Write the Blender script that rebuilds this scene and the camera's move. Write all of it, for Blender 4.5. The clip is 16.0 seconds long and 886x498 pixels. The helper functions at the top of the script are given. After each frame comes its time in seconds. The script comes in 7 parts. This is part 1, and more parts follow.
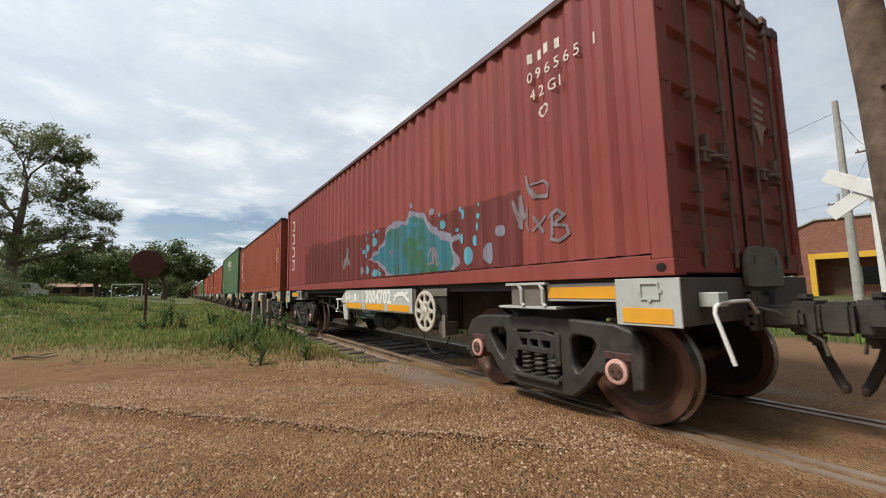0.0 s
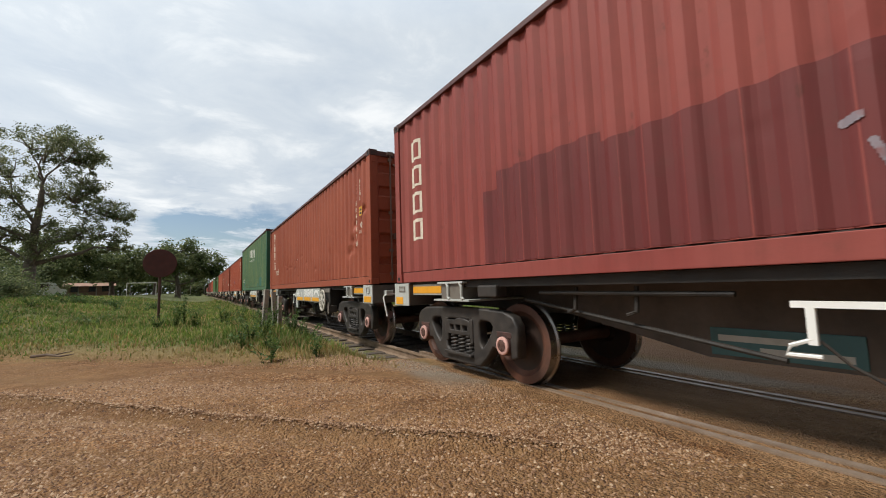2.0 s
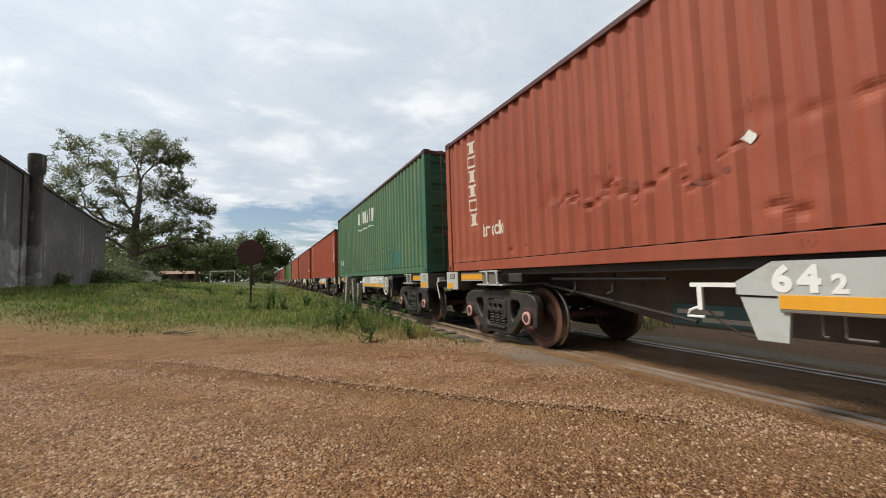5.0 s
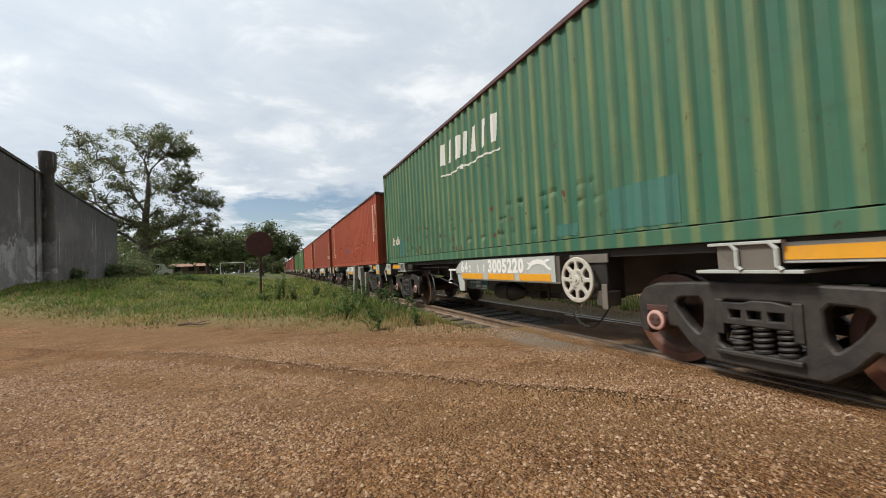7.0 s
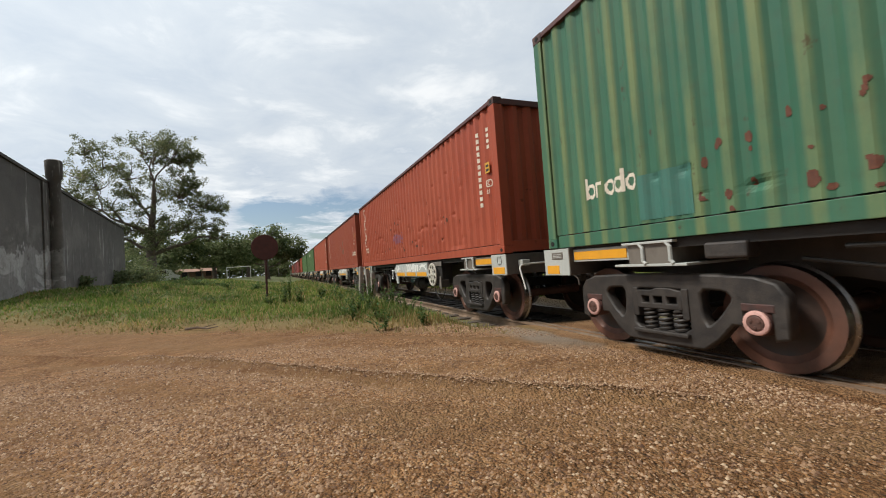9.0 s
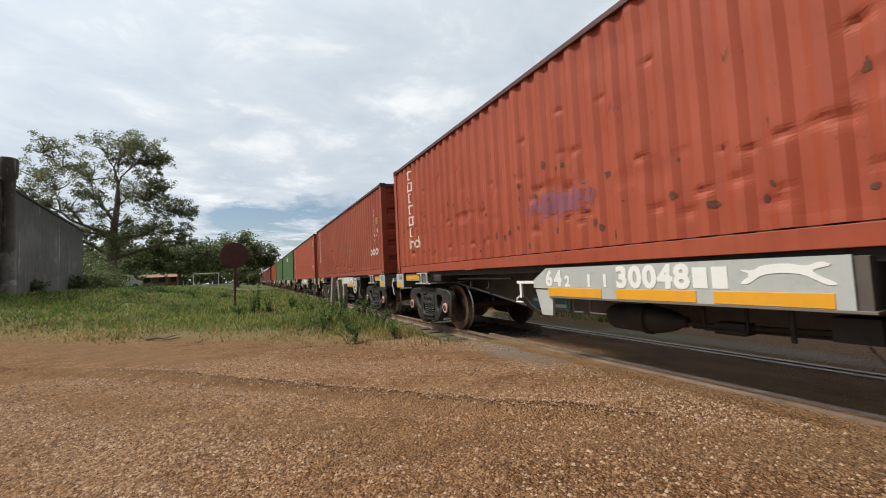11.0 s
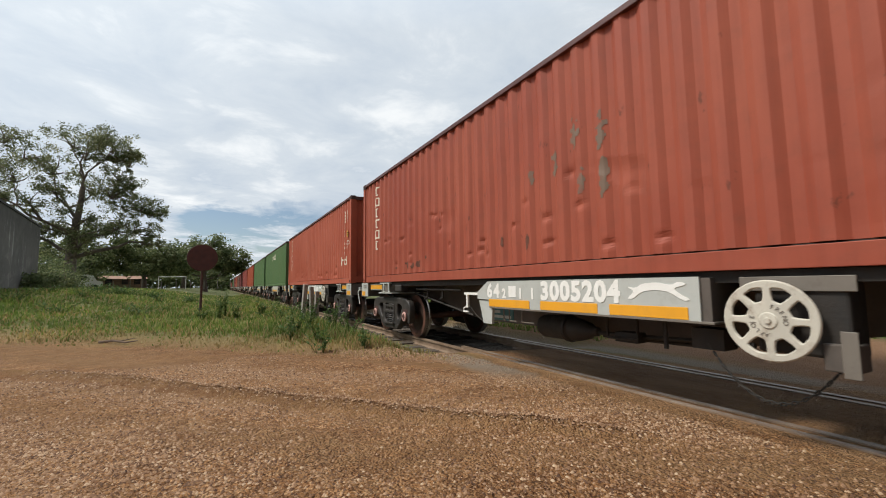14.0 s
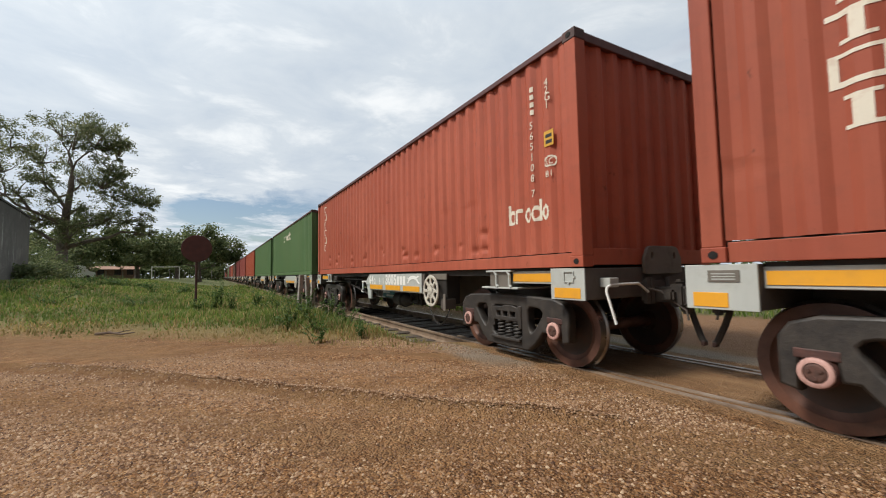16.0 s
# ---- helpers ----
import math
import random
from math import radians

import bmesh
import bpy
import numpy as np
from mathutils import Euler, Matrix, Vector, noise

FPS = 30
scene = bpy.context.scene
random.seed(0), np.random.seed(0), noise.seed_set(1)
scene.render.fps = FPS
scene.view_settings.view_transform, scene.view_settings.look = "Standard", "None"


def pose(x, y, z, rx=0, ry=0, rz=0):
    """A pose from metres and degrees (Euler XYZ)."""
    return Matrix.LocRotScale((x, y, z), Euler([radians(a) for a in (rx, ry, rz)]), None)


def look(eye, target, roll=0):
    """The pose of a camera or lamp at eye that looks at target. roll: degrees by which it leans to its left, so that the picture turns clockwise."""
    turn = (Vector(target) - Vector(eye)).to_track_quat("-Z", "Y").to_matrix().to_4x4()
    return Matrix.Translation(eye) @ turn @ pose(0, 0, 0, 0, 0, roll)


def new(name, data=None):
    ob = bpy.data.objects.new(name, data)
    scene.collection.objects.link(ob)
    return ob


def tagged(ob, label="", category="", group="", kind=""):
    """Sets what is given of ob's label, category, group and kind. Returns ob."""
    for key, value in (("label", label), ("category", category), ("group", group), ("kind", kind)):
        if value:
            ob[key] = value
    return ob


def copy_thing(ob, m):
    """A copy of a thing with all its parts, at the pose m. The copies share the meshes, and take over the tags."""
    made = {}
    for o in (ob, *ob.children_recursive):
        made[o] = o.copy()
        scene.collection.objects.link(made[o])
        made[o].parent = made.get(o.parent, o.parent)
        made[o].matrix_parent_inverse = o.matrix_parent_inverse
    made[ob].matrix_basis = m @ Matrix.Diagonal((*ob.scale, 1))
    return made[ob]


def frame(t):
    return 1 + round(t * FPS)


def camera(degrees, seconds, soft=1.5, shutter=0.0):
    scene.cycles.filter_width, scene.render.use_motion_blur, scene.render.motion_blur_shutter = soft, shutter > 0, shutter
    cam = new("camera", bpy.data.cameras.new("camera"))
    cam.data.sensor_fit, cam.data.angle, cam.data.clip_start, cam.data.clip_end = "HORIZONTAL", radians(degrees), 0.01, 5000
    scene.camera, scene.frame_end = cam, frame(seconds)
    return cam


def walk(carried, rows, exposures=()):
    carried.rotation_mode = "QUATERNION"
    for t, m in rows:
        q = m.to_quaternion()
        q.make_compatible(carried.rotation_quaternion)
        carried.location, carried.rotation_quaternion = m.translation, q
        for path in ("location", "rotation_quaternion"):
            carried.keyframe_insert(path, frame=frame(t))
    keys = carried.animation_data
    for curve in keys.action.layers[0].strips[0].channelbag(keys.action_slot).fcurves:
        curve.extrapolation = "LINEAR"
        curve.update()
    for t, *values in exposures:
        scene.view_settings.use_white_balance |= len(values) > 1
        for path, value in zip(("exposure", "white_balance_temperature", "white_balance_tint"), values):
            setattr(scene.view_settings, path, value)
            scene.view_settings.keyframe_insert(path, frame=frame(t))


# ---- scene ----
cam = camera(95.77, 16.0, soft=1.0, shutter=0.08)
walk(cam, [
    (0.0, pose(-3.990, 0.030, 1.129, 95.76, 1.23, -32.65)),
    (0.5, pose(-3.939, 0.011, 1.159, 94.74, 2.36, -32.00)),
    (1.0, pose(-3.950, 0.090, 1.135, 94.96, 2.32, -31.75)),
    (1.5, pose(-3.958, 0.054, 1.143, 95.14, 2.21, -31.38)),
    (2.0, pose(-3.957, 0.078, 1.139, 95.11, 1.85, -31.32)),
    (2.5, pose(-3.998, 0.028, 1.158, 95.39, 1.69, -31.11)),
    (3.0, pose(-4.060, 0.104, 1.139, 96.15, 0.92, -30.24)),
    (3.5, pose(-4.160, 0.099, 1.149, 96.33, 1.41, -29.45)),
    (4.0, pose(-4.351, 0.177, 1.113, 96.84, 2.19, -28.44)),
    (4.5, pose(-4.540, 0.067, 1.128, 95.49, 2.52, -26.58)),
    (5.0, pose(-4.594, 0.142, 1.117, 93.77, 1.69, -23.80)),
    (7.5, pose(-4.590, 0.039, 1.135, 91.89, 3.04, -22.83)),
    (8.0, pose(-4.575, 0.136, 1.093, 92.29, 3.12, -23.15)),
    (8.5, pose(-4.604, 0.082, 1.128, 92.05, 3.86, -22.73)),
    (9.0, pose(-4.577, 0.131, 1.111, 91.96, 4.13, -22.00)),
    (11.5, pose(-4.557, -0.004, 1.176, 93.92, 2.55, -26.51)),
    (12.0, pose(-4.532, 0.025, 1.155, 94.36, 2.67, -27.21)),
    (12.5, pose(-4.545, -0.107, 1.220, 94.03, 3.97, -27.59)),
    (13.0, pose(-4.525, 0.023, 1.146, 94.86, 2.40, -28.27)),
    (13.5, pose(-4.574, -0.063, 1.163, 95.01, 1.80, -28.56)),
    (14.0, pose(-4.498, 0.054, 1.115, 95.07, 0.77, -28.91)),
    (14.5, pose(-4.515, -0.119, 1.198, 93.92, 1.14, -29.98)),
    (15.0, pose(-4.486, -0.117, 1.192, 93.45, 1.40, -30.21)),
    (15.5, pose(-4.505, -0.146, 1.226, 92.99, 1.67, -30.86)),
    (16.0, pose(-4.534, 0.023, 1.152, 93.43, 1.06, -29.62)),
])

# The train: front end of the first container at t seconds, in metres along the track (y), and the wagons' spacing.
PITCH = 13.4486


def front(t, i):
    """Where the front of container i (1 is the first seen) stands at t."""
    return 1.4479 - 3.8266 * t - 0.02217 * t * t + 0.000274 * t ** 3 + (i - 1) * PITCH


# couplings' slack by wagon, and how far a container sits from its nominal place
SLACK = {1: -0.01, 2: -0.03}
SEAT = {1: 0.01, 2: -0.03}


# ---- light: bright overcast sky with broken cloud ----
SUN_EL, SUN_AZ = radians(54), radians(-76)
world = bpy.data.worlds.new("sky")
scene.world = world
world.use_nodes = True
wn, wl = world.node_tree.nodes, world.node_tree.links
wn.clear()
w_out, w_bg = wn.new("ShaderNodeOutputWorld"), wn.new("ShaderNodeBackground")
w_sky = wn.new("ShaderNodeTexSky")
w_sky.sky_type, w_sky.sun_disc = "NISHITA", False
w_sky.sun_elevation, w_sky.sun_rotation = SUN_EL, SUN_AZ
w_sky.air_density, w_sky.dust_density, w_sky.ozone_density = 1.0, 1.0, 1.0
w_tc = wn.new("ShaderNodeTexCoord")
w_sep = wn.new("ShaderNodeSeparateXYZ")
wl.new(w_tc.outputs["Generated"], w_sep.inputs[0])


def w_math(op, a, b=None, clamp=False):
    n = wn.new("ShaderNodeMath")
    n.operation, n.use_clamp = op, clamp
    for k, s in enumerate((a, b)):
        if s is None:
            continue
        if isinstance(s, (int, float)):
            n.inputs[k].default_value = s
        else:
            wl.new(s, n.inputs[k])
    return n.outputs[0]


def w_ramp(s, stops):
    n = wn.new("ShaderNodeValToRGB")
    wl.new(s, n.inputs[0])
    el = n.color_ramp.elements
    el[0].position, el[0].color = stops[0]
    el[1].position, el[1].color = stops[-1]
    for p, c in stops[1:-1]:
        e = el.new(p)
        e.color = c
    return n.outputs[0]


def w_noise(vec, scale, detail, rough, dist=0.0):
    n = wn.new("ShaderNodeTexNoise")
    n.inputs["Scale"].default_value, n.inputs["Detail"].default_value = scale, detail
    n.inputs["Roughness"].default_value, n.inputs["Distortion"].default_value = rough, dist
    wl.new(vec, n.inputs["Vector"])
    return n.outputs["Fac"]


# a flat cloud deck seen in perspective
w_den = w_math("MAXIMUM", w_math("ADD", w_sep.outputs[2], 0.09), 0.02)
w_comb = wn.new("ShaderNodeCombineXYZ")
wl.new(w_math("DIVIDE", w_sep.outputs[0], w_den), w_comb.inputs[0])
wl.new(w_math("DIVIDE", w_sep.outputs[1], w_den), w_comb.inputs[1])
w_big = w_noise(w_comb.outputs[0], 0.55, 5, 0.55, 0.3)
w_fine = w_noise(w_comb.outputs[0], 1.9, 7, 0.6, 0.4)
w_cov = w_math("ADD", w_math("MULTIPLY", w_big, 0.7), w_math("MULTIPLY", w_fine, 0.3))
# thinner cover low over the far end of the line
w_low = w_ramp(w_sep.outputs[2], [(0.03, (0, 0, 0, 1)), (0.1, (1, 1, 1, 1)), (0.14, (1, 1, 1, 1)), (0.24, (0, 0, 0, 1))])
w_side = w_ramp(w_math("ADD", w_math("MULTIPLY", w_sep.outputs[0], 1.0), 0.5), [(0.36, (0, 0, 0, 1)), (0.47, (1, 1, 1, 1)), (0.6, (1, 1, 1, 1)), (0.76, (0, 0, 0, 1))])
w_fwd = w_ramp(w_sep.outputs[1], [(0.4, (0, 0, 0, 1)), (0.8, (1, 1, 1, 1))])
w_hole = w_math("MULTIPLY", w_math("MULTIPLY", w_low, w_side), w_fwd)
w_wisp = w_math("MULTIPLY", w_math("SUBTRACT", w_noise(w_comb.outputs[0], 1.3, 8, 0.62, 0.8), 0.5), 1.1)
w_cov = w_math("SUBTRACT", w_cov, w_math("MULTIPLY", w_hole, w_math("SUBTRACT", 0.21, w_wisp)))
w_mask = w_ramp(w_cov, [(0.3, (0, 0, 0, 1)), (0.43, (1, 1, 1, 1))])
w_shade = w_ramp(w_math("ADD", w_math("MULTIPLY", w_big, 0.55), w_math("MULTIPLY", w_fine, 0.45)),
                 [(0.34, (8.6, 8.9, 9.2, 1)), (0.44, (5.5, 6.2, 7.0, 1)), (0.52, (6.3, 6.9, 7.5, 1)), (0.6, (8.6, 8.9, 9.1, 1)), (0.7, (9.4, 9.5, 9.5, 1))])
w_mix = wn.new("ShaderNodeMixRGB")
wl.new(w_mask, w_mix.inputs[0])
wl.new(w_sky.outputs[0], w_mix.inputs[1])
wl.new(w_shade, w_mix.inputs[2])
# thin cloud is brighter round the sun and duller away from it
w_dot = wn.new("ShaderNodeVectorMath")
w_dot.operation = "DOT_PRODUCT"
w_nrm = wn.new("ShaderNodeVectorMath")
w_nrm.operation = "NORMALIZE"
wl.new(w_tc.outputs["Generated"], w_nrm.inputs[0])
wl.new(w_nrm.outputs[0], w_dot.inputs[0])
w_dot.inputs[1].default_value = (math.sin(SUN_AZ) * math.cos(SUN_EL), math.cos(SUN_AZ) * math.cos(SUN_EL), math.sin(SUN_EL))
w_glow = w_ramp(w_math("ADD", w_math("MULTIPLY", w_dot.outputs["Value"], 0.5), 0.5), [(0.1, (0.55, 0.55, 0.55, 1)), (0.24, (0.92, 0.92, 0.92, 1)), (0.38, (0.93, 0.93, 0.93, 1)), (0.7, (1.02, 1.02, 1.02, 1)), (1.0, (1.4, 1.39, 1.37, 1))])
w_mul = wn.new("ShaderNodeMixRGB")
w_mul.blend_type = "MULTIPLY"
w_mul.inputs[0].default_value = 1.0
wl.new(w_mix.outputs[0], w_mul.inputs[1])
wl.new(w_glow, w_mul.inputs[2])
# dimming added behind the view to darken end faces; overcast is brightest overhead
w_dim_behind = w_ramp(w_math("ADD", w_math("MULTIPLY", w_sep.outputs[1], 0.5), 0.5), [(0.15, (0.3, 0.3, 0.3, 1)), (0.46, (0.5, 0.5, 0.5, 1)), (0.6, (0.96, 0.96, 0.96, 1)), (0.85, (1.0, 1.0, 1.0, 1))])
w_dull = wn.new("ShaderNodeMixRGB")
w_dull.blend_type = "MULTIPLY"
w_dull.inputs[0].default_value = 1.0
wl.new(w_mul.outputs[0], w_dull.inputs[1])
wl.new(w_dim_behind, w_dull.inputs[2])
w_top = w_ramp(w_sep.outputs[2], [(0.55, (1, 1, 1, 1)), (1.0, (1.75, 1.75, 1.75, 1))])
w_zen = wn.new("ShaderNodeMixRGB")
w_zen.blend_type = "MULTIPLY"
w_zen.inputs[0].default_value = 1.0
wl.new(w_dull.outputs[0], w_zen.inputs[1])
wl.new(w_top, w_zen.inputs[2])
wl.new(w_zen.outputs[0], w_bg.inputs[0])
w_bg.inputs[1].default_value = 0.107
wl.new(w_bg.outputs[0], w_out.inputs[0])

sun = new("sun", bpy.data.lights.new("sun", "SUN"))
sun.data.energy, sun.data.angle, sun.data.color = 3.5, radians(12), (1.0, 0.95, 0.87)
sun.matrix_world = look((0, 0, 50), (0 - 50 * math.sin(SUN_AZ) * math.cos(SUN_EL), 0 - 50 * math.cos(SUN_AZ) * math.cos(SUN_EL), 50 - 50 * math.sin(SUN_EL)))
scene.view_settings.exposure = 0.0


# ---- materials ----
class Nodes:
    """A small helper to write node materials."""

    def __init__(self, name, rough=0.6, metal=0.0, spec=0.5):
        self.m = bpy.data.materials.new(name)
        self.m.use_nodes = True
        self.n, self.l = self.m.node_tree.nodes, self.m.node_tree.links
        self.b = self.n["Principled BSDF"]
        self.b.inputs["Roughness"].default_value = rough
        self.b.inputs["Metallic"].default_value = metal
        self.b.inputs["Specular IOR Level"].default_value = spec
        self.tc = self.n.new("ShaderNodeTexCoord")

    def put(self, n, k, s):
        if s is None:
            return
        if isinstance(s, (int, float)):
            n.inputs[k].default_value = s
        elif isinstance(s, tuple):
            n.inputs[k].default_value = s if len(s) == 4 else (*s, 1)
        else:
            self.l.new(s, n.inputs[k])

    def scaled(self, sx, sy, sz, src="Object"):
        n = self.n.new("ShaderNodeMapping")
        n.inputs["Scale"].default_value = (sx, sy, sz)
        self.l.new(self.tc.outputs[src], n.inputs["Vector"])
        return n.outputs[0]

    def lengthwise(self):
        """Coordinates stretched along the road, which runs at 45 degrees to the line."""
        n = self.n.new("ShaderNodeMapping")
        n.inputs["Rotation"].default_value = (0, 0, radians(45))
        n2 = self.n.new("ShaderNodeMapping")
        n2.inputs["Scale"].default_value = (0.12, 1.7, 1)
        self.l.new(self.tc.outputs["Object"], n.inputs["Vector"])
        self.l.new(n.outputs[0], n2.inputs["Vector"])
        return n2.outputs[0]

    def noise(self, scale, detail=4, rough=0.55, vec=None, dist=0.0):
        n = self.n.new("ShaderNodeTexNoise")
        n.inputs["Scale"].default_value, n.inputs["Detail"].default_value = scale, detail
        n.inputs["Roughness"].default_value, n.inputs["Distortion"].default_value = rough, dist
        self.l.new(vec or self.tc.outputs["Object"], n.inputs["Vector"])
        return n.outputs["Fac"]

    def voronoi(self, scale, feature="F1", out="Distance", vec=None):
        n = self.n.new("ShaderNodeTexVoronoi")
        n.feature = feature
        n.inputs["Scale"].default_value = scale
        self.l.new(vec or self.tc.outputs["Object"], n.inputs["Vector"])
        return n.outputs[out]

    def ramp(self, s, *stops):
        n = self.n.new("ShaderNodeValToRGB")
        self.l.new(s, n.inputs[0])
        el = n.color_ramp.elements
        while len(el) < len(stops):
            el.new(0.5)
        for e, (p, c) in zip(el, stops):
            e.position = p
            e.color = (c, c, c, 1) if isinstance(c, (int, float)) else (*c, 1)
        return n.outputs[0]

    def mix(self, f, a, b, mode="MIX"):
        n = self.n.new("ShaderNodeMixRGB")
        n.blend_type = mode
        self.put(n, 0, f), self.put(n, 1, a), self.put(n, 2, b)
        return n.outputs[0]

    def math(self, op, a, b=None):
        n = self.n.new("ShaderNodeMath")
        n.operation = op
        self.put(n, 0, a), self.put(n, 1, b)
        return n.outputs[0]

    def axis(self, k, src="Object"):
        n = self.n.new("ShaderNodeSeparateXYZ")
        self.l.new(self.tc.outputs[src], n.inputs[0])
        return n.outputs[k]

    def rnd(self):
        return self.n.new("ShaderNodeObjectInfo").outputs["Random"]

    def bump(self, h, strength=0.3, dist=0.01):
        n = self.n.new("ShaderNodeBump")
        n.inputs["Strength"].default_value, n.inputs["Distance"].default_value = strength, dist
        self.l.new(h, n.inputs["Height"])
        self.l.new(n.outputs[0], self.b.inputs["Normal"])

    def done(self, colour, rough=None):
        self.put(self.b, "Base Color", colour)
        if rough is not None:
            self.put(self.b, "Roughness", rough)
        return self.m


def container_paint(name, c, fade, rust=0.5, streak=None, dirt=0.35, fold=0.13, foldc=None):
    """Weathered container paint: chalky fading, run-down streaks, rust spots."""
    k = Nodes(name, 0.55)
    big = k.ramp(k.noise(0.55, 5, 0.6), (0.35, 0), (0.7, 1))
    col = k.mix(big, c, fade)
    run = k.ramp(k.noise(1.0, 5, 0.6, k.scaled(1, 9, 0.5)), (0.45, 0), (0.75, 1))
    col = k.mix(k.math("MULTIPLY", run, dirt), col, streak or tuple(v * 0.55 for v in c))
    # lighter outer folds: chalky yellowing on green, painted-in relief contrast on other colours
    ph = k.math("FRACT", k.math("MULTIPLY", k.math("SUBTRACT", k.axis(1), 0.17 - 0.135 * 0.2756), 43 / 11.95))
    out = k.ramp(ph, (0.0, 0), (0.1, 1), (0.3, 1), (0.42, 0))
    out = k.math("MULTIPLY", out, k.ramp(k.noise(0.8, 6, 0.65, k.scaled(1, 2, 0.7)), (0.32, 0.15), (0.62, 1)))
    col = k.mix(k.math("MULTIPLY", out, fold), col, foldc or tuple(min(1, v * 1.35 + 0.03) for v in c))
    grime = k.ramp(k.noise(6, 6, 0.7), (0.5, 0), (0.8, 1))
    col = k.mix(k.math("MULTIPLY", grime, 0.25), col, (0.09, 0.05, 0.035))
    spots = k.ramp(k.noise(4.5, 6, 0.65, k.scaled(1, 1.6, 0.8)), (0.655, 0), (0.7, 1))
    col = k.mix(k.math("MULTIPLY", spots, rust), col, (0.075, 0.025, 0.014))
    scr = k.ramp(k.noise(2.2, 7, 0.7, k.scaled(1, 0.5, 6)), (0.7, 0), (0.74, 1))
    col = k.mix(k.math("MULTIPLY", scr, 0.35), col, tuple(min(1, v * 1.7 + 0.06) for v in c))
    k.bump(k.noise(9, 5, 0.6), 0.12, 0.02)
    k.b.inputs["Specular IOR Level"].default_value = 0.32
    return k.done(col, k.ramp(big, (0, 0.55), (1, 0.75)))


def worn_paint(name, c, wear=0.3, under=(0.09, 0.055, 0.04), rough=0.5, scale=5.0):
    k = Nodes(name, rough)
    col = k.mix(k.math("MULTIPLY", k.ramp(k.noise(scale, 6, 0.7), (0.52, 0), (0.7, 1)), wear), c, under)
    col = k.mix(k.math("MULTIPLY", k.ramp(k.noise(1.3, 5, 0.6, k.scaled(3, 3, 0.6)), (0.4, 0), (0.75, 1)), wear * 0.8), col, tuple(v * 0.6 for v in c))
    k.bump(k.noise(scale * 4, 5, 0.6), 0.12, 0.01)
    return k.done(col, k.ramp(k.noise(scale, 3), (0.3, rough - 0.08), (0.7, rough + 0.12)))


def rough_metal(name, c, c2, rough=0.7, metal=0.0, scale=6.0):
    k = Nodes(name, rough, metal)
    col = k.mix(k.ramp(k.noise(scale, 7, 0.65), (0.35, 0), (0.68, 1)), c, c2)
    k.bump(k.noise(scale * 6, 6, 0.6), 0.25, 0.01)
    return k.done(col, k.ramp(k.noise(scale * 2, 4), (0.3, rough - 0.12), (0.7, rough + 0.1)))


PAINTS = {
    "crimson": container_paint("paint_crimson", (0.235, 0.046, 0.038), (0.30, 0.078, 0.062), 0.4),
    "orange": container_paint("paint_orange", (0.29, 0.068, 0.034), (0.36, 0.10, 0.055), 0.55),
    "scarlet": container_paint("paint_scarlet", (0.34, 0.065, 0.030), (0.39, 0.09, 0.045), 0.7),
    "brick": container_paint("paint_brick", (0.295, 0.062, 0.034), (0.355, 0.093, 0.052), 0.6),
    "rust": container_paint("paint_rust", (0.38, 0.085, 0.045), (0.45, 0.12, 0.07), 0.5),
    "green": container_paint("paint_green", (0.032, 0.125, 0.078), (0.06, 0.165, 0.10), 0.6, (0.10, 0.15, 0.07), 0.5, 0.8, (0.20, 0.24, 0.095)),
    "olive": container_paint("paint_olive", (0.075, 0.15, 0.055), (0.11, 0.19, 0.075), 0.4, (0.13, 0.16, 0.07), 0.5),
    "maroon": container_paint("paint_maroon", (0.16, 0.035, 0.035), (0.22, 0.055, 0.05), 0.5),
    "brown": container_paint("paint_brown", (0.12, 0.055, 0.04), (0.17, 0.085, 0.06), 0.5),
}
M_TOPRAIL = worn_paint("rail_dark_red", (0.10, 0.035, 0.03), 0.6, (0.03, 0.02, 0.018))
M_CAST = rough_metal("casting_iron", (0.035, 0.022, 0.02), (0.11, 0.045, 0.035), 0.65)
M_HOLE_SHADE = rough_metal("hole_shade_paint", (0.008, 0.007, 0.006), (0.012, 0.010, 0.009), 0.9)
M_BAR = worn_paint("lock_bar_zinc", (0.19, 0.125, 0.10), 0.8, (0.10, 0.04, 0.03), 0.6, 9)
M_WHITE = worn_paint("marking_cream", (0.74, 0.68, 0.56), 0.35, (0.45, 0.22, 0.15), 0.6, 14)
M_LABELP = worn_paint("label_faded", (0.36, 0.25, 0.19), 0.6, (0.16, 0.06, 0.05), 0.6, 9)
M_PALE = worn_paint("marking_white", (0.72, 0.72, 0.66), 0.2, (0.4, 0.3, 0.25), 0.6, 12)
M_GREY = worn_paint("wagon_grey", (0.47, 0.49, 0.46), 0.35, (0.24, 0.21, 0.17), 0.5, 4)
# darker grey for bolsters, far sill, brackets and small plates
M_GREY2 = worn_paint("wagon_grey_dark", (0.17, 0.15, 0.125), 0.5, (0.07, 0.055, 0.045), 0.6, 4)
M_YELLOW = worn_paint("wagon_yellow", (0.78, 0.36, 0.02), 0.22, (0.42, 0.24, 0.08), 0.5, 6)
M_NUM = worn_paint("wagon_number_white", (0.82, 0.82, 0.78), 0.2, (0.5, 0.5, 0.46), 0.55, 12)
M_SOOT = rough_metal("sooty_grey_brown", (0.062, 0.052, 0.044), (0.12, 0.10, 0.085), 0.75, 0, 3)
M_RUBBER = rough_metal("hose_rubber", (0.03, 0.026, 0.023), (0.06, 0.05, 0.042), 0.8)
M_COUPLER = rough_metal("coupler_cast_iron", (0.028, 0.026, 0.024), (0.075, 0.06, 0.048), 0.65)
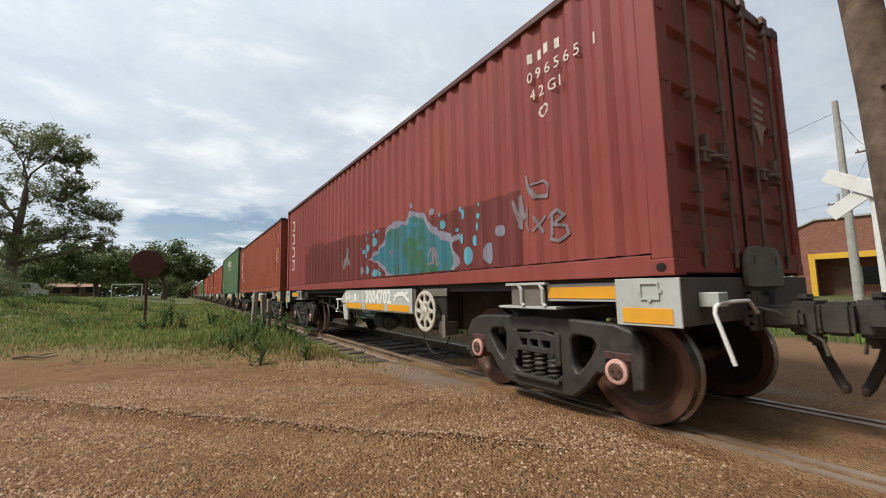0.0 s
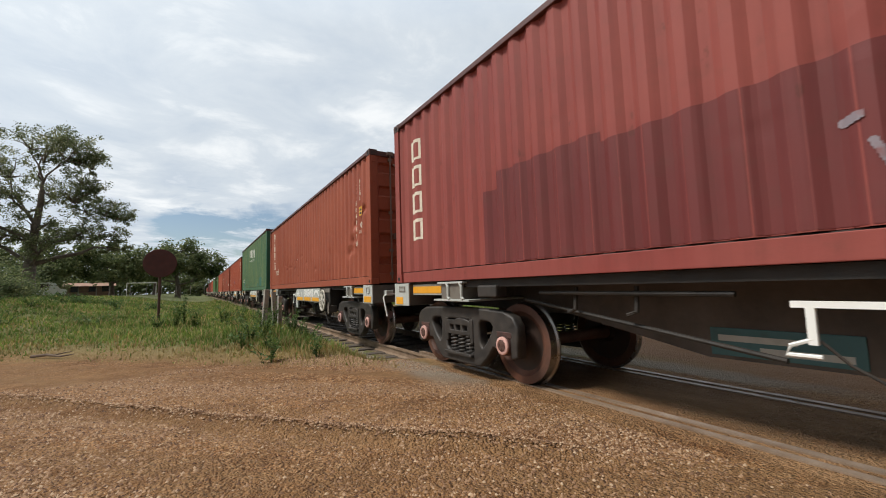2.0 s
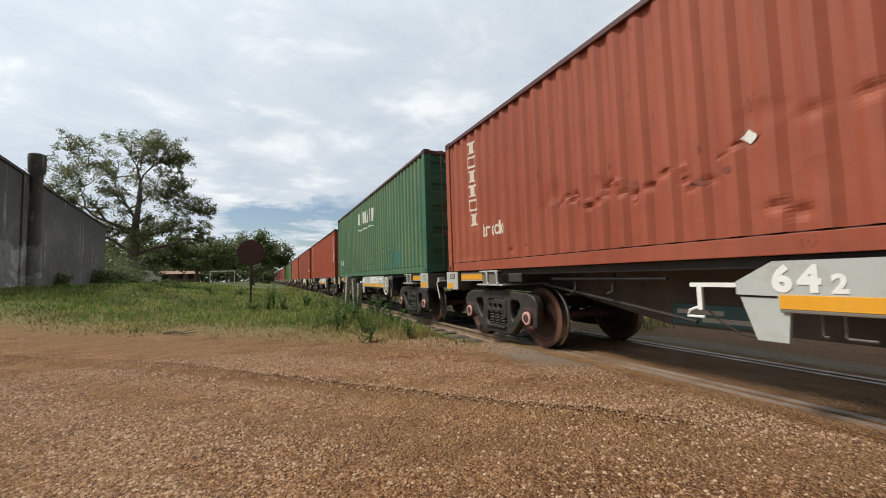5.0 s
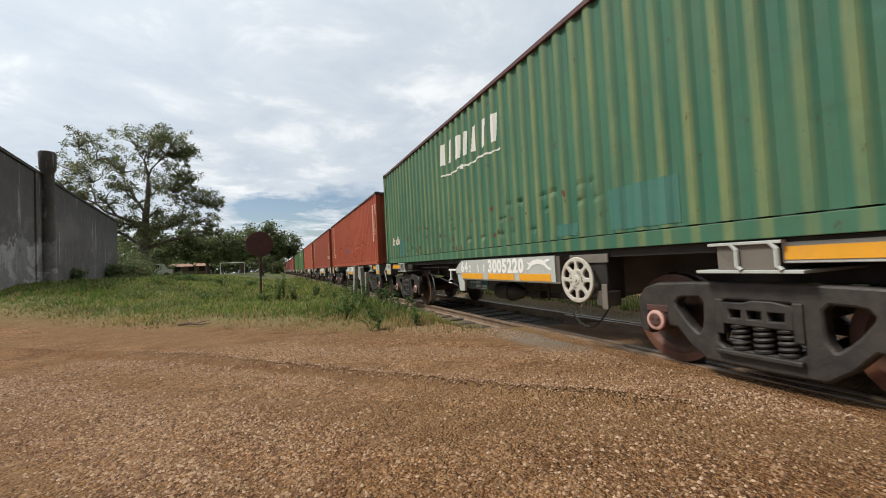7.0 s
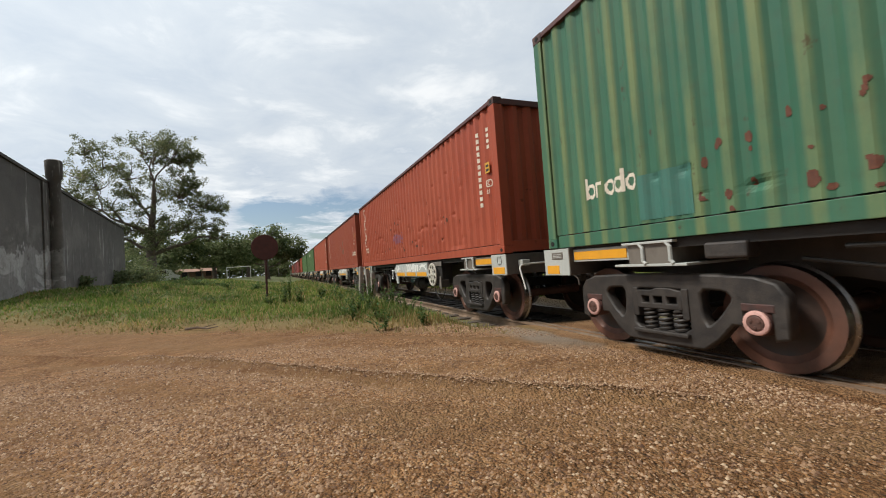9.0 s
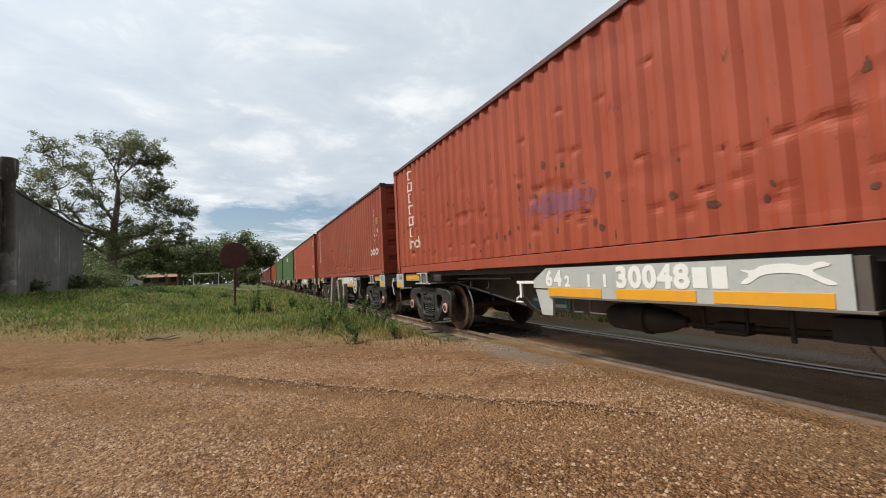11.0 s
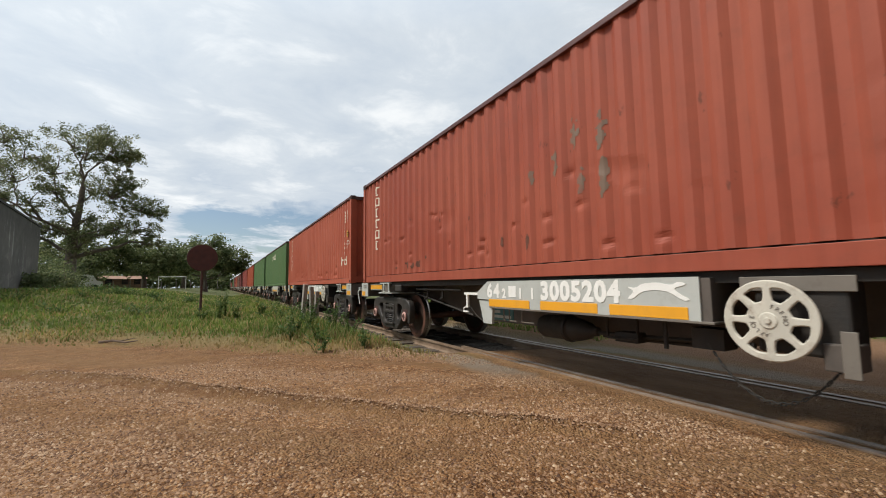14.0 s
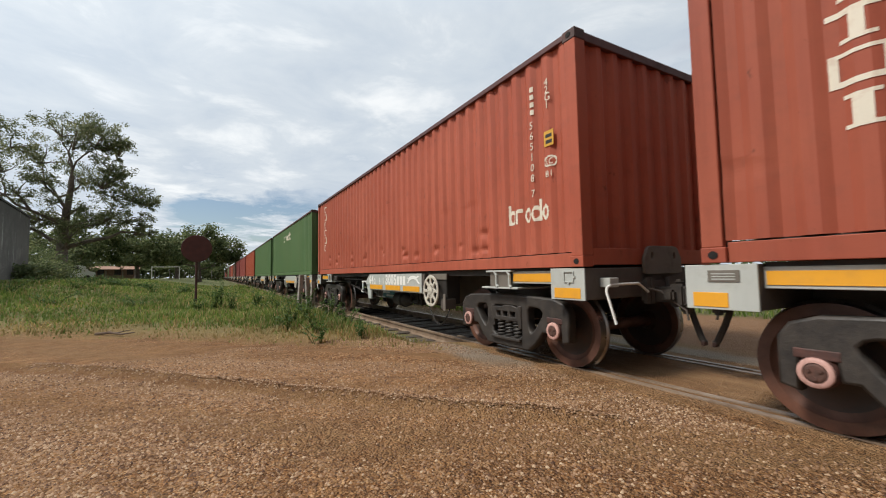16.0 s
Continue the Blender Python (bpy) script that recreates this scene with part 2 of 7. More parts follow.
M_DARK = rough_metal("underframe_black", (0.012, 0.011, 0.010), (0.035, 0.028, 0.022), 0.7)
M_BOGIE = rough_metal("bogie_cast_steel", (0.018, 0.016, 0.015), (0.052, 0.043, 0.036), 0.6, 0, 9)
M_WHEEL = rough_metal("wheel_rust", (0.15, 0.062, 0.038), (0.06, 0.031, 0.022), 0.65, 0, 3)
M_GREASE = rough_metal("greasy_wheel_plate", (0.022, 0.016, 0.013), (0.06, 0.032, 0.023), 0.6, 0, 5)
M_TREAD = rough_metal("wheel_tread_steel", (0.36, 0.34, 0.32), (0.2, 0.17, 0.15), 0.35, 1.0)
M_CAP = worn_paint("bearing_cap_pink", (0.62, 0.36, 0.31), 0.6, (0.20, 0.08, 0.06), 0.6, 18)
M_CAPC = rough_metal("bearing_centre", (0.06, 0.03, 0.022), (0.13, 0.06, 0.045), 0.7, 0.0, 20)
M_BWHEEL = worn_paint("brake_wheel_ivory", (0.56, 0.53, 0.45), 0.75, (0.26, 0.19, 0.13), 0.55, 8)
M_RAIL = rough_metal("rail_steel", (0.31, 0.23, 0.165), (0.17, 0.11, 0.07), 0.5, 0.1, 2)
M_TURQ = worn_paint("spray_turquoise", (0.10, 0.36, 0.45), 0.25, (0.25, 0.06, 0.05), 0.6, 7)
k_sp = Nodes("spray_green", 0.6)
sp = k_sp.mix(k_sp.ramp(k_sp.noise(2.1, 4, 0.5, None, 0.6), (0.44, 0), (0.56, 1)), (0.03, 0.165, 0.205), (0.032, 0.125, 0.062))
sp = k_sp.mix(k_sp.ramp(k_sp.noise(3.2, 3, 0.5, k_sp.scaled(1, 0.6, 1.4)), (0.58, 0), (0.66, 0.8)), sp, (0.04, 0.21, 0.30))
sp = k_sp.mix(k_sp.ramp(k_sp.noise(1.4, 5, 0.6, k_sp.scaled(1, 5, 0.5)), (0.5, 0), (0.75, 0.4)), sp, (0.07, 0.085, 0.055))
sp = k_sp.mix(k_sp.ramp(k_sp.noise(14, 6, 0.75), (0.64, 0), (0.74, 0.6)), sp, (0.20, 0.07, 0.055))
M_SPGREEN = k_sp.done(sp)
M_SPPALE = worn_paint("spray_pale_lilac", (0.26, 0.25, 0.32), 0.8, (0.17, 0.27, 0.34), 0.6, 5)
M_SPSILV = worn_paint("spray_silver", (0.25, 0.21, 0.235), 0.9, (0.24, 0.075, 0.07), 0.6, 9)
M_PATCHED = container_paint("paint_overpainted", (0.135, 0.027, 0.026), (0.165, 0.038, 0.035), 0.4)
M_LABELY = worn_paint("label_yellow", (0.66, 0.36, 0.04), 0.3, (0.1, 0.07, 0.03), 0.6, 16)
M_BLACK = worn_paint("marking_black", (0.02, 0.02, 0.02), 0.2, (0.08, 0.06, 0.04))
M_GREENPATCH = worn_paint("bare_primer_green", (0.19, 0.125, 0.085), 0.8, (0.28, 0.07, 0.045), 0.6, 6)
M_BLUEPATCH = worn_paint("faded_blue_spray", (0.25, 0.075, 0.10), 0.7, (0.33, 0.07, 0.05), 0.6, 4)
M_RUSTSPOT = rough_metal("rust_scab", (0.09, 0.034, 0.02), (0.16, 0.06, 0.035), 0.85, 0.0, 20)
M_GPATCH = container_paint("paint_green_patch", (0.05, 0.16, 0.125), (0.07, 0.19, 0.15), 0.2)
M_BOARD = worn_paint("board_teal", (0.05, 0.15, 0.165), 0.35, (0.06, 0.055, 0.045))
M_DENTRED = rough_metal("dent_dark_red", (0.17, 0.045, 0.028), (0.24, 0.07, 0.045), 0.8, 0.0, 20)


# ---- mesh helpers ----
def box(bm, x0, x1, y0, y1, z0, z1):
    v = [bm.verts.new(p) for p in ((x0, y0, z0), (x1, y0, z0), (x1, y1, z0), (x0, y1, z0), (x0, y0, z1), (x1, y0, z1), (x1, y1, z1), (x0, y1, z1))]
    return [bm.faces.new([v[k] for k in f]) for f in ((3, 2, 1, 0), (4, 5, 6, 7), (0, 1, 5, 4), (1, 2, 6, 5), (2, 3, 7, 6), (3, 0, 4, 7))]


def bbox(x0, x1, y0, y1, z0, z1, bev=0.006):
    """A box with rounded edges, as a bmesh."""
    bm = bmesh.new()
    box(bm, x0, x1, y0, y1, z0, z1)
    if bev:
        bmesh.ops.bevel(bm, geom=bm.edges[:], offset=bev, segments=2, profile=0.5, affect="EDGES")
    return bm


def lathe(bm, profile, axis="x", at=(0, 0, 0), segs=24):
    """Turn a profile of (along, radius) round an axis."""
    rings = []
    for a, r in profile:
        ring = []
        for k in range(segs):
            c, s = math.cos(2 * math.pi * k / segs) * r, math.sin(2 * math.pi * k / segs) * r
            p = {"x": (a, c, s), "y": (c, a, s), "z": (c, s, a)}[axis]
            ring.append(bm.verts.new((p[0] + at[0], p[1] + at[1], p[2] + at[2])))
        rings.append(ring)
    for r0, r1 in zip(rings, rings[1:]):
        for k in range(segs):
            bm.faces.new((r0[k], r0[(k + 1) % segs], r1[(k + 1) % segs], r1[k]))
    bm.faces.new(rings[0][::-1]), bm.faces.new(rings[-1])
    return bm


def tube(bm, pts, r, segs=8):
    """A round bar through points."""
    pts = [Vector(p) for p in pts]
    rings, up = [], None
    for i, p in enumerate(pts):
        d = (pts[min(i + 1, len(pts) - 1)] - pts[max(i - 1, 0)]).normalized()
        up = d.orthogonal().normalized() if up is None else (up - d * up.dot(d)).normalized()
        side = d.cross(up)
        rad = r[i] if isinstance(r, (list, tuple)) else r
        rings.append([bm.verts.new(p + (up * math.cos(2 * math.pi * k / segs) + side * math.sin(2 * math.pi * k / segs)) * rad) for k in range(segs)])
    for a, b in zip(rings, rings[1:]):
        for k in range(segs):
            bm.faces.new((a[k], a[(k + 1) % segs], b[(k + 1) % segs], b[k]))
    bm.faces.new(rings[0][::-1]), bm.faces.new(rings[-1])
    return bm


def prism(bm, poly, x0, x1, plane="yz"):
    """A closed outline pushed from x0 to x1."""
    def at(u, v, w):
        return {"yz": (w, u, v), "xz": (u, w, v), "xy": (u, v, w)}[plane]
    a = [bm.verts.new(at(u, v, x0)) for u, v in poly]
    b = [bm.verts.new(at(u, v, x1)) for u, v in poly]
    n = len(poly)
    bm.faces.new(a), bm.faces.new(b[::-1])
    for k in range(n):
        bm.faces.new((a[k], b[k], b[(k + 1) % n], a[(k + 1) % n]))
    return bm


def mesh_of(name, bm, mats, smooth=False):
    bmesh.ops.recalc_face_normals(bm, faces=bm.faces[:])
    me = bpy.data.meshes.new(name)
    bm.to_mesh(me)
    bm.free()
    for m in mats if isinstance(mats, (list, tuple)) else [mats]:
        me.materials.append(m)
    if smooth:
        me.polygons.foreach_set("use_smooth", [True] * len(me.polygons))
        me.set_sharp_from_angle(angle=radians(40))
    return me


def part(name, bm, material, parent, label="", smooth=False):
    """One mesh object under a thing or a part. bm may be a bmesh or a mesh that is already made."""
    me = bm if isinstance(bm, bpy.types.Mesh) else mesh_of(name, bm, material, smooth)
    ob = new(name, me)
    ob.parent = parent
    return tagged(ob, label)


def pierced(name, loops, depth, mat, bev=0.008):
    """A plate with holes: closed outlines in (u, v), the first the outside, made solid; u runs along y, v along z, thickness along x."""
    cu = bpy.data.curves.new(name, "CURVE")
    cu.dimensions, cu.fill_mode, cu.extrude, cu.bevel_depth, cu.bevel_resolution = "2D", "BOTH", depth / 2 - bev, bev, 1
    for lp in loops:
        sp = cu.splines.new("POLY")
        sp.points.add(len(lp) - 1)
        for q, (u, v) in zip(sp.points, lp):
            q.co = (u, v, 0, 1)
        sp.use_cyclic_u = True
    tmp = bpy.data.objects.new(name, cu)
    scene.collection.objects.link(tmp)
    me = bpy.data.meshes.new_from_object(tmp.evaluated_get(bpy.context.evaluated_depsgraph_get()))
    bpy.data.objects.remove(tmp)
    me.transform(Matrix(((0, 0, 1, 0), (1, 0, 0, 0), (0, 1, 0, 0), (0, 0, 0, 1))))
    me.materials.clear()
    me.materials.append(mat)
    return me


def smooth_loop(pts, n=3, k=0.25):
    """Cut the corners of an outline, so that it reads as cast."""
    for _ in range(n - 1):
        out = []
        for i, p in enumerate(pts):
            q = pts[(i + 1) % len(pts)]
            out += [(p[0] + (q[0] - p[0]) * k, p[1] + (q[1] - p[1]) * k), (q[0] + (p[0] - q[0]) * k, q[1] + (p[1] - q[1]) * k)]
        pts = out
    return pts


GLYPHS = {}


def glyph(ch, bold, material):
    """One character of the built-in font, one metre high, as a thin solid."""
    key = (ch, bold, material.name)
    if key not in GLYPHS:
        cu = bpy.data.curves.new("character", "FONT")
        cu.body, cu.extrude, cu.offset, cu.resolution_u = ch, 0.006, bold, 3
        tmp = bpy.data.objects.new("character", cu)
        scene.collection.objects.link(tmp)
        me = bpy.data.meshes.new_from_object(tmp.evaluated_get(bpy.context.evaluated_depsgraph_get()))
        bpy.data.objects.remove(tmp)
        me.materials.clear()
        me.materials.append(material)
        GLYPHS[key] = me
    return GLYPHS[key]


for _ch in "0123456789":
    glyph(_ch, 0.045, M_NUM)
for _ch in "AFLOJERN":
    glyph(_ch, 0.0, M_GREY2)
for _ch in "0123456789GiC":
    glyph(_ch, 0.0, M_WHITE)


def lettering(body, size, material, parent, m, spacing=1.0, name="lettering", bold=0.0):
    """Characters side by side, each one a part."""
    x = 0.0
    for ch in body:
        if ch != " ":
            ob = new(name, glyph(ch, bold, material))
            ob.parent, ob.matrix_basis = parent, m @ Matrix.Translation((x, 0, 0)) @ Matrix.Diagonal((size, size, size, 1))
        x += size * (0.36 if ch in "1i " else 0.6) * spacing


# A frame on the near side of the train: letters run towards -y and stand up along z.
def near_side(x, y, z):
    return Matrix(((0, 0, -1, x), (-1, 0, 0, y), (0, 1, 0, z), (0, 0, 0, 1)))


# ---- shipping containers: length along y from 0 to CL, base at z = 0, axis x = 0 ----
CL, CW = 12.29, 1.219
BASE = 1.19
CORR, Y_A, Y_B = 0.2756, 0.17, CL - 0.17
DEPTH = 0.036
N_CORR = int((Y_B - Y_A) / CORR)


def corr_columns(a, b, pitch):
    """Breaks of a folded steel wall: (along, depth) pairs; depth 0 is the outer flat."""
    n = max(1, round((b - a) / pitch))
    p = (b - a) / n
    cols = []
    for k in range(n):
        y = a + k * p
        cols += [(y, 0.0), (y + 0.27 * p, 0.0), (y + 0.5 * p, 1.0), (y + 0.77 * p, 1.0)]
    return cols + [(b, 0.0)]


SIDE_COLS = corr_columns(Y_A, Y_B, CORR)


def side_depth(y):
    """How far the side wall lies behind its outer flats at y."""
    n = round((Y_B - Y_A) / CORR)
    p = (Y_B - Y_A) / n
    f = ((y - Y_A) / p) % 1.0
    if f < 0.27:
        return 0.0
    if f < 0.5:
        return (f - 0.27) / 0.23 * DEPTH
    if f < 0.77:
        return DEPTH
    return (1 - f) / 0.23 * DEPTH


# single hard knocks by container: (y, z, radius, depth)
_rk = random.Random(17)
KNOCKS = {
    2: [(8.9 - 0.082 * k + _rk.uniform(-0.05, 0.05), 0.76 + 0.09 * math.sin(k * 0.8) + _rk.uniform(-0.06, 0.06), _rk.uniform(0.03, 0.055), _rk.choice((-0.015, 0.022, 0.03))) for k in range(27)]
    + [(1.0, 1.25, 0.1, 0.05), (1.15, 0.95, 0.12, 0.05), (1.4, 0.7, 0.12, 0.05), (0.5, 1.5, 0.1, 0.06), (6.35, 0.98, 0.08, 0.02), (6.05, 0.99, 0.07, 0.03), (6.6, 0.36, 0.06, 0.03), (6.45, 0.3, 0.07, 0.03), (5.4, 0.75, 0.09, 0.03), (4.4, 0.5, 0.08, 0.03), (9.7, 0.3, 0.05, 0.02), (10.1, 0.28, 0.05, 0.02)],
    4: [(_rk.uniform(1.5, 11.3), _rk.choice((0.4, 0.5, 0.85, 0.95, 1.35, 1.8)) + _rk.uniform(-0.08, 0.08), _rk.uniform(0.04, 0.075), _rk.uniform(0.012, 0.03)) for _ in range(60)],
    5: [(_rk.uniform(4, 11), _rk.uniform(0.3, 1.2), _rk.uniform(0.045, 0.07), _rk.uniform(0.015, 0.03)) for _ in range(26)],
    6: [(_rk.uniform(1.5, 11), _rk.uniform(0.25, 0.6), _rk.uniform(0.06, 0.1), _rk.uniform(0.02, 0.045)) for _ in range(20)],
    3: [(_rk.uniform(3, 11), _rk.choice((0.35, 0.6, 0.8)), _rk.uniform(0.04, 0.06), _rk.uniform(0.01, 0.025)) for _ in range(34)],
}


def dent(seed, y, z, h, amount):
    """Knocks and waves in an old container's side, in metres inwards."""
    if amount == 0:
        return 0.0
    n = noise.noise(Vector((seed * 7.3, y * 0.8, z * 1.1)))
    d = max(0.0, n - 0.15) * 0.03
    n2 = noise.noise(Vector((seed * 3.1 + 40, y * 2.6, z * 3.2)))
    band = math.exp(-((z - 0.38 * h) / 0.45) ** 2)
    d += max(0.0, n2 - 0.3) * 0.05 * band
    for dy, dz, r, a in KNOCKS.get(seed, ()):
        q = ((y - dy) / r) ** 2 + ((z - dz) / (r * 0.7)) ** 2
        if q < 4:
            d += a * math.exp(-q) / amount
    edge = min(1.0, (z - 0.17) / 0.08, (h - 0.15 - z) / 0.25)
    return amount * d * max(0.0, edge)


WALL_X = -CW + 0.028


def side_mesh(h, mat, seed, amount):
    bm = bmesh.new()
    z0, z1 = 0.165, h - 0.07
    nz = 84 if amount else 2
    rows = []
    cols = []
    for (y, d), (y2, d2) in zip(SIDE_COLS, SIDE_COLS[1:]):
        cols.append((y, d))
        if amount and d == d2:
            cols.append(((y + y2) / 2, d))
    cols.append(SIDE_COLS[-1])
    for k in range(nz + 1):
        z = z0 + (z1 - z0) * k / nz
        rows.append([bm.verts.new((WALL_X + d * DEPTH + dent(seed, y, z, h, amount), y, z)) for y, d in cols])
    for a, b in zip(rows, rows[1:]):
        for k in range(len(cols) - 1):
            bm.faces.new((a[k + 1], a[k], b[k], b[k + 1]))
    return mesh_of("side_wall", bm, mat)


def end_mesh(h, mat):
    bm = bmesh.new()
    cols = corr_columns(-CW + 0.1, CW - 0.1, 0.27)
    lo = [bm.verts.new((x, 0.03 + d * 0.045, 0.2)) for x, d in cols]
    hi = [bm.verts.new((x, 0.03 + d * 0.045, h - 0.09)) for x, d in cols]
    for k in range(len(cols) - 1):
        bm.faces.new((lo[k], lo[k + 1], hi[k + 1], hi[k]))
    return mesh_of("end_wall", bm, mat)


def door_mesh(h, mat):
    """One leaf, hinge at x = 0, 1.13 wide, with sunk horizontal bands."""
    bm = bmesh.new()
    w, z0, z1 = 1.125, 0.19, h - 0.12
    breaks = [(z0, 0)]
    n = 5
    p = (z1 - z0) / n
    for k in range(n):
        c = z0 + (k + 0.5) * p
        breaks += [(c - 0.11 if k else c - 0.05, 0), (c - 0.07 if k else c - 0.03, 1), (c + 0.07, 1), (c + 0.11, 0)]
    breaks.append((z1, 0))
    xs = [0, 0.09, 0.12, w - 0.12, w - 0.09, w]
    grid = [[bm.verts.new((x, 0.03 + (0.04 * d if 1 < i < 4 else 0), z)) for i, x in enumerate(xs)] for z, d in breaks]
    for a, b in zip(grid, grid[1:]):
        for k in range(len(xs) - 1):
            bm.faces.new((a[k], a[k + 1], b[k + 1], b[k]))
    return mesh_of("door", bm, mat)


def decal(parent, name, mask, y0, y1, z0, z1, res, mat, label="", seed=0, h=2.591, amount=0.0, lift=0.004):
    """A layer of paint that follows the folds of the near side wall: cells where mask(y, z) holds."""
    ny, nz = max(1, int((y1 - y0) / res)), max(1, int((z1 - z0) / res))
    bm = bmesh.new()
    seen = {}

    def vert(i, j):
        if (i, j) not in seen:
            y, z = y0 + i * res, z0 + j * res
            seen[i, j] = bm.verts.new((WALL_X + side_depth(y) + dent(seed, y, z, h, amount) - lift, y, z))
        return seen[i, j]
    for i in range(ny):
        for j in range(nz):
            if mask(y0 + (i + 0.5) * res, z0 + (j + 0.5) * res):
                bm.faces.new((vert(i + 1, j), vert(i, j), vert(i, j + 1), vert(i + 1, j + 1)))
    return part(name, bm, mat, parent, label)


def rounded_ring(cy, cz, w, h, t, gap=None):
    """Mask of a rounded rectangular ring round (cy, cz); gap cuts a piece out of it."""
    def m(y, z):
        a, b = abs(y - cy) - w / 2, abs(z - cz) - h / 2
        r = 0.06
        q = math.hypot(max(a + r, 0), max(b + r, 0)) - r if a + r > 0 or b + r > 0 else max(a, b)
        if q > 0 or q < -t:
            return False
        return not (gap and gap(y - cy, z - cz))
    return m


SHARED = {}


def shared(key, make):
    if key not in SHARED:
        SHARED[key] = make()
    return SHARED[key]


def casting_mesh():
    bm = bbox(0, 0.162, 0, 0.178, 0, 0.118, 0.008)
    return mesh_of("corner_casting", bm, M_CAST)


# near-black disc painted for the shaded inside of a casting's hole
def hole_mesh(mat):
    bm = bmesh.new()
    lathe(bm, [(-0.003, 0.036), (0.0, 0.036)], "x", (0, 0, 0), 14)
    for v in bm.verts:
        v.co.z *= 0.85
    return mesh_of("casting_hole", bm, mat)


def container(paint, label, h=2.591, doors=False, seed=0, dents=0.0, near=True, top=None):
    """A forty-foot steel box, front end at y = 0."""
    mat = PAINTS[paint]
    c = tagged(new("shipping_container"), label, "shipping container", "containers on the train")
    key = (paint, h)
    part("side_wall", side_mesh(h, mat, seed, dents), mat, c)
    far = part("side_wall", shared(("far", *key), lambda: side_mesh(h, mat, 0, 0)), mat, c)
    far.matrix_basis = pose(0, CL, 0, 0, 0, 180)
    part("roof", shared(("roof", *key), lambda: mesh_of("roof", bbox(-CW + 0.05, CW - 0.05, 0.06, CL - 0.06, h - 0.055, h - 0.025, 0), mat)), mat, c)
    part("underside", shared("under", lambda: mesh_of("underside", bbox(-CW + 0.06, CW - 0.06, 0.05, CL - 0.05, 0.012, 0.16, 0), M_DARK)), M_DARK, c)
    for s in (-1, 1):
        x0, x1 = (-CW + 0.004, -CW + 0.064) if s < 0 else (CW - 0.064, CW - 0.004)
        part("top_rail", shared(("top", s), lambda: mesh_of("top_rail", bbox(x0, x1, 0.178, CL - 0.178, h - 0.08, h - 0.012, 0.008), M_TOPRAIL)) if h < 2.7 else bbox(x0, x1, 0.178, CL - 0.178, h - 0.08, h - 0.012, 0.008), M_TOPRAIL, c, "dark worn steel rail along the roof edge")
        part("bottom_rail", shared(("bot", s, paint), lambda: mesh_of("bottom_rail", bbox(x0 + (0.03 if s < 0 else 0), x1 - (0 if s < 0 else 0.03), 0.178, CL - 0.178, 0.001, 0.152, 0.006), mat)), mat, c)
        for y0, y1 in ((0.004, 0.158), (CL - 0.158, CL - 0.004)):
            part("corner_post", bbox(x0, x0 + 0.16 if s < 0 else x1, y0, y1, 0.116, h - 0.116, 0.01) if s < 0 else bbox(x1 - 0.16, x1, y0, y1, 0.116, h - 0.116, 0.01), mat, c)
            for z in (0, h - 0.118):
                cm = part("corner_casting", shared("cast", casting_mesh), M_CAST, c, "dark iron corner casting, oval hole drawn as a dark disc") if (z or not near) else part("corner_casting", shared(("cast", paint), lambda: mesh_of("corner_casting", bbox(0, 0.162, 0, 0.178, 0, 0.118, 0.008), mat)), mat, c)
                cm.matrix_basis = pose(-CW if s < 0 else CW - 0.162, 0 if y0 < 1 else CL - 0.178, z)
                if s < 0 and near:
                    hm = part("casting_hole", shared("hole", lambda: hole_mesh(M_HOLE_SHADE)), M_HOLE_SHADE, c)
                    hm.matrix_basis = pose(-CW - 0.001, 0.089 if y0 < 1 else CL - 0.089, z + 0.06)
    part("end_wall", shared(("end", *key), lambda: end_mesh(h, mat)), mat, c).matrix_basis = pose(0, CL, 0, 0, 0, 180)
    for z0, z1 in ((0.02, 0.2), (h - 0.12, h - 0.02)):
        part("end_sill", bbox(-CW + 0.162, CW - 0.162, 0.006, 0.07, z0, z1, 0.006), mat if z0 < 1 else M_TOPRAIL, c)
    if not doors:
        part("end_wall", shared(("end", *key), lambda: end_mesh(h, mat)), mat, c)
        return c
    for s in (-1, 1):
        d = part("door", shared(("door", *key), lambda: door_mesh(h, mat)), mat, c)
        d.matrix_basis = pose(-1.13, 0, 0) if s < 0 else pose(0.005, 0, 0)
        for x in ((0.33, 0.83) if s < 0 else (0.28, 0.78)):
            bm = bmesh.new()
            tube(bm, [(x, -0.012, 0.06), (x, -0.012, h - 0.05)], 0.017)
            for z in (0.17, 0.62, 1.35, h - 0.2):
                box(bm, x - 0.032, x + 0.032, -0.025, 0.03, z, z + 0.05)
            box(bm, x - 0.06, x + 0.06, -0.03, 0.0, h - 0.09, h - 0.02)
            part("locking_bar", bm, M_BAR, d, "greyish zinc locking bar", True)
            bm = bmesh.new()
            q = x + (0.42 if x < 0.5 else -0.4)
            tube(bm, [(x, -0.02, 0.95), (x + (q - x) * 0.4, -0.05, 0.94), (q, -0.05, 0.9)], 0.014)
            box(bm, q - 0.05, q + 0.05, -0.04, 0.03, 0.86, 0.97)
            part("lock_handle", bm, M_BAR, d)
        for z in (0.3, 0.85, 1.4, 1.95, h - 0.25):
            bm = bbox((-0.05 if s < 0 else 1.09), (0.03 if s < 0 else 1.18), -0.004, 0.03, z, z + 0.11, 0.004)
            part("hinge", bm, mat, d)
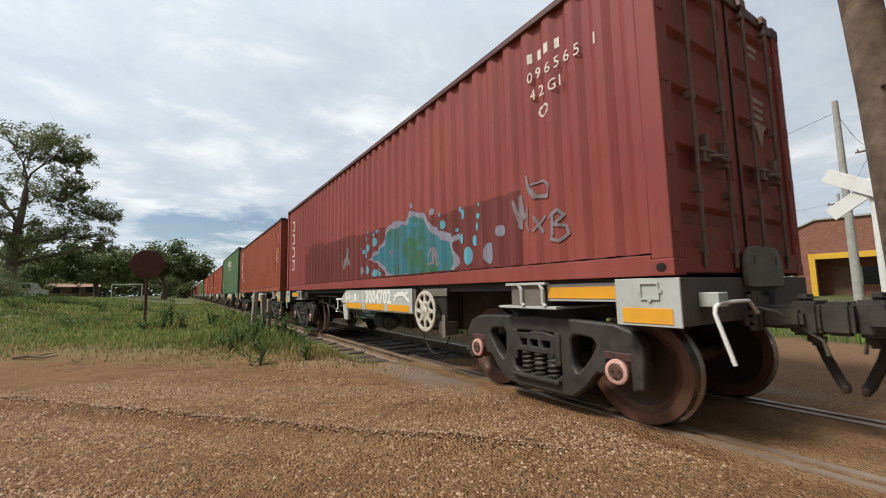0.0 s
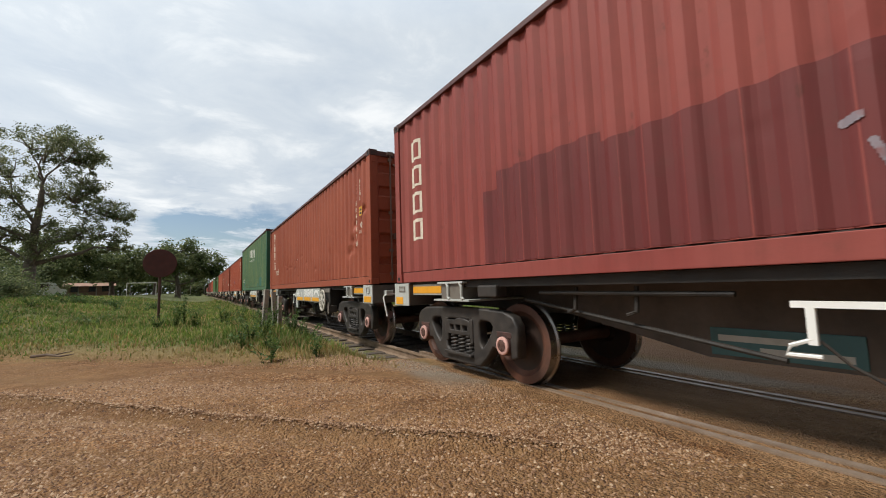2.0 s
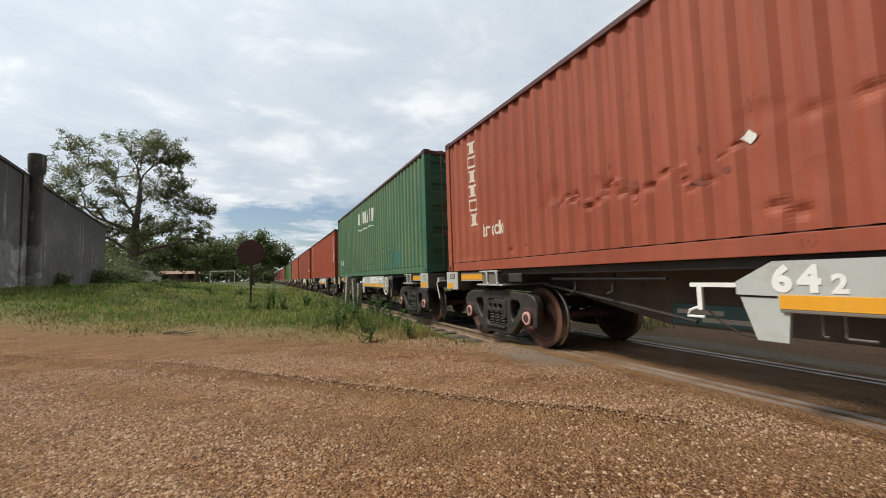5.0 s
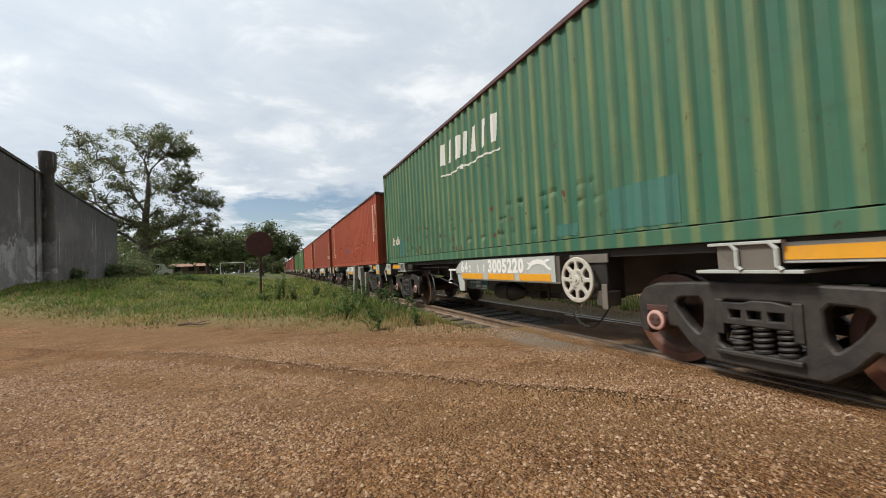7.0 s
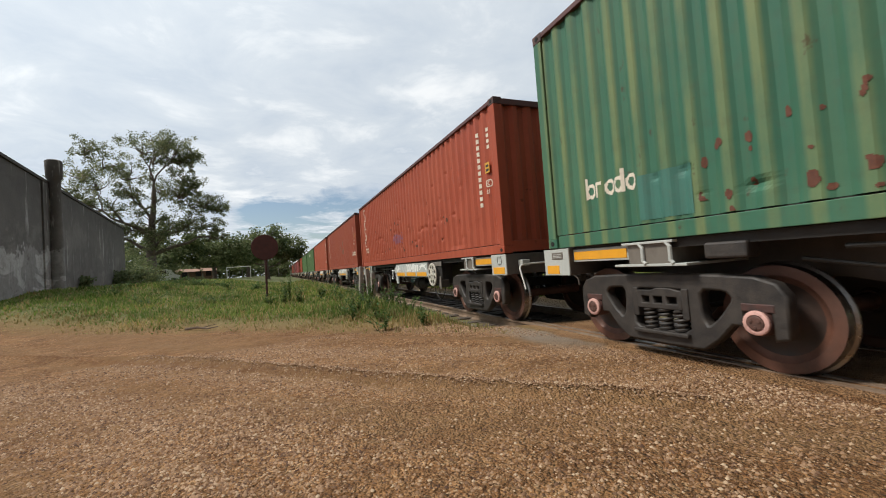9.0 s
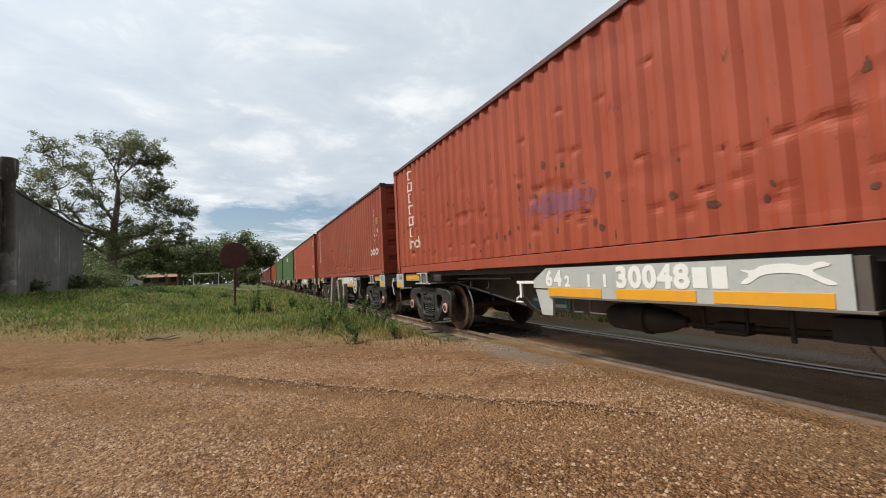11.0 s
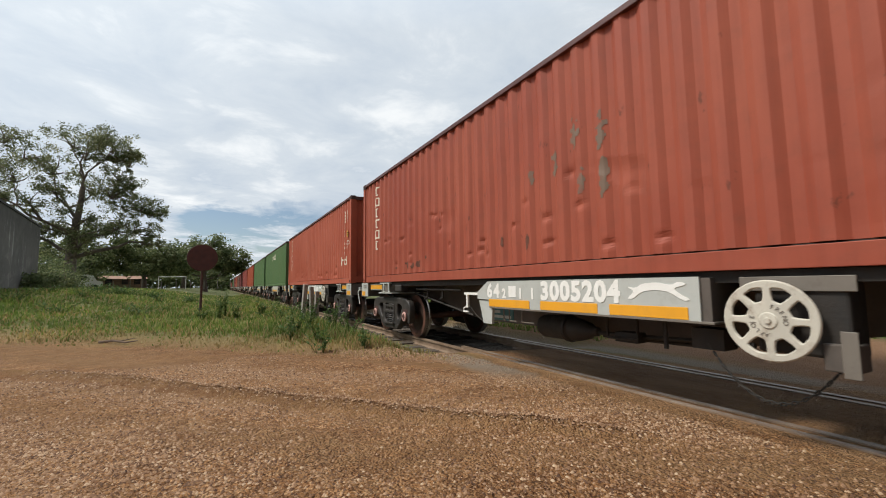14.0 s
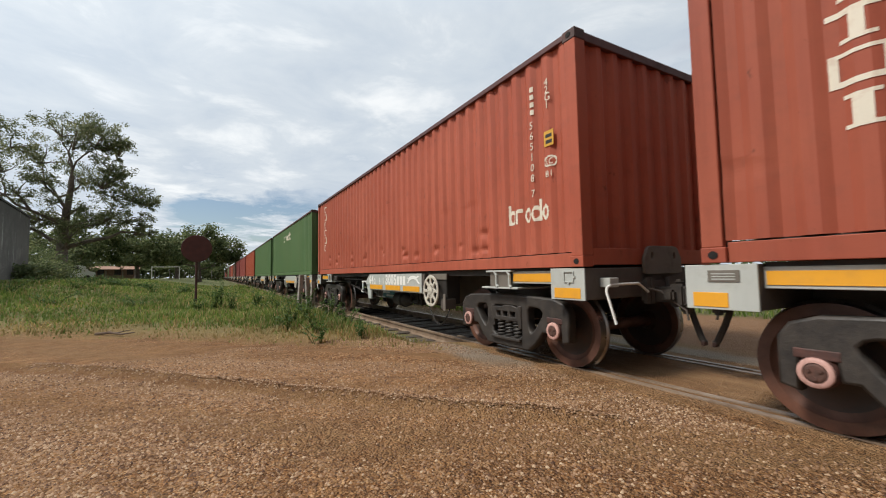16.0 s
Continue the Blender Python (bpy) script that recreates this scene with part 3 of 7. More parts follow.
    # pale stencilled lines on the right leaf, a plate on the left one
    for k, (x0, x1, z) in enumerate(((0.42, 0.66, h - 0.42), (0.42, 0.62, h - 0.5), (0.42, 0.7, h - 0.95), (0.42, 0.68, h - 1.03), (0.42, 0.66, h - 1.11), (0.42, 0.7, h - 1.19), (0.85, 1.02, h - 0.5), (0.85, 1.0, h - 0.58), (-0.72, -0.42, h - 0.28))):
        part("stencil_line", bbox(x0, x1, 0.024, 0.031, z, z + 0.045, 0), M_LABELP, c, "faint pale stencilled line")
    bm = bmesh.new()
    prism(bm, [(0.46, 1.42), (0.66, 1.42), (0.56, 1.2)], 0.022, 0.031, "xz")
    part("warning_triangle", bm, M_LABELP, c, "faded pale triangle label")
    for x in (-0.62, -0.3, 0.72):
        part("handle_hook", bbox(x - 0.03, x + 0.03, -0.02, 0.031, 0.98, 1.1, 0.01), M_BAR, c)
    part("door_gasket", bbox(-0.004, 0.004, 0.012, 0.03, 0.2, h - 0.12, 0), M_BLACK, c)
    return c


# ---- wagons: front end at y = 0, rail top at z = 0 ----
R_WHEEL, Z_AXLE = 0.448, 0.448
WHEELS = []


def wheelset_mesh():
    bm = bmesh.new()
    for s in (-1, 1):
        def X(a):
            return s * a
        prof = [(0.80, 0.075), (0.80, 0.10), (0.775, 0.14), (0.765, 0.26), (0.768, 0.305), (0.78, 0.345), (0.803, 0.362), (0.806, 0.405), (0.800, R_WHEEL - 0.004), (0.755, R_WHEEL), (0.715, R_WHEEL + 0.003), (0.70, R_WHEEL + 0.026), (0.682, R_WHEEL + 0.026), (0.672, R_WHEEL), (0.672, 0.365), (0.70, 0.345), (0.715, 0.25), (0.705, 0.13), (0.66, 0.10), (0.66, 0.075)]
        n0 = len(bm.faces)
        lathe(bm, [(X(a), r) for a, r in prof], "x", (0, 0, 0), 40)
        bm.faces.ensure_lookup_table()
        for f in bm.faces[n0:]:
            r = math.hypot(f.calc_center_median().y, f.calc_center_median().z)
            if r > 0.425 and abs(f.normal.x if f.normal.length else 0) < 2 and abs(abs(f.calc_center_median().x) - 0.735) < 0.06:
                f.material_index = 1
            elif r < 0.30:
                f.material_index = 2
    lathe(bm, [(-0.95, 0.065), (-0.66, 0.085), (-0.3, 0.07), (0.3, 0.07), (0.66, 0.085), (0.95, 0.065)], "x", (0, 0, 0), 20)
    return mesh_of("wheelset", bm, [M_WHEEL, M_TREAD, M_GREASE], True)


def spring_mesh():
    bm = bmesh.new()
    pts = []
    for k in range(73):
        a = 2 * math.pi * k / 14
        pts.append((0.058 * math.cos(a), 0.058 * math.sin(a), 0.27 + 0.235 * k / 72))
    return mesh_of("spring", tube(bm, pts, 0.017, 6), M_BOGIE, True)


def frame_mesh():
    half = [(0.0, 0.825), (0.55, 0.815), (0.88, 0.80), (1.03, 0.75), (1.095, 0.66), (1.095, 0.35), (1.02, 0.33), (1.01, 0.57), (0.785, 0.57), (0.77, 0.42), (0.69, 0.42), (0.56, 0.27), (0.42, 0.165), (0.0, 0.155)]
    outline = half + [(-u, v) for u, v in half[::-1] if u > 0.001]
    mid = smooth_loop([(-0.31, 0.71), (0.31, 0.71), (0.34, 0.26), (-0.34, 0.26)], 2, 0.12)
    win = [(0.41, 0.72), (0.66, 0.71), (0.735, 0.63), (0.60, 0.44), (0.48, 0.335), (0.42, 0.44)]
    return pierced("side_frame", [outline, mid, smooth_loop(win, 2, 0.2), smooth_loop([(-u, v) for u, v in win], 2, 0.2)], 0.13, M_BOGIE, 0.022)


def bolster_mesh():
    holes = [[(a, 0.535), (b, 0.535), (b, 0.625), (a, 0.625)] for a, b in ((-0.21, -0.08), (-0.05, 0.07), (0.10, 0.21))]
    return pierced("bolster_end", [[(-0.25, 0.50), (0.25, 0.50), (0.25, 0.665), (0.1, 0.665), (0.02, 0.69), (-0.12, 0.69), (-0.25, 0.665)]] + holes, 0.16, M_BOGIE, 0.01)


def bogie(parent, y, near=True):
    b = part("bogie", bbox(-0.95, 0.95, -0.17, 0.17, 0.50, 0.68, 0.03), M_BOGIE, parent, "black cast-steel two-axle bogie")
    b.matrix_basis = pose(0, y, 0)
    for s in (-1, 1):
        f = part("side_frame", shared("frame", frame_mesh), M_BOGIE, b)
        f.matrix_basis = pose(s * 0.99, 0, 0)
        if s > 0 and not near:
            continue
        # ribbed bolster end seen in the frame's middle opening, spring seat below it
        be = part("bolster_end", shared("bolster_end", bolster_mesh), M_BOGIE, b)
        be.matrix_basis = pose(s * 0.99, 0, 0)
        for q in (-0.285, 0.285):
            part("friction_wedge", shared("wedge", lambda: mesh_of("friction_wedge", bbox(-0.07, 0.07, -0.035, 0.035, 0.40, 0.70, 0.012), M_BOGIE)), M_BOGIE, b).matrix_basis = pose(s * 1.0, q, 0)
        part("spring_seat", bbox(min(s * 1.1, s * 0.88), max(s * 1.1, s * 0.88), -0.31, 0.31, 0.235, 0.275, 0.01), M_BOGIE, b)
        for q in (-0.19, -0.02, 0.15):
            part("spring", shared("spring", spring_mesh), M_BOGIE, b).matrix_basis = pose(s * 1.0, q, 0)
        for a in (-0.9, 0.9):
            cap = bmesh.new()
            house = bmesh.new()
            lathe(house, [(s * u, r) for u, r in ((0.92, 0.112), (1.04, 0.112), (1.055, 0.104), (1.075, 0.104))], "x", (0, a, Z_AXLE), 22)
            part("bearing_housing", house, M_CAST, b, "", True)
            prof = [(1.07, 0.098), (1.078, 0.101), (1.094, 0.098), (1.10, 0.09), (1.10, 0.068), (1.082, 0.064)]
            lathe(cap, [(s * u, r) for u, r in prof], "x", (0, a, Z_AXLE), 22)
            cp = part("bearing_cap", cap, M_CAP, b, "pink-painted round axle bearing cap", True)
            c2 = bmesh.new()
            lathe(c2, [(s * 1.08, 0.063), (s * 1.098, 0.063), (s * 1.103, 0.05)], "x", (0, a, Z_AXLE), 18)
            for k in range(3):
                th = k * 2.094 + 0.5
                lathe(c2, [(s * 1.098, 0.013), (s * 1.112, 0.013)], "x", (0, a + 0.035 * math.cos(th), Z_AXLE + 0.035 * math.sin(th)), 6)
            part("axle_end", c2, M_CAPC, b)
            part("bearing_adapter", bbox(min(s * 1.06, s * 0.93), max(s * 1.06, s * 0.93), a - 0.125, a + 0.125, 0.53, 0.60, 0.01), M_CAST, b)
    sets = []
    for a in (-0.9, 0.9):
        w = part("wheelset", shared("wheelset", wheelset_mesh), M_WHEEL, b, "rusty brown steel wheels on one axle")
        w.matrix_basis = pose(0, a, Z_AXLE)
        sets.append((w, a))
    WHEELS.append(sets)
    # brake beams
    bm = bmesh.new()
    for a in (-0.36, 0.36):
        tube(bm, [(-0.75, a, 0.36), (0, a * 0.8, 0.38), (0.75, a, 0.36)], 0.035, 6)
    part("brake_beam", bm, M_DARK, b)
    return b


def hand_wheel_mesh():
    """Spoked brake wheel: rim, hub plate and eight windows cut through."""
    rim = [(0.264 * math.cos(a), 0.264 * math.sin(a)) for a in [2 * math.pi * k / 56 for k in range(56)]]
    loops = [rim]
    for k in range(8):
        a0 = 2 * math.pi * (k + 0.5) / 8
        w = []
        for rr, da in ((0.128, -0.22), (0.124, 0.0), (0.128, 0.22), (0.175, 0.305), (0.228, 0.325), (0.238, 0.0), (0.228, -0.325), (0.175, -0.305)):
            w.append((rr * math.cos(a0 + da), rr * math.sin(a0 + da)))
        loops.append(smooth_loop(w, 2, 0.2))
    return pierced("brake_wheel", loops, 0.03, M_BWHEEL, 0.009)


def end_beam(w, y0, y1, name, placard):
    """The box-like headstock of a wagon with pale side plates and yellow warning patches."""
    e = part(name, bbox(-1.19, 1.19, y0, y1, 0.84, 1.175, 0.012), M_SOOT, w, "grey steel end beam, sooty brown across its face")
    part("side_plate", bbox(-1.204, -1.186, y0 + 0.004, y1 - 0.004, 0.835, 1.178, 0.004), M_GREY, e, "pale grey side plate")
    part("warning_patch", bbox(-1.209, -1.200, y0 + (0.06 if placard == "frame" else 0.2), y1 - 0.06, 0.855, 0.965, 0.002), M_YELLOW, e, "yellow painted patch")
    bm = bmesh.new()
    yc, zc = (y0 + y1) / 2 - 0.03, 1.085
    if placard == "frame":
        for a, b, c, d in ((-0.07, 0.07, 0.05, 0.06), (-0.07, 0.07, -0.06, -0.05), (-0.07, -0.06, -0.05, 0.05), (0.06, 0.07, -0.05, 0.05), (-0.09, -0.07, -0.012, 0.012), (0.07, 0.09, -0.012, 0.012), (-0.012, 0.012, -0.075, -0.06)):
            box(bm, -1.216, -1.2, yc + a, yc + b, zc + c, zc + d)
        part("label_holder", bm, M_GREY, e)
    else:
        part("maker_plate", bbox(-1.211, -1.2, yc - 0.11, yc + 0.11, zc - 0.04, zc + 0.05, 0.004), M_GREY2, e, "small oval-cornered metal plate")
        for k in range(3):
            box(bm, -1.2135, -1.21, yc - 0.08, yc + 0.08, zc - 0.022 + k * 0.02, zc - 0.014 + k * 0.02)
        part("plate_writing", bm, M_GREY, e)
    return e


def coupler(w, y, s):
    """Knuckle coupler; s is -1 at the front end and 1 at the rear."""
    def yy(a):
        return y + s * a
    bm = bmesh.new()
    for x0, x1, a, b, z0, z1 in ((-0.12, 0.12, -0.1, 0.28, 0.78, 0.95), (-0.17, 0.17, 0.24, 0.42, 0.74, 0.99), (-0.19 * s - 0.065, -0.19 * s + 0.065, 0.4, 0.56, 0.75, 0.98), (0.13 * s - 0.05, 0.13 * s + 0.05, 0.4, 0.45, 0.77, 0.96), (-0.24, -0.12, 0.22, 0.34, 0.80, 0.93), (-0.1, 0.1, 0.26, 0.36, 0.985, 1.04), (-0.06, 0.06, 0.3, 0.4, 0.66, 0.75)):
        box(bm, x0 + 0.004 * s, x1 + 0.004 * s, min(yy(a), yy(b)), max(yy(a), yy(b)), z0 + 0.005 * s, z1 + 0.005 * s)
    bmesh.ops.bevel(bm, geom=bm.edges[:], offset=0.025, segments=2, affect="EDGES")
    part("coupler", bm, M_COUPLER, w, "black cast coupler")
    bm = bmesh.new()
    box(bm, -0.28, 0.28, min(yy(0), yy(0.035)), max(yy(0), yy(0.035)), 0.80, 1.02)
    for a in (-0.28, -0.2, 0.14, 0.2):
        box(bm, a, a + 0.06, min(yy(0.03), yy(0.075)), max(yy(0.03), yy(0.075)), 0.76, 1.06)
    for z in (0.8, 0.86, 0.92, 0.98, 1.04):
        box(bm, -0.28, -0.15, min(yy(0.03), yy(0.06)), max(yy(0.03), yy(0.06)), z, z + 0.02)
    part("coupler_pocket", bm, M_SOOT, w)
    bm = bmesh.new()
    pts = [(0.14, yy(0.28), 0.80), (0.14, yy(0.31), 0.70), (0.13, yy(0.36), 0.55), (0.11, yy(0.43), 0.38), (0.11, yy(0.455), 0.345)]
    tube(bm, pts, 0.034, 8)
    part("air_hose", bm, M_RUBBER, w, "black rubber brake hose", True)
    part("hose_coupling", bbox(0.07, 0.15, min(yy(0.43), yy(0.475)), max(yy(0.43), yy(0.475)), 0.31, 0.37, 0.015), M_CAST, w, "iron coupling at the end of the hose")
    part("lift_rod", tube(bmesh.new(), [(s * 0.3, yy(0.1), 0.94), (s * 0.22, yy(0.2), 0.9), (s * 0.14, yy(0.42), 0.7), (s * 0.14, yy(0.44), 0.6)], 0.013, 6), M_SOOT, w)
    # cranked uncoupling lever
    bm = bmesh.new()
    tube(bm, [(s * x, yy(a), z) for x, a, z in ((0.3, 0.1, 0.9), (0.5, 0.12, 1.0), (0.95, 0.12, 1.0), (1.02, 0.12, 0.97), (1.03, 0.12, 0.93), (1.0, 0.2, 0.6))], 0.0135)
    part("uncoupling_lever", bm, M_NUM if s < 0 else M_GREY2, w, "white-ended cranked uncoupling rod" if s < 0 else "cranked uncoupling rod", True)
    part("lever_bracket", bbox(min(s * 0.98, s * 0.84), max(s * 0.98, s * 0.84), min(yy(0.0), yy(0.13)), max(yy(0.0), yy(0.13)), 0.97, 1.07, 0.008), M_GREY, w)


def wagon(near=True):
    """A container flat wagon in grey and yellow."""
    w = tagged(new("container_wagon"), "grey container flat wagon with yellow stripes and black bogies", "railway wagon", "wagons of the train")
    end_beam(w, 0.0, 0.49, "end_beam", "frame")
    end_beam(w, 11.92, 12.43, "end_beam", "plate")
    # fish-bellied centre sill
    bm = bmesh.new()
    prism(bm, [(0.3, 1.10), (12.2, 1.10), (12.2, 0.82), (9.6, 0.76), (8.15, 0.47), (4.1, 0.47), (2.7, 0.76), (0.3, 0.82)], -0.3, 0.3)
    part("centre_sill", bm, M_SOOT, w, "sooty brown deep steel spine")
    part("deck", bbox(-1.12, 1.12, 0.5, 11.91, 1.10, 1.187, 0), M_DARK, w)
    for y0, y1, yb0, yb1 in ((0.49, 1.25, 1.22, 1.76), (11.05, 11.92, 10.48, 11.08)):
        e = part("sill_beam", bbox(-1.13, -0.95, y0, y1, 1.0, 1.155, 0.006), M_GREY, w)
        part("stripe", bbox(-1.137, -1.128, y0 + 0.02, y1 - 0.02, 1.025, 1.125, 0.002), M_YELLOW, e, "yellow painted stripe")
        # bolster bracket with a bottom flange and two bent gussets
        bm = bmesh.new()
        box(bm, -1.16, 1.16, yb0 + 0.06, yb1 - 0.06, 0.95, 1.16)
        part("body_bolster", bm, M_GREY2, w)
        part("bolster_flange", bbox(-1.18, 1.18, yb0 - 0.12, yb1 + 0.12, 0.925, 0.95, 0.004), M_GREY, w)
        part("bolster_top", bbox(-1.19, -0.8, yb0, yb1, 1.15, 1.175, 0.004), M_GREY, w)
        for q in (yb0 + 0.04, (yb0 + yb1) / 2 + 0.05):
            bm = bmesh.new()
            tube(bm, [(-1.175, q - 0.03, 0.95), (-1.175, q, 0.98), (-1.175, q, 1.11), (-1.175, q + 0.04, 1.16)], 0.02, 8)
            part("gusset", bm, M_GREY, w)
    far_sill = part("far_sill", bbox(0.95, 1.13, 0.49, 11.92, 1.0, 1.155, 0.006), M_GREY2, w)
    bogie(w, 1.50, near)
    bogie(w, 10.785, near)
    coupler(w, 0.0, -1)
    coupler(w, 12.43, 1)
    # upright stop plate on the front end
    part("stop_plate", pierced("stop_plate", [smooth_loop([(-0.36, 1.10), (0.36, 1.10), (0.36, 1.28), (0.27, 1.42), (-0.27, 1.42), (-0.36, 1.28)], 2, 0.1), [(-0.22 + 0.03 * math.cos(a), 1.31 + 0.05 * math.sin(a)) for a in [0.63 * k for k in range(10)]], [(0.22 + 0.03 * math.cos(a), 1.31 + 0.05 * math.sin(a)) for a in [0.63 * k for k in range(10)]]], 0.04, M_GREY2, 0.006), M_GREY2, w, "grey stop plate with two oval holes").matrix_basis = pose(0.1, -0.03, 0, 0, 0, 90)
    # number panel
    outline = [(3.775, 1.150), (6.64, 1.150), (6.90, 1.00), (6.90, 0.90), (6.62, 0.895), (6.62, 0.80), (3.775, 0.80)]
    bm = bmesh.new()
    prism(bm, outline, -1.205, -1.185)
    pan = part("number_panel", bm, M_GREY, w, "pale grey side panel with white numbers")
    part("panel_back", bbox(-1.187, -0.35, 3.78, 6.6, 1.06, 1.10, 0), M_DARK, w)
    part("panel_end", bbox(-1.185, -0.6, 3.70, 3.775, 0.78, 1.14, 0.004), M_SOOT, w)
    for y0, y1 in ((3.87, 4.62), (4.76, 5.58), (5.77, 6.61)):
        part("stripe", bbox(-1.2105, -1.203, y0, y1, 0.805, 0.905, 0.002), M_YELLOW, pan, "yellow painted stripe")
    part("panel_flange", bbox(-1.21, -1.0, 3.68, 6.6, 0.78, 0.8, 0.003), M_GREY2, w)
    bm = bmesh.new()
    prism(bm, [(6.88, 0.88), (6.55, 0.88), (6.58, 0.56), (6.78, 0.56)], -1.19, -1.15)
    part("step_bracket", bm, M_GREY, w)
    bm = bmesh.new()
    box(bm, -1.2, -1.16, 6.9, 7.28, 0.955, 0.99)
    box(bm, -1.2, -1.17, 7.18, 7.22, 0.76, 0.955)
    tube(bm, [(-1.19, 7.2, 0.79), (-1.19, 7.3, 0.75), (-1.19, 7.32, 0.70), (-1.19, 7.17, 0.70)], 0.012, 6)
    part("release_handle", bm, M_NUM, w, "white painted release handle")
    part("cable", tube(bmesh.new(), [(-1.16, 7.18, 0.78), (-1.12, 7.08, 0.66), (-1.08, 6.95, 0.57), (-1.05, 6.84, 0.545), (-1.0, 6.7, 0.56)], 0.008, 6), M_RUBBER, w, "thin black sagging cable")
    # brake wheel, its box, chain
    part("brake_box", bbox(-1.17, -0.9, 2.92, 3.42, 0.62, 1.14, 0.02), M_DARK, w)
    bw = part("brake_wheel", shared("handwheel", hand_wheel_mesh), M_BWHEEL, w, "ivory-painted eight-spoked brake wheel")
    bw.matrix_basis = pose(-1.26, 3.305, 0.844)
    bm = bmesh.new()
    lathe(bm, [(-1.295, 0.018), (-1.285, 0.022), (-1.283, 0.05), (-1.27, 0.062), (-1.22, 0.05), (-1.15, 0.04)], "x", (0, 3.305, 0.844), 18)
    part("hub", bm, M_BWHEEL, bw).matrix_parent_inverse = pose(-1.26, 3.305, 0.844).inverted()
    for word, mid in (("FRENO", 35), ("AFLOJE", 215)):
        for k, ch in enumerate(word):
            a = mid - (k - (len(word) - 1) / 2) * 19
            ob = new("cast_letter", glyph(ch, 0.0, M_GREY2))
            ob.parent = bw
            ob.matrix_basis = near_side(-0.0165, 0, 0) @ Matrix.Rotation(radians(a - 90), 4, "Z") @ Matrix.Translation((-0.012, 0.083, 0)) @ Matrix.Diagonal((0.040, 0.040, 0.3, 1))
    part("wheel_support", bbox(-1.21, -1.0, 2.9, 3.06, 0.55, 0.72, 0.01), M_SOOT, w)
    part("support_plate", bbox(-1.215, -1.2, 2.89, 2.97, 0.52, 0.80, 0.004), M_GREY2, w)
    part("box_plate", bbox(-1.19, -1.17, 2.88, 3.5, 1.04, 1.14, 0.004), M_GREY2, w)
    bm = bmesh.new()
    links = 26
    for k in range(links):
        f = (k + 0.5) / links
        y = 3.82 - 0.84 * f
        z = 0.62 - 0.37 * (1 - (2 * f - 1) ** 2)
        slope = math.atan2(0.37 * 4 * (2 * f - 1) / 1, 0.82)
        ring = []
        for a in range(8):
            u, v = 0.024 * math.cos(a * math.pi / 4), 0.011 * math.sin(a * math.pi / 4)
            off = (v, 0) if k % 2 else (0, v)
            ring.append((-1.05 + off[0], y - u * math.cos(slope), z + u * math.sin(slope) + off[1]))
        tube(bm, ring + ring[:1], 0.006, 5)
    part("brake_chain", bm, M_DARK, w, "slack dark iron chain")
    # air reservoir, brake cylinder, rods
    bm = bmesh.new()
    lathe(bm, [(5.56, 0.06), (5.57, 0.155), (5.6, 0.165), (5.62, 0.15), (6.0, 0.145), (6.06, 0.12), (6.09, 0.05), (6.13, 0.045)], "y", (-0.72, 0, 0.56), 24)
    part("air_reservoir", bm, M_DARK, w, "black air reservoir", True)
    bm = bmesh.new()
    lathe(bm, [(5.16, 0.03), (5.17, 0.05), (5.24, 0.06), (5.28, 0.09), (5.44, 0.135), (5.53, 0.14), (5.55, 0.16), (5.565, 0.06)], "y", (-0.72, 0, 0.555), 22)
    part("brake_cylinder", bm, M_DARK, w, "black brake cylinder", True)
    bm = bmesh.new()
    tube(bm, [(-0.72, 5.4, 0.54), (-0.74, 4.6, 0.56), (-0.8, 3.6, 0.6)], 0.022)
    tube(bm, [(-0.6, 5.2, 0.5), (-0.6, 3.9, 0.52)], 0.018)
    tube(bm, [(-0.9, 4.9, 0.76), (-0.9, 4.9, 0.54), (-0.9, 4.55, 0.54), (-0.9, 4.55, 0.76)], 0.016)
    tube(bm, [(-1.0, 4.2, 0.77), (-1.0, 4.2, 0.52)], 0.02)
    box(bm, -0.85, -0.7, 4.6, 4.85, 0.5, 0.6)
    box(bm, -0.95, -0.75, 3.75, 4.0, 0.55, 0.72)
    part("brake_rigging", bm, M_DARK, w)
    bm = bmesh.new()
    for y0, y1 in ((6.42, 6.42), (6.05, 5.85), (6.3, 6.18)):
        bm = bmesh.new()
        tube(bm, [(-1.1, y0, 0.78), (-1.1, y0, 0.63), (-1.1, y0 - 0.012, 0.62), (-1.1, y1 - 0.03, 0.62)], 0.010, 6)
        part("pipe_hanger", bm, M_GREY2, w)
    # dark name plate on the sill, its pale writing worn to bars
    np_ = part("name_plate", bbox(-0.312, -0.299, 7.2, 8.12, 0.50, 0.72, 0.003), M_BOARD, w, "dark blue-grey plate with worn pale writing")
    for a, b, z in ((7.55, 8.06, 0.64), (7.26, 7.78, 0.56)):
        part("writing", bbox(-0.316, -0.310, a, b, z - 0.024, z + 0.024, 0), M_GREY, np_, "worn pale bar of writing")
    bm = bmesh.new()
    tube(bm, [(-0.95, 9.6, 0.95), (-0.95, 7.4, 0.62)], 0.018)
    for y0 in (8.3, 8.9):
        tube(bm, [(-1.0, y0, 1.08), (-1.02, y0, 0.88), (-1.02, y0 + 0.08, 0.85)], 0.02)
    tube(bm, [(-1.05, 9.3, 1.03), (-1.05, 7.6, 1.02)], 0.02)
    part("brake_pipe", bm, M_DARK, w)
    part("twistlock", bbox(-1.17, -1.0, 9.85, 10.2, 0.98, 1.12, 0.02), M_BOGIE, w)
    return w


# ---- the ground and its materials ----
def smooth(a, b, x):
    t = min(1.0, max(0.0, (x - a) / (b - a)))
    return t * t * (3 - 2 * t)


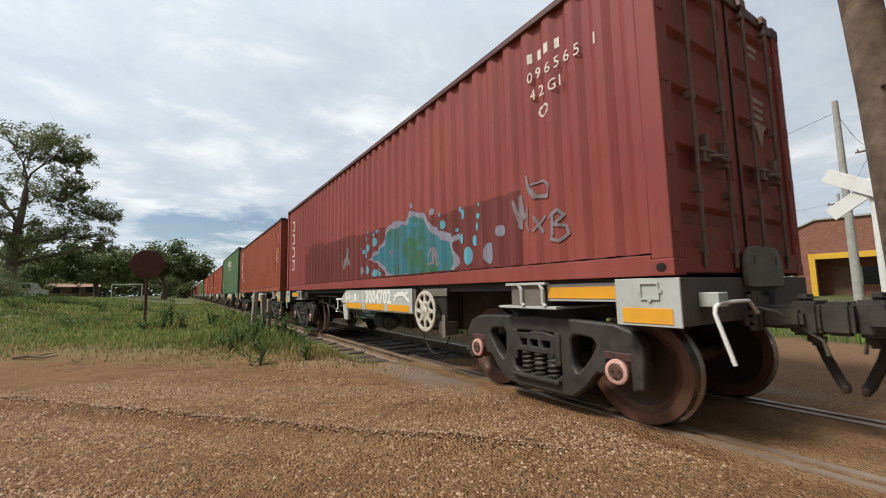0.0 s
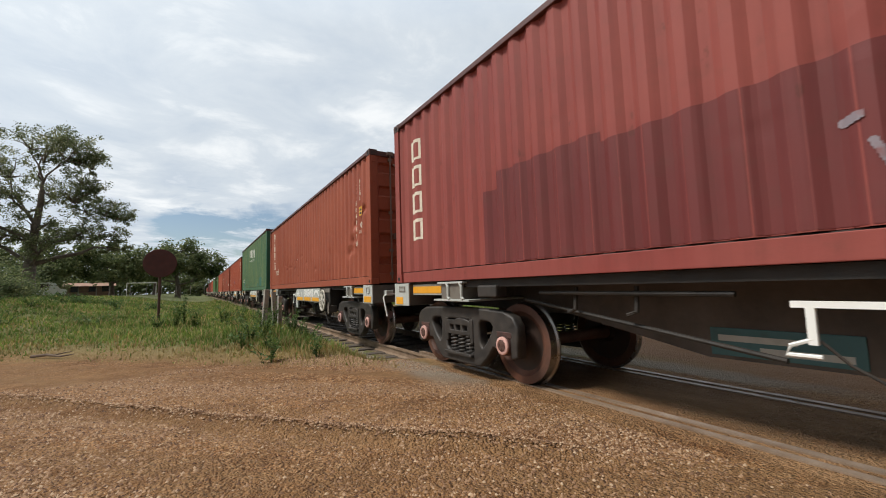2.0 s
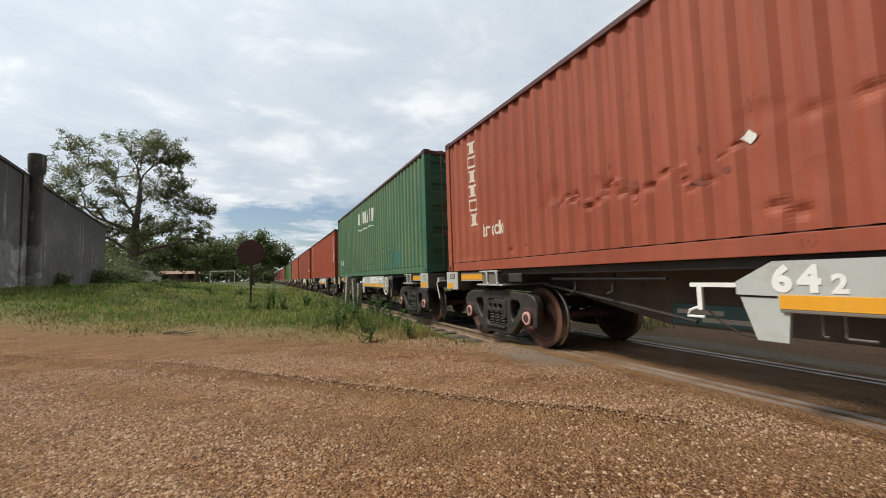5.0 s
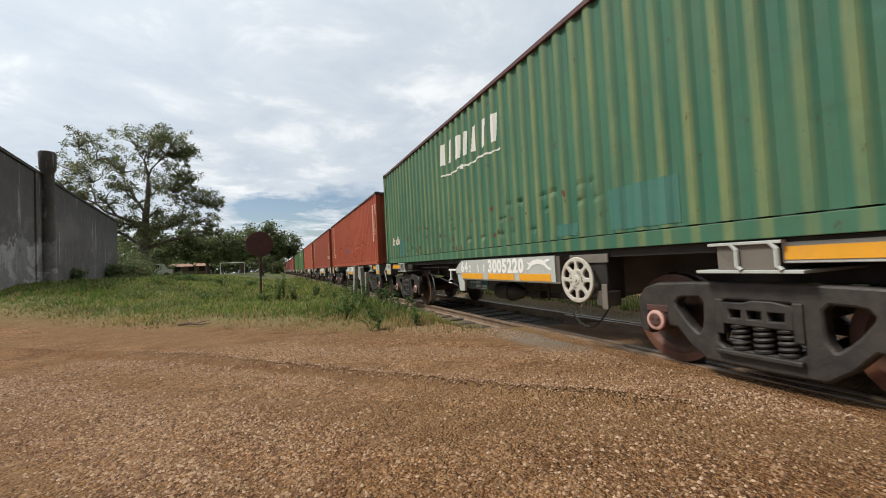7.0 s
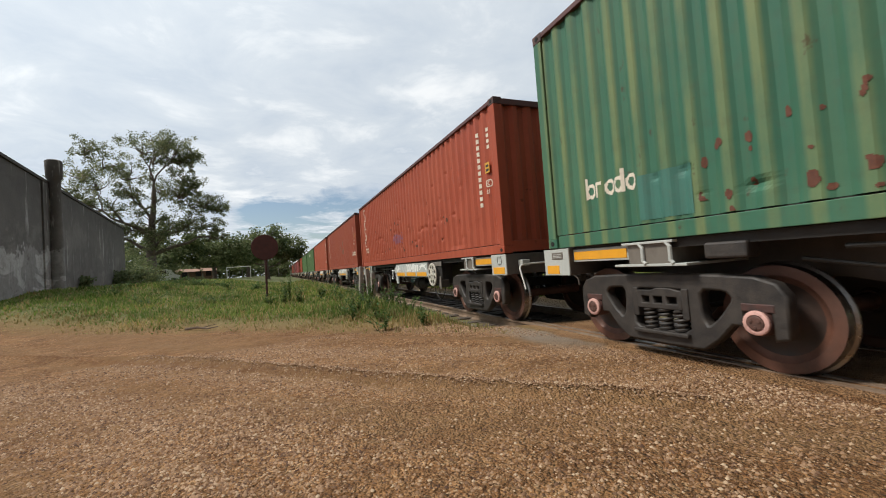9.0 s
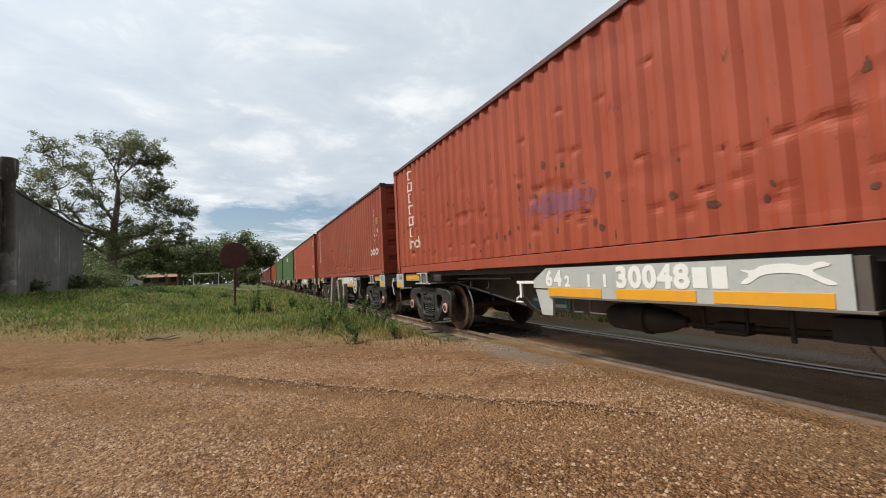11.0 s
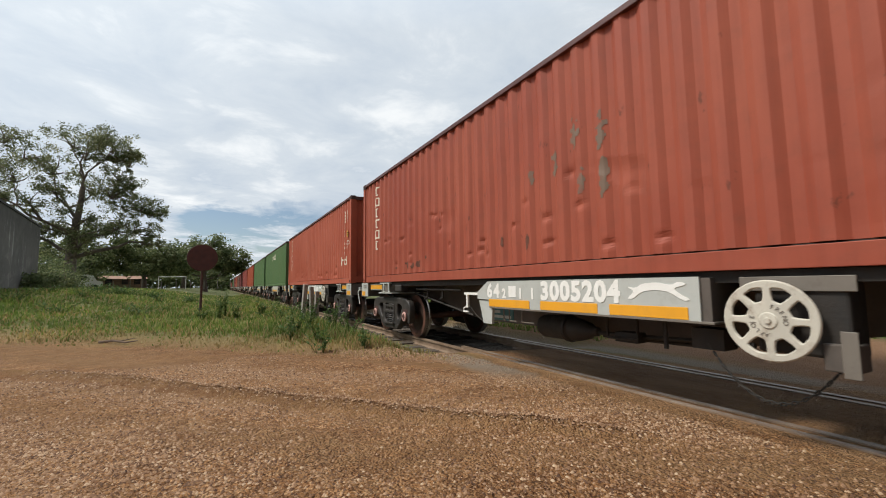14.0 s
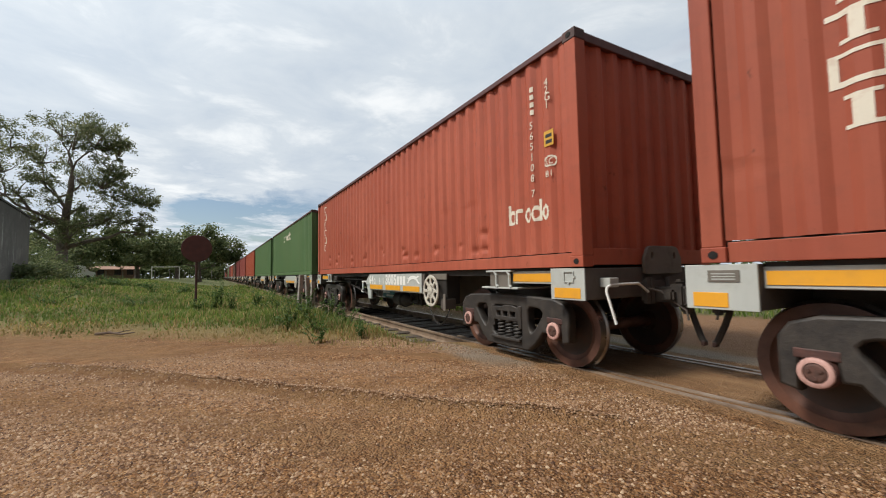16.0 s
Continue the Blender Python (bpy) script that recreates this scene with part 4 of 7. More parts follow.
ROAD_EDGE = 4.55  # x + y where the near verge begins; the road crosses the line at 45 degrees


def lift(x, y):
    """Height of the ground; the rail tops are at 0."""
    s = x + y
    z = -0.012
    z += 1.0 * smooth(10.5, 24, y) * smooth(-3.4, -12, x)
    z += 0.5 * smooth(20, 60, x)
    verge = smooth(ROAD_EDGE - 0.2, ROAD_EDGE + 1.0, s)
    if x < 0:
        z += 0.06 * verge * smooth(-1.4, -3.0, x)
        wob = 0.22 * math.sin(x * 0.9 + 0.5) + 0.12 * noise.noise(Vector((x * 0.8, y * 0.8, 3)))
        z += 0.085 * math.exp(-((s - 0.55 - wob) / 0.14) ** 2) * smooth(-1.3, -2.4, x)
        z += 0.035 * math.exp(-((s - 3.1 - wob) / 0.3) ** 2) * smooth(-1.6, -2.6, x) * (0.5 + noise.noise(Vector((x * 0.5, y * 0.5, 9))))
    z += 0.02 * noise.noise(Vector((x * 0.7, y * 0.7, 0))) * smooth(1.3, 2.2, abs(x))
    z += 0.022 * noise.noise(Vector((x * 3.3, y * 3.3, 5))) * smooth(1.3, 2.0, abs(x))
    bed = smooth(1.75, 1.35, abs(x)) * smooth(5.3, 6.6, y + 0.35 * x)
    return z - 0.14 * bed


def steps(dense0, dense1, d, far0, far1):
    out = [dense0 + d * k for k in range(int((dense1 - dense0) / d) + 1)]
    g, v = d, out[-1]
    while v < far1:
        g *= 1.22
        v += g
        out.append(min(v, far1))
    g, v = d, dense0
    while v > far0:
        g *= 1.22
        v -= g
        out.insert(0, max(v, far0))
    return out


def ground_material():
    k = Nodes("gravel_grass_and_dust", 0.9, 0, 0.25)
    x, y = k.axis(0), k.axis(1)
    warp = k.math("MULTIPLY", k.math("SUBTRACT", k.noise(0.9, 5, 0.6), 0.5), 1.6)
    s = k.math("ADD", k.math("ADD", x, y), k.math("ADD", warp, k.math("MULTIPLY", k.math("MAXIMUM", k.math("SUBTRACT", -6.0, x), 0.0), 0.22)))
    # gravel of the road
    stones = k.voronoi(55, "F1", "Color")
    sep = k.n.new("ShaderNodeSeparateColor")
    k.l.new(stones, sep.inputs[0])
    gravel = k.ramp(sep.outputs[0], (0.0, (0.086, 0.045, 0.024)), (0.3, (0.185, 0.099, 0.051)), (0.65, (0.251, 0.149, 0.082)), (0.9, (0.330, 0.224, 0.146)), (1.0, (0.396, 0.317, 0.252)))
    fines = k.mix(k.ramp(k.noise(5, 6, 0.6), (0.35, 0), (0.7, 1)), (0.198, 0.109, 0.053), (0.271, 0.162, 0.082))
    loose = k.ramp(k.noise(0.55, 6, 0.62, k.scaled(1, 1, 1)), (0.36, 0.35), (0.62, 1.0))
    big = k.n.new("ShaderNodeSeparateColor")
    k.l.new(k.voronoi(24, "F1", "Color"), big.inputs[0])
    gravel = k.mix(k.ramp(big.outputs[1], (0.72, 0), (0.8, 0.8)), gravel, k.ramp(big.outputs[0], (0.0, (0.085, 0.045, 0.026)), (0.5, (0.24, 0.135, 0.07)), (1.0, (0.40, 0.29, 0.20))))
    # dark mottle painted over the gravel for shaded gaps between stones
    gravel = k.mix(1.0, gravel, k.ramp(k.noise(38, 4, 0.75), (0.34, (0.34, 0.30, 0.27)), (0.62, (1.28, 1.25, 1.2))), "MULTIPLY")
    road = k.mix(loose, fines, gravel)
    patchy = k.ramp(k.noise(1.7, 5, 0.7, k.scaled(0.7, 1.3, 1)), (0.38, (0.72, 0.68, 0.64)), (0.56, (1.05, 1.05, 1.05)))
    road = k.mix(1.0, k.mix(1.0, road, (1.56, 1.43, 1.17), "MULTIPLY"), patchy, "MULTIPLY")
    road = k.mix(k.ramp(k.noise(0.35, 3, 0.5), (0.4, 0), (0.65, 0.45)), road, k.mix(1.0, road, (0.554, 0.475, 0.394), "MULTIPLY"))
    tracks = k.ramp(k.noise(1.0, 4, 0.6, k.lengthwise()), (0.42, 0.0), (0.6, 0.88))
    road = k.mix(tracks, road, k.mix(1.0, fines, (1.16, 1.12, 1.0), "MULTIPLY"))
    ridge = k.ramp(k.math("ABSOLUTE", k.math("SUBTRACT", k.math("ADD", k.math("ADD", x, y), k.math("MULTIPLY", warp, 0.35)), 0.5)), (0.0, 0.55), (0.28, 0.0))
    road = k.mix(ridge, road, k.mix(1.0, road, (0.62, 0.5, 0.42), "MULTIPLY"))
    # verge soil under the grass
    soil = k.mix(k.noise(3, 5, 0.6), (0.13, 0.16, 0.045), (0.21, 0.20, 0.08))
    soil = k.mix(k.ramp(k.noise(1.1, 4), (0.5, 0), (0.72, 0.7)), soil, (0.24, 0.18, 0.085))
    verge = k.ramp(k.math("MULTIPLY", k.math("SUBTRACT", s, ROAD_EDGE - 0.9), 0.5), (0.0, 0), (0.75, 1))
    dry = k.mix(k.noise(7, 5), (0.306, 0.198, 0.086), (0.234, 0.189, 0.073))
    near = k.mix(verge, road, k.mix(k.ramp(k.math("MULTIPLY", k.math("SUBTRACT", s, ROAD_EDGE), 0.4), (0.15, 0), (0.8, 1)), dry, soil))
    # crossing: dusty old concrete with damp dark patches between and beside the rails
    slab = k.mix(k.ramp(k.noise(1.1, 6, 0.62, k.scaled(1.6, 0.6, 1)), (0.38, 0), (0.62, 1)), (0.25, 0.128, 0.058), (0.42, 0.245, 0.12))
    slab = k.mix(k.ramp(k.noise(14, 6, 0.65), (0.5, 0), (0.75, 0.5)), slab, (0.40, 0.26, 0.15))
    edge = k.math("ADD", k.math("ABSOLUTE", x), k.math("MULTIPLY", k.math("SUBTRACT", k.noise(2.2, 5, 0.6), 0.5), 0.5))
    on_line = k.ramp(k.math("MULTIPLY", edge, 0.5), (0.41, 1), (0.50, 0))
    pale = k.math("MULTIPLY", k.ramp(k.math("MULTIPLY", edge, 0.5), (0.5, 0), (0.56, 1), (0.72, 1), (0.85, 0)), k.ramp(k.math("MULTIPLY", k.math("ADD", k.math("ADD", x, y), k.math("MULTIPLY", warp, 0.6)), 0.1), (0.22, 0), (0.33, 0.8)))
    near = k.mix(pale, near, (0.30, 0.25, 0.195))
    col = k.mix(on_line, near, slab)
    # track bed beyond the crossing
    bed = k.mix(k.ramp(k.voronoi(16, "F1", "Distance"), (0.1, 0), (0.6, 1)), (0.05, 0.042, 0.036), (0.19, 0.16, 0.13))
    past = k.math("MULTIPLY", on_line, k.ramp(k.math("MULTIPLY", k.math("ADD", y, k.math("MULTIPLY", x, 0.35)), 0.1), (0.55, 0), (0.66, 1)))
    col = k.mix(past, col, bed)
    # far side: pale dirt track, then grass
    lawn = k.mix(k.noise(2, 6, 0.65), (0.075, 0.10, 0.03), (0.15, 0.15, 0.055))
    dirt = k.mix(k.noise(4, 5, 0.6), (0.23, 0.115, 0.055), (0.31, 0.185, 0.10))
    fx = k.math("ADD", x, k.math("MULTIPLY", warp, 0.8))
    beyond = k.mix(k.ramp(k.math("MULTIPLY", fx, 0.05), (0.29, 0), (0.34, 1)), dirt, lawn)
    col = k.mix(k.ramp(k.math("MULTIPLY", x, 0.1), (0.13, 0), (0.19, 1)), col, beyond)
    # distance
    col = k.mix(k.ramp(k.math("MULTIPLY", y, 0.01), (0.25, 0), (0.6, 1)), col, k.mix(k.noise(0.3, 5), (0.10, 0.13, 0.045), (0.17, 0.17, 0.075)))
    h = k.math("ADD", k.math("ADD", k.math("MULTIPLY", k.voronoi(52), -0.8), k.math("MULTIPLY", k.voronoi(21), -0.7)), k.math("MULTIPLY", k.noise(30, 6, 0.7), 0.8))
    k.bump(h, 1.0, 0.045)
    return k.done(col)


M_GROUND = ground_material()
xs = steps(-13.0, 3.4, 0.1, -1200, 1200)
ys = steps(-3.0, 15.0, 0.1, -300, 1800)
verts = [(x, y, lift(x, y)) for y in ys for x in xs]
nx = len(xs)
faces = [(j * nx + i, j * nx + i + 1, (j + 1) * nx + i + 1, (j + 1) * nx + i) for j in range(len(ys) - 1) for i in range(nx - 1)]
me = bpy.data.meshes.new("ground")
me.from_pydata(verts, [], faces)
me.materials.append(M_GROUND)
me.polygons.foreach_set("use_smooth", [True] * len(me.polygons))
tagged(new("ground", me), "reddish gravel road with grassy verges and worn level crossing", "ground", kind="structure")

# rails: head, web and foot, with check rails through the crossing
RAIL = [(-0.035, 0.0), (0.035, 0.0), (0.036, -0.03), (0.01, -0.045), (0.009, -0.12), (0.065, -0.14), (0.065, -0.155), (-0.065, -0.155), (-0.065, -0.14), (-0.009, -0.12), (-0.01, -0.045), (-0.036, -0.03)]
for name, x, y0, y1 in (("rail", -0.753, -120, 700), ("rail", 0.753, -120, 700), ("check_rail", -0.60, -6.0, 6.4), ("check_rail", 0.60, -6.0, 6.4)):
    bm = bmesh.new()
    prism(bm, [(x + u, v) for u, v in RAIL], y0, y1, "xz")
    tagged(new(name, mesh_of(name, bm, M_RAIL)), "worn steel rail set flush in the crossing" if name == "rail" else "flush steel check rail beside the running rail", "rail", "rails of the line", "structure")

# sleepers past the crossing
rs = random.Random(4)
M_SLEEPER = rough_metal("sleeper_timber", (0.05, 0.038, 0.03), (0.11, 0.085, 0.065), 0.9)
sl = mesh_of("sleeper", bbox(-1.25, 1.25, -0.11, 0.11, -0.26, -0.13, 0.01), M_SLEEPER)
for k in range(60):
    o = new("sleeper", sl)
    o.matrix_basis = pose(rs.uniform(-0.04, 0.04), 7.0 + 0.6 * k, rs.uniform(-0.01, 0.01), 0, 0, rs.uniform(-1.5, 1.5))
    tagged(o, "dark weathered timber sleeper under the rails", "sleeper", "sleepers of the line", "structure")


# ---- loose stones and grass ----
def stuff(name, verts, faces, mats, label, category, index=None, smooth_it=False):
    me = bpy.data.meshes.new(name)
    me.from_pydata(verts, [], faces)
    for m in mats:
        me.materials.append(m)
    if index is not None:
        me.polygons.foreach_set("material_index", index)
    if smooth_it:
        me.polygons.foreach_set("use_smooth", [True] * len(me.polygons))
    return tagged(new(name, me), label, category, kind="stuff")


def island_colours(name, rough, *stops):
    k = Nodes(name, rough, 0, 0.25)
    geo = k.n.new("ShaderNodeNewGeometry")
    return k, k.ramp(geo.outputs["Random Per Island"], *stops)


def pebbles():
    rg = random.Random(11)
    V, F = [], []
    base = [(1, 0, 0), (0.3, 0.95, 0), (-0.8, 0.6, 0), (-0.8, -0.6, 0), (0.3, -0.95, 0), (0.1, 0.1, 0.85)]
    tris = [(0, 1, 5), (1, 2, 5), (2, 3, 5), (3, 4, 5), (4, 0, 5)]
    n = 0
    while n < 170000:
        y = -1.2 + 8.5 * rg.random() ** 1.25
        x = rg.uniform(-12.5, -1.1)
        s = x + y
        if s > ROAD_EDGE + 0.6 or math.hypot(x + 4, y) < 0.6:
            continue
        dens = 0.42 + 0.6 * noise.noise(Vector((x * 0.55, y * 0.55, 2))) + 1.0 * noise.noise(Vector(((x + y) * 1.1, (x - y) * 0.16, 5)))
        dens += 0.9 * math.exp(-((s - 0.55) / 0.25) ** 2)
        if rg.random() > dens:
            continue
        r = 0.005 + 0.011 * rg.random() ** 2.0
        a = rg.random() * 6.28
        c, q = math.cos(a), math.sin(a)
        z = lift(x, y)
        b = len(V)
        f = rg.uniform(0.6, 1.0)
        V += [(x + r * (u * c - v * f * q), y + r * (u * q + v * f * c), z + r * w * rg.uniform(0.7, 1.2) - 0.001) for u, v, w in base]
        F += [tuple(b + i for i in t) for t in tris]
        n += 1
    k, col = island_colours("pebble_mix", 0.85, (0.0, (0.07, 0.036, 0.022)), (0.3, (0.19, 0.105, 0.058)), (0.8, (0.33, 0.205, 0.12)), (1.0, (0.44, 0.32, 0.21)))
    stuff("gravel", V, F, [k.done(col)], "loose reddish and pale pebbles on the road", "gravel", None, True)


pebbles()


def leaf_material(name, *stops):
    k, col = island_colours(name, 0.6, *stops)
    col = k.mix(1.0, col, k.ramp(k.noise(0.5, 4, 0.55), (0.36, (0.62, 0.68, 0.62)), (0.5, (1.0, 1.0, 1.0)), (0.66, (1.22, 1.16, 1.05))), "MULTIPLY")
    k.b.inputs["Specular IOR Level"].default_value = 0.2
    tr = k.n.new("ShaderNodeBsdfTranslucent")
    mx = k.n.new("ShaderNodeMixShader")
    mx.inputs[0].default_value = 0.42
    k.l.new(col, tr.inputs[0])
    k.l.new(k.b.outputs[0], mx.inputs[1])
    k.l.new(tr.outputs[0], mx.inputs[2])
    k.l.new(mx.outputs[0], k.n["Material Output"].inputs[0])
    return k.done(col)


M_GRASS = leaf_material("grass_blades", (0.0, (0.10, 0.165, 0.034)), (0.5, (0.165, 0.235, 0.052)), (0.85, (0.25, 0.285, 0.085)), (1.0, (0.38, 0.32, 0.15)))
M_DRYGRASS = leaf_material("dry_grass", (0.0, (0.19, 0.17, 0.06)), (0.5, (0.32, 0.24, 0.10)), (1.0, (0.44, 0.34, 0.17)))
M_WEED = leaf_material("weed_leaves", (0.0, (0.05, 0.10, 0.03)), (0.6, (0.10, 0.17, 0.045)), (1.0, (0.19, 0.24, 0.09)))


def grass():
    rg = random.Random(23)
    V, F, I = [], [], []

    def blade(x, y, z, h, w, lean, mat):
        a = rg.random() * 6.283
        c, s = math.cos(a), math.sin(a)
        lx, ly = lean * math.cos(a + 1.3), lean * math.sin(a + 1.3)
        b = len(V)
        V.extend([(x - w * c, y - w * s, z - 0.01), (x + w * c, y + w * s, z - 0.01), (x + lx * 0.4 + w * 0.6 * c, y + ly * 0.4 + w * 0.6 * s, z + h * 0.6), (x + lx * 0.4 - w * 0.6 * c, y + ly * 0.4 - w * 0.6 * s, z + h * 0.6), (x + lx, y + ly, z + h)])
        F.append((b, b + 1, b + 2, b + 3)), F.append((b + 3, b + 2, b + 4))
        I.extend((mat, mat))
    n = 0
    while n < 110000:
        y = 5.0 + 45 * rg.random() ** 2.1
        x = -1.35 - (28 * rg.random() if y > 9 else 12 * rg.random())
        s = x + y + 0.22 * max(0.0, -6 - x)
        if s < ROAD_EDGE - 0.7:
            continue
        d = math.hypot(x + 4, y)
        patch = noise.noise(Vector((x * 0.45, y * 0.45, 7)))
        thin = smooth(ROAD_EDGE - 0.8, ROAD_EDGE + 2.0, s + 0.9 * noise.noise(Vector((x * 0.8, y * 0.8, 1))))
        if rg.random() > 0.08 + 0.92 * thin or rg.random() > 0.75 + 0.6 * patch:
            continue
        h = (0.025 + 0.09 * rg.random() ** 1.7) * (0.45 + 0.75 * thin) * (1 + 0.9 * max(0, patch))
        if s > ROAD_EDGE + 2.5 and patch > 0.05:
            h *= 1.3
        h *= 1 + 1.1 * math.exp(-((x + 2.3) / 0.7) ** 2) * smooth(5.5, 7.5, y)
        w = 0.004 + 0.0011 * d
        dry = rg.random() > 0.06 + 0.78 * smooth(ROAD_EDGE - 0.2, ROAD_EDGE + 2.6, s + 1.2 * noise.noise(Vector((x * 0.5, y * 0.5, 3))))
        blade(x, y, lift(x, y), h, w * rg.uniform(0.7, 1.3), h * rg.uniform(0.2, 0.9), 1 if dry else 0)
        n += 1
    # beyond the line
    n = 0
    while n < 14000:
        x, y = 6.2 + 14 * rg.random() ** 1.2, rg.uniform(-8, 30)
        blade(x, y, lift(x, y), rg.uniform(0.12, 0.4), rg.uniform(0.01, 0.03), rg.uniform(0.05, 0.2), 0)
        n += 1
    n = 0
    while n < 9000:
        x, y = 1.9 + 2.5 * rg.random() ** 2, rg.uniform(5.5, 60)
        blade(x, y, lift(x, y), rg.uniform(0.08, 0.3), rg.uniform(0.008, 0.02), rg.uniform(0.05, 0.2), 0)
        n += 1
    stuff("grass", V, F, [M_GRASS, M_DRYGRASS], "rough green grass with dry yellow fringe along the road", "grass", I)


grass()


def weed(name, x, y, h, spread, n, label, flowers=False):
    """A leafy weed: stems with small leaves."""
    rg = random.Random(int(x * 100 + y * 10))
    t = tagged(new(name), label, "weed")
    t.matrix_basis = pose(x, y, lift(x, y))
    bm = bmesh.new()
    V, F = [], []
    for k in range(n):
        a, r = rg.random() * 6.28, spread * rg.random() ** 0.6
        hh = h * rg.uniform(0.55, 1.0)
        tip = (r * math.cos(a), r * math.sin(a), hh)
        foot = (tip[0] * 0.25, tip[1] * 0.25, -0.02)
        tube(bm, [foot, (tip[0] * 0.5, tip[1] * 0.5, hh * 0.55), tip], [0.006, 0.005, 0.003], 4)
        for q in range(int(10 + 20 * hh)):
            f = rg.uniform(0.12, 1.0)
            px, py, pz = tip[0] * f, tip[1] * f, hh * f
            b, L, th, el = len(V), rg.uniform(0.05, 0.11), rg.random() * 6.28, rg.uniform(-0.2, 0.7)
            dx, dy, dz = math.cos(th) * math.cos(el) * L, math.sin(th) * math.cos(el) * L, math.sin(el) * L
            sx, sy = -math.sin(th) * L * 0.28, math.cos(th) * L * 0.28
            V += [(px, py, pz), (px + dx * 0.5 + sx, py + dy * 0.5 + sy, pz + dz * 0.5), (px + dx, py + dy, pz + dz), (px + dx * 0.5 - sx, py + dy * 0.5 - sy, pz + dz * 0.5)]
            F.append((b, b + 1, b + 2, b + 3))
    tagged(part("stem", bm, M_WEED, t), kind="stuff")
    me = bpy.data.meshes.new("leaves")
    me.from_pydata(V, [], F)
    me.materials.append(M_WEED)
    o = new("leaves", me)
    o.parent = t
    tagged(o, kind="stuff")


rw = random.Random(5)
for k in range(26):
    y = rw.uniform(7.0, 20)
    weed("weed", rw.uniform(-3.3, -1.75), y, rw.uniform(0.3, 0.62), rw.uniform(0.15, 0.4), 7, "leafy green weed beside the track")
for x, y, h in ((-4.35, 16.0, 1.25), (-4.55, 15.3, 1.0), (-4.0, 15.0, 0.7), (-5.0, 15.2, 0.55), (-2.15, 12.2, 0.95), (-2.5, 11.6, 0.7), (-1.95, 10.4, 0.7), (-2.6, 10.2, 0.5)):
    weed("tall_weed", x, y, h, 0.3, 11, "tall leafy weed with thin stems in the grass")
for k in range(22):
    weed("weed", rw.uniform(-11, -6), rw.uniform(15, 30), rw.uniform(0.3, 0.6), rw.uniform(0.4, 0.9), 14, "low leafy weed clump in the grass")


# ---- trees ----
M_BARK = rough_metal("bark_grey_brown", (0.10, 0.08, 0.065), (0.22, 0.18, 0.15), 0.9, 0, 3)
M_GUM = leaf_material("gum_leaves", (0.0, (0.11, 0.135, 0.068)), (0.5, (0.20, 0.22, 0.112)), (1.0, (0.34, 0.35, 0.20)))
M_LEAF = leaf_material("broad_leaves", (0.0, (0.09, 0.12, 0.055)), (0.6, (0.17, 0.205, 0.09)), (1.0, (0.27, 0.29, 0.14)))


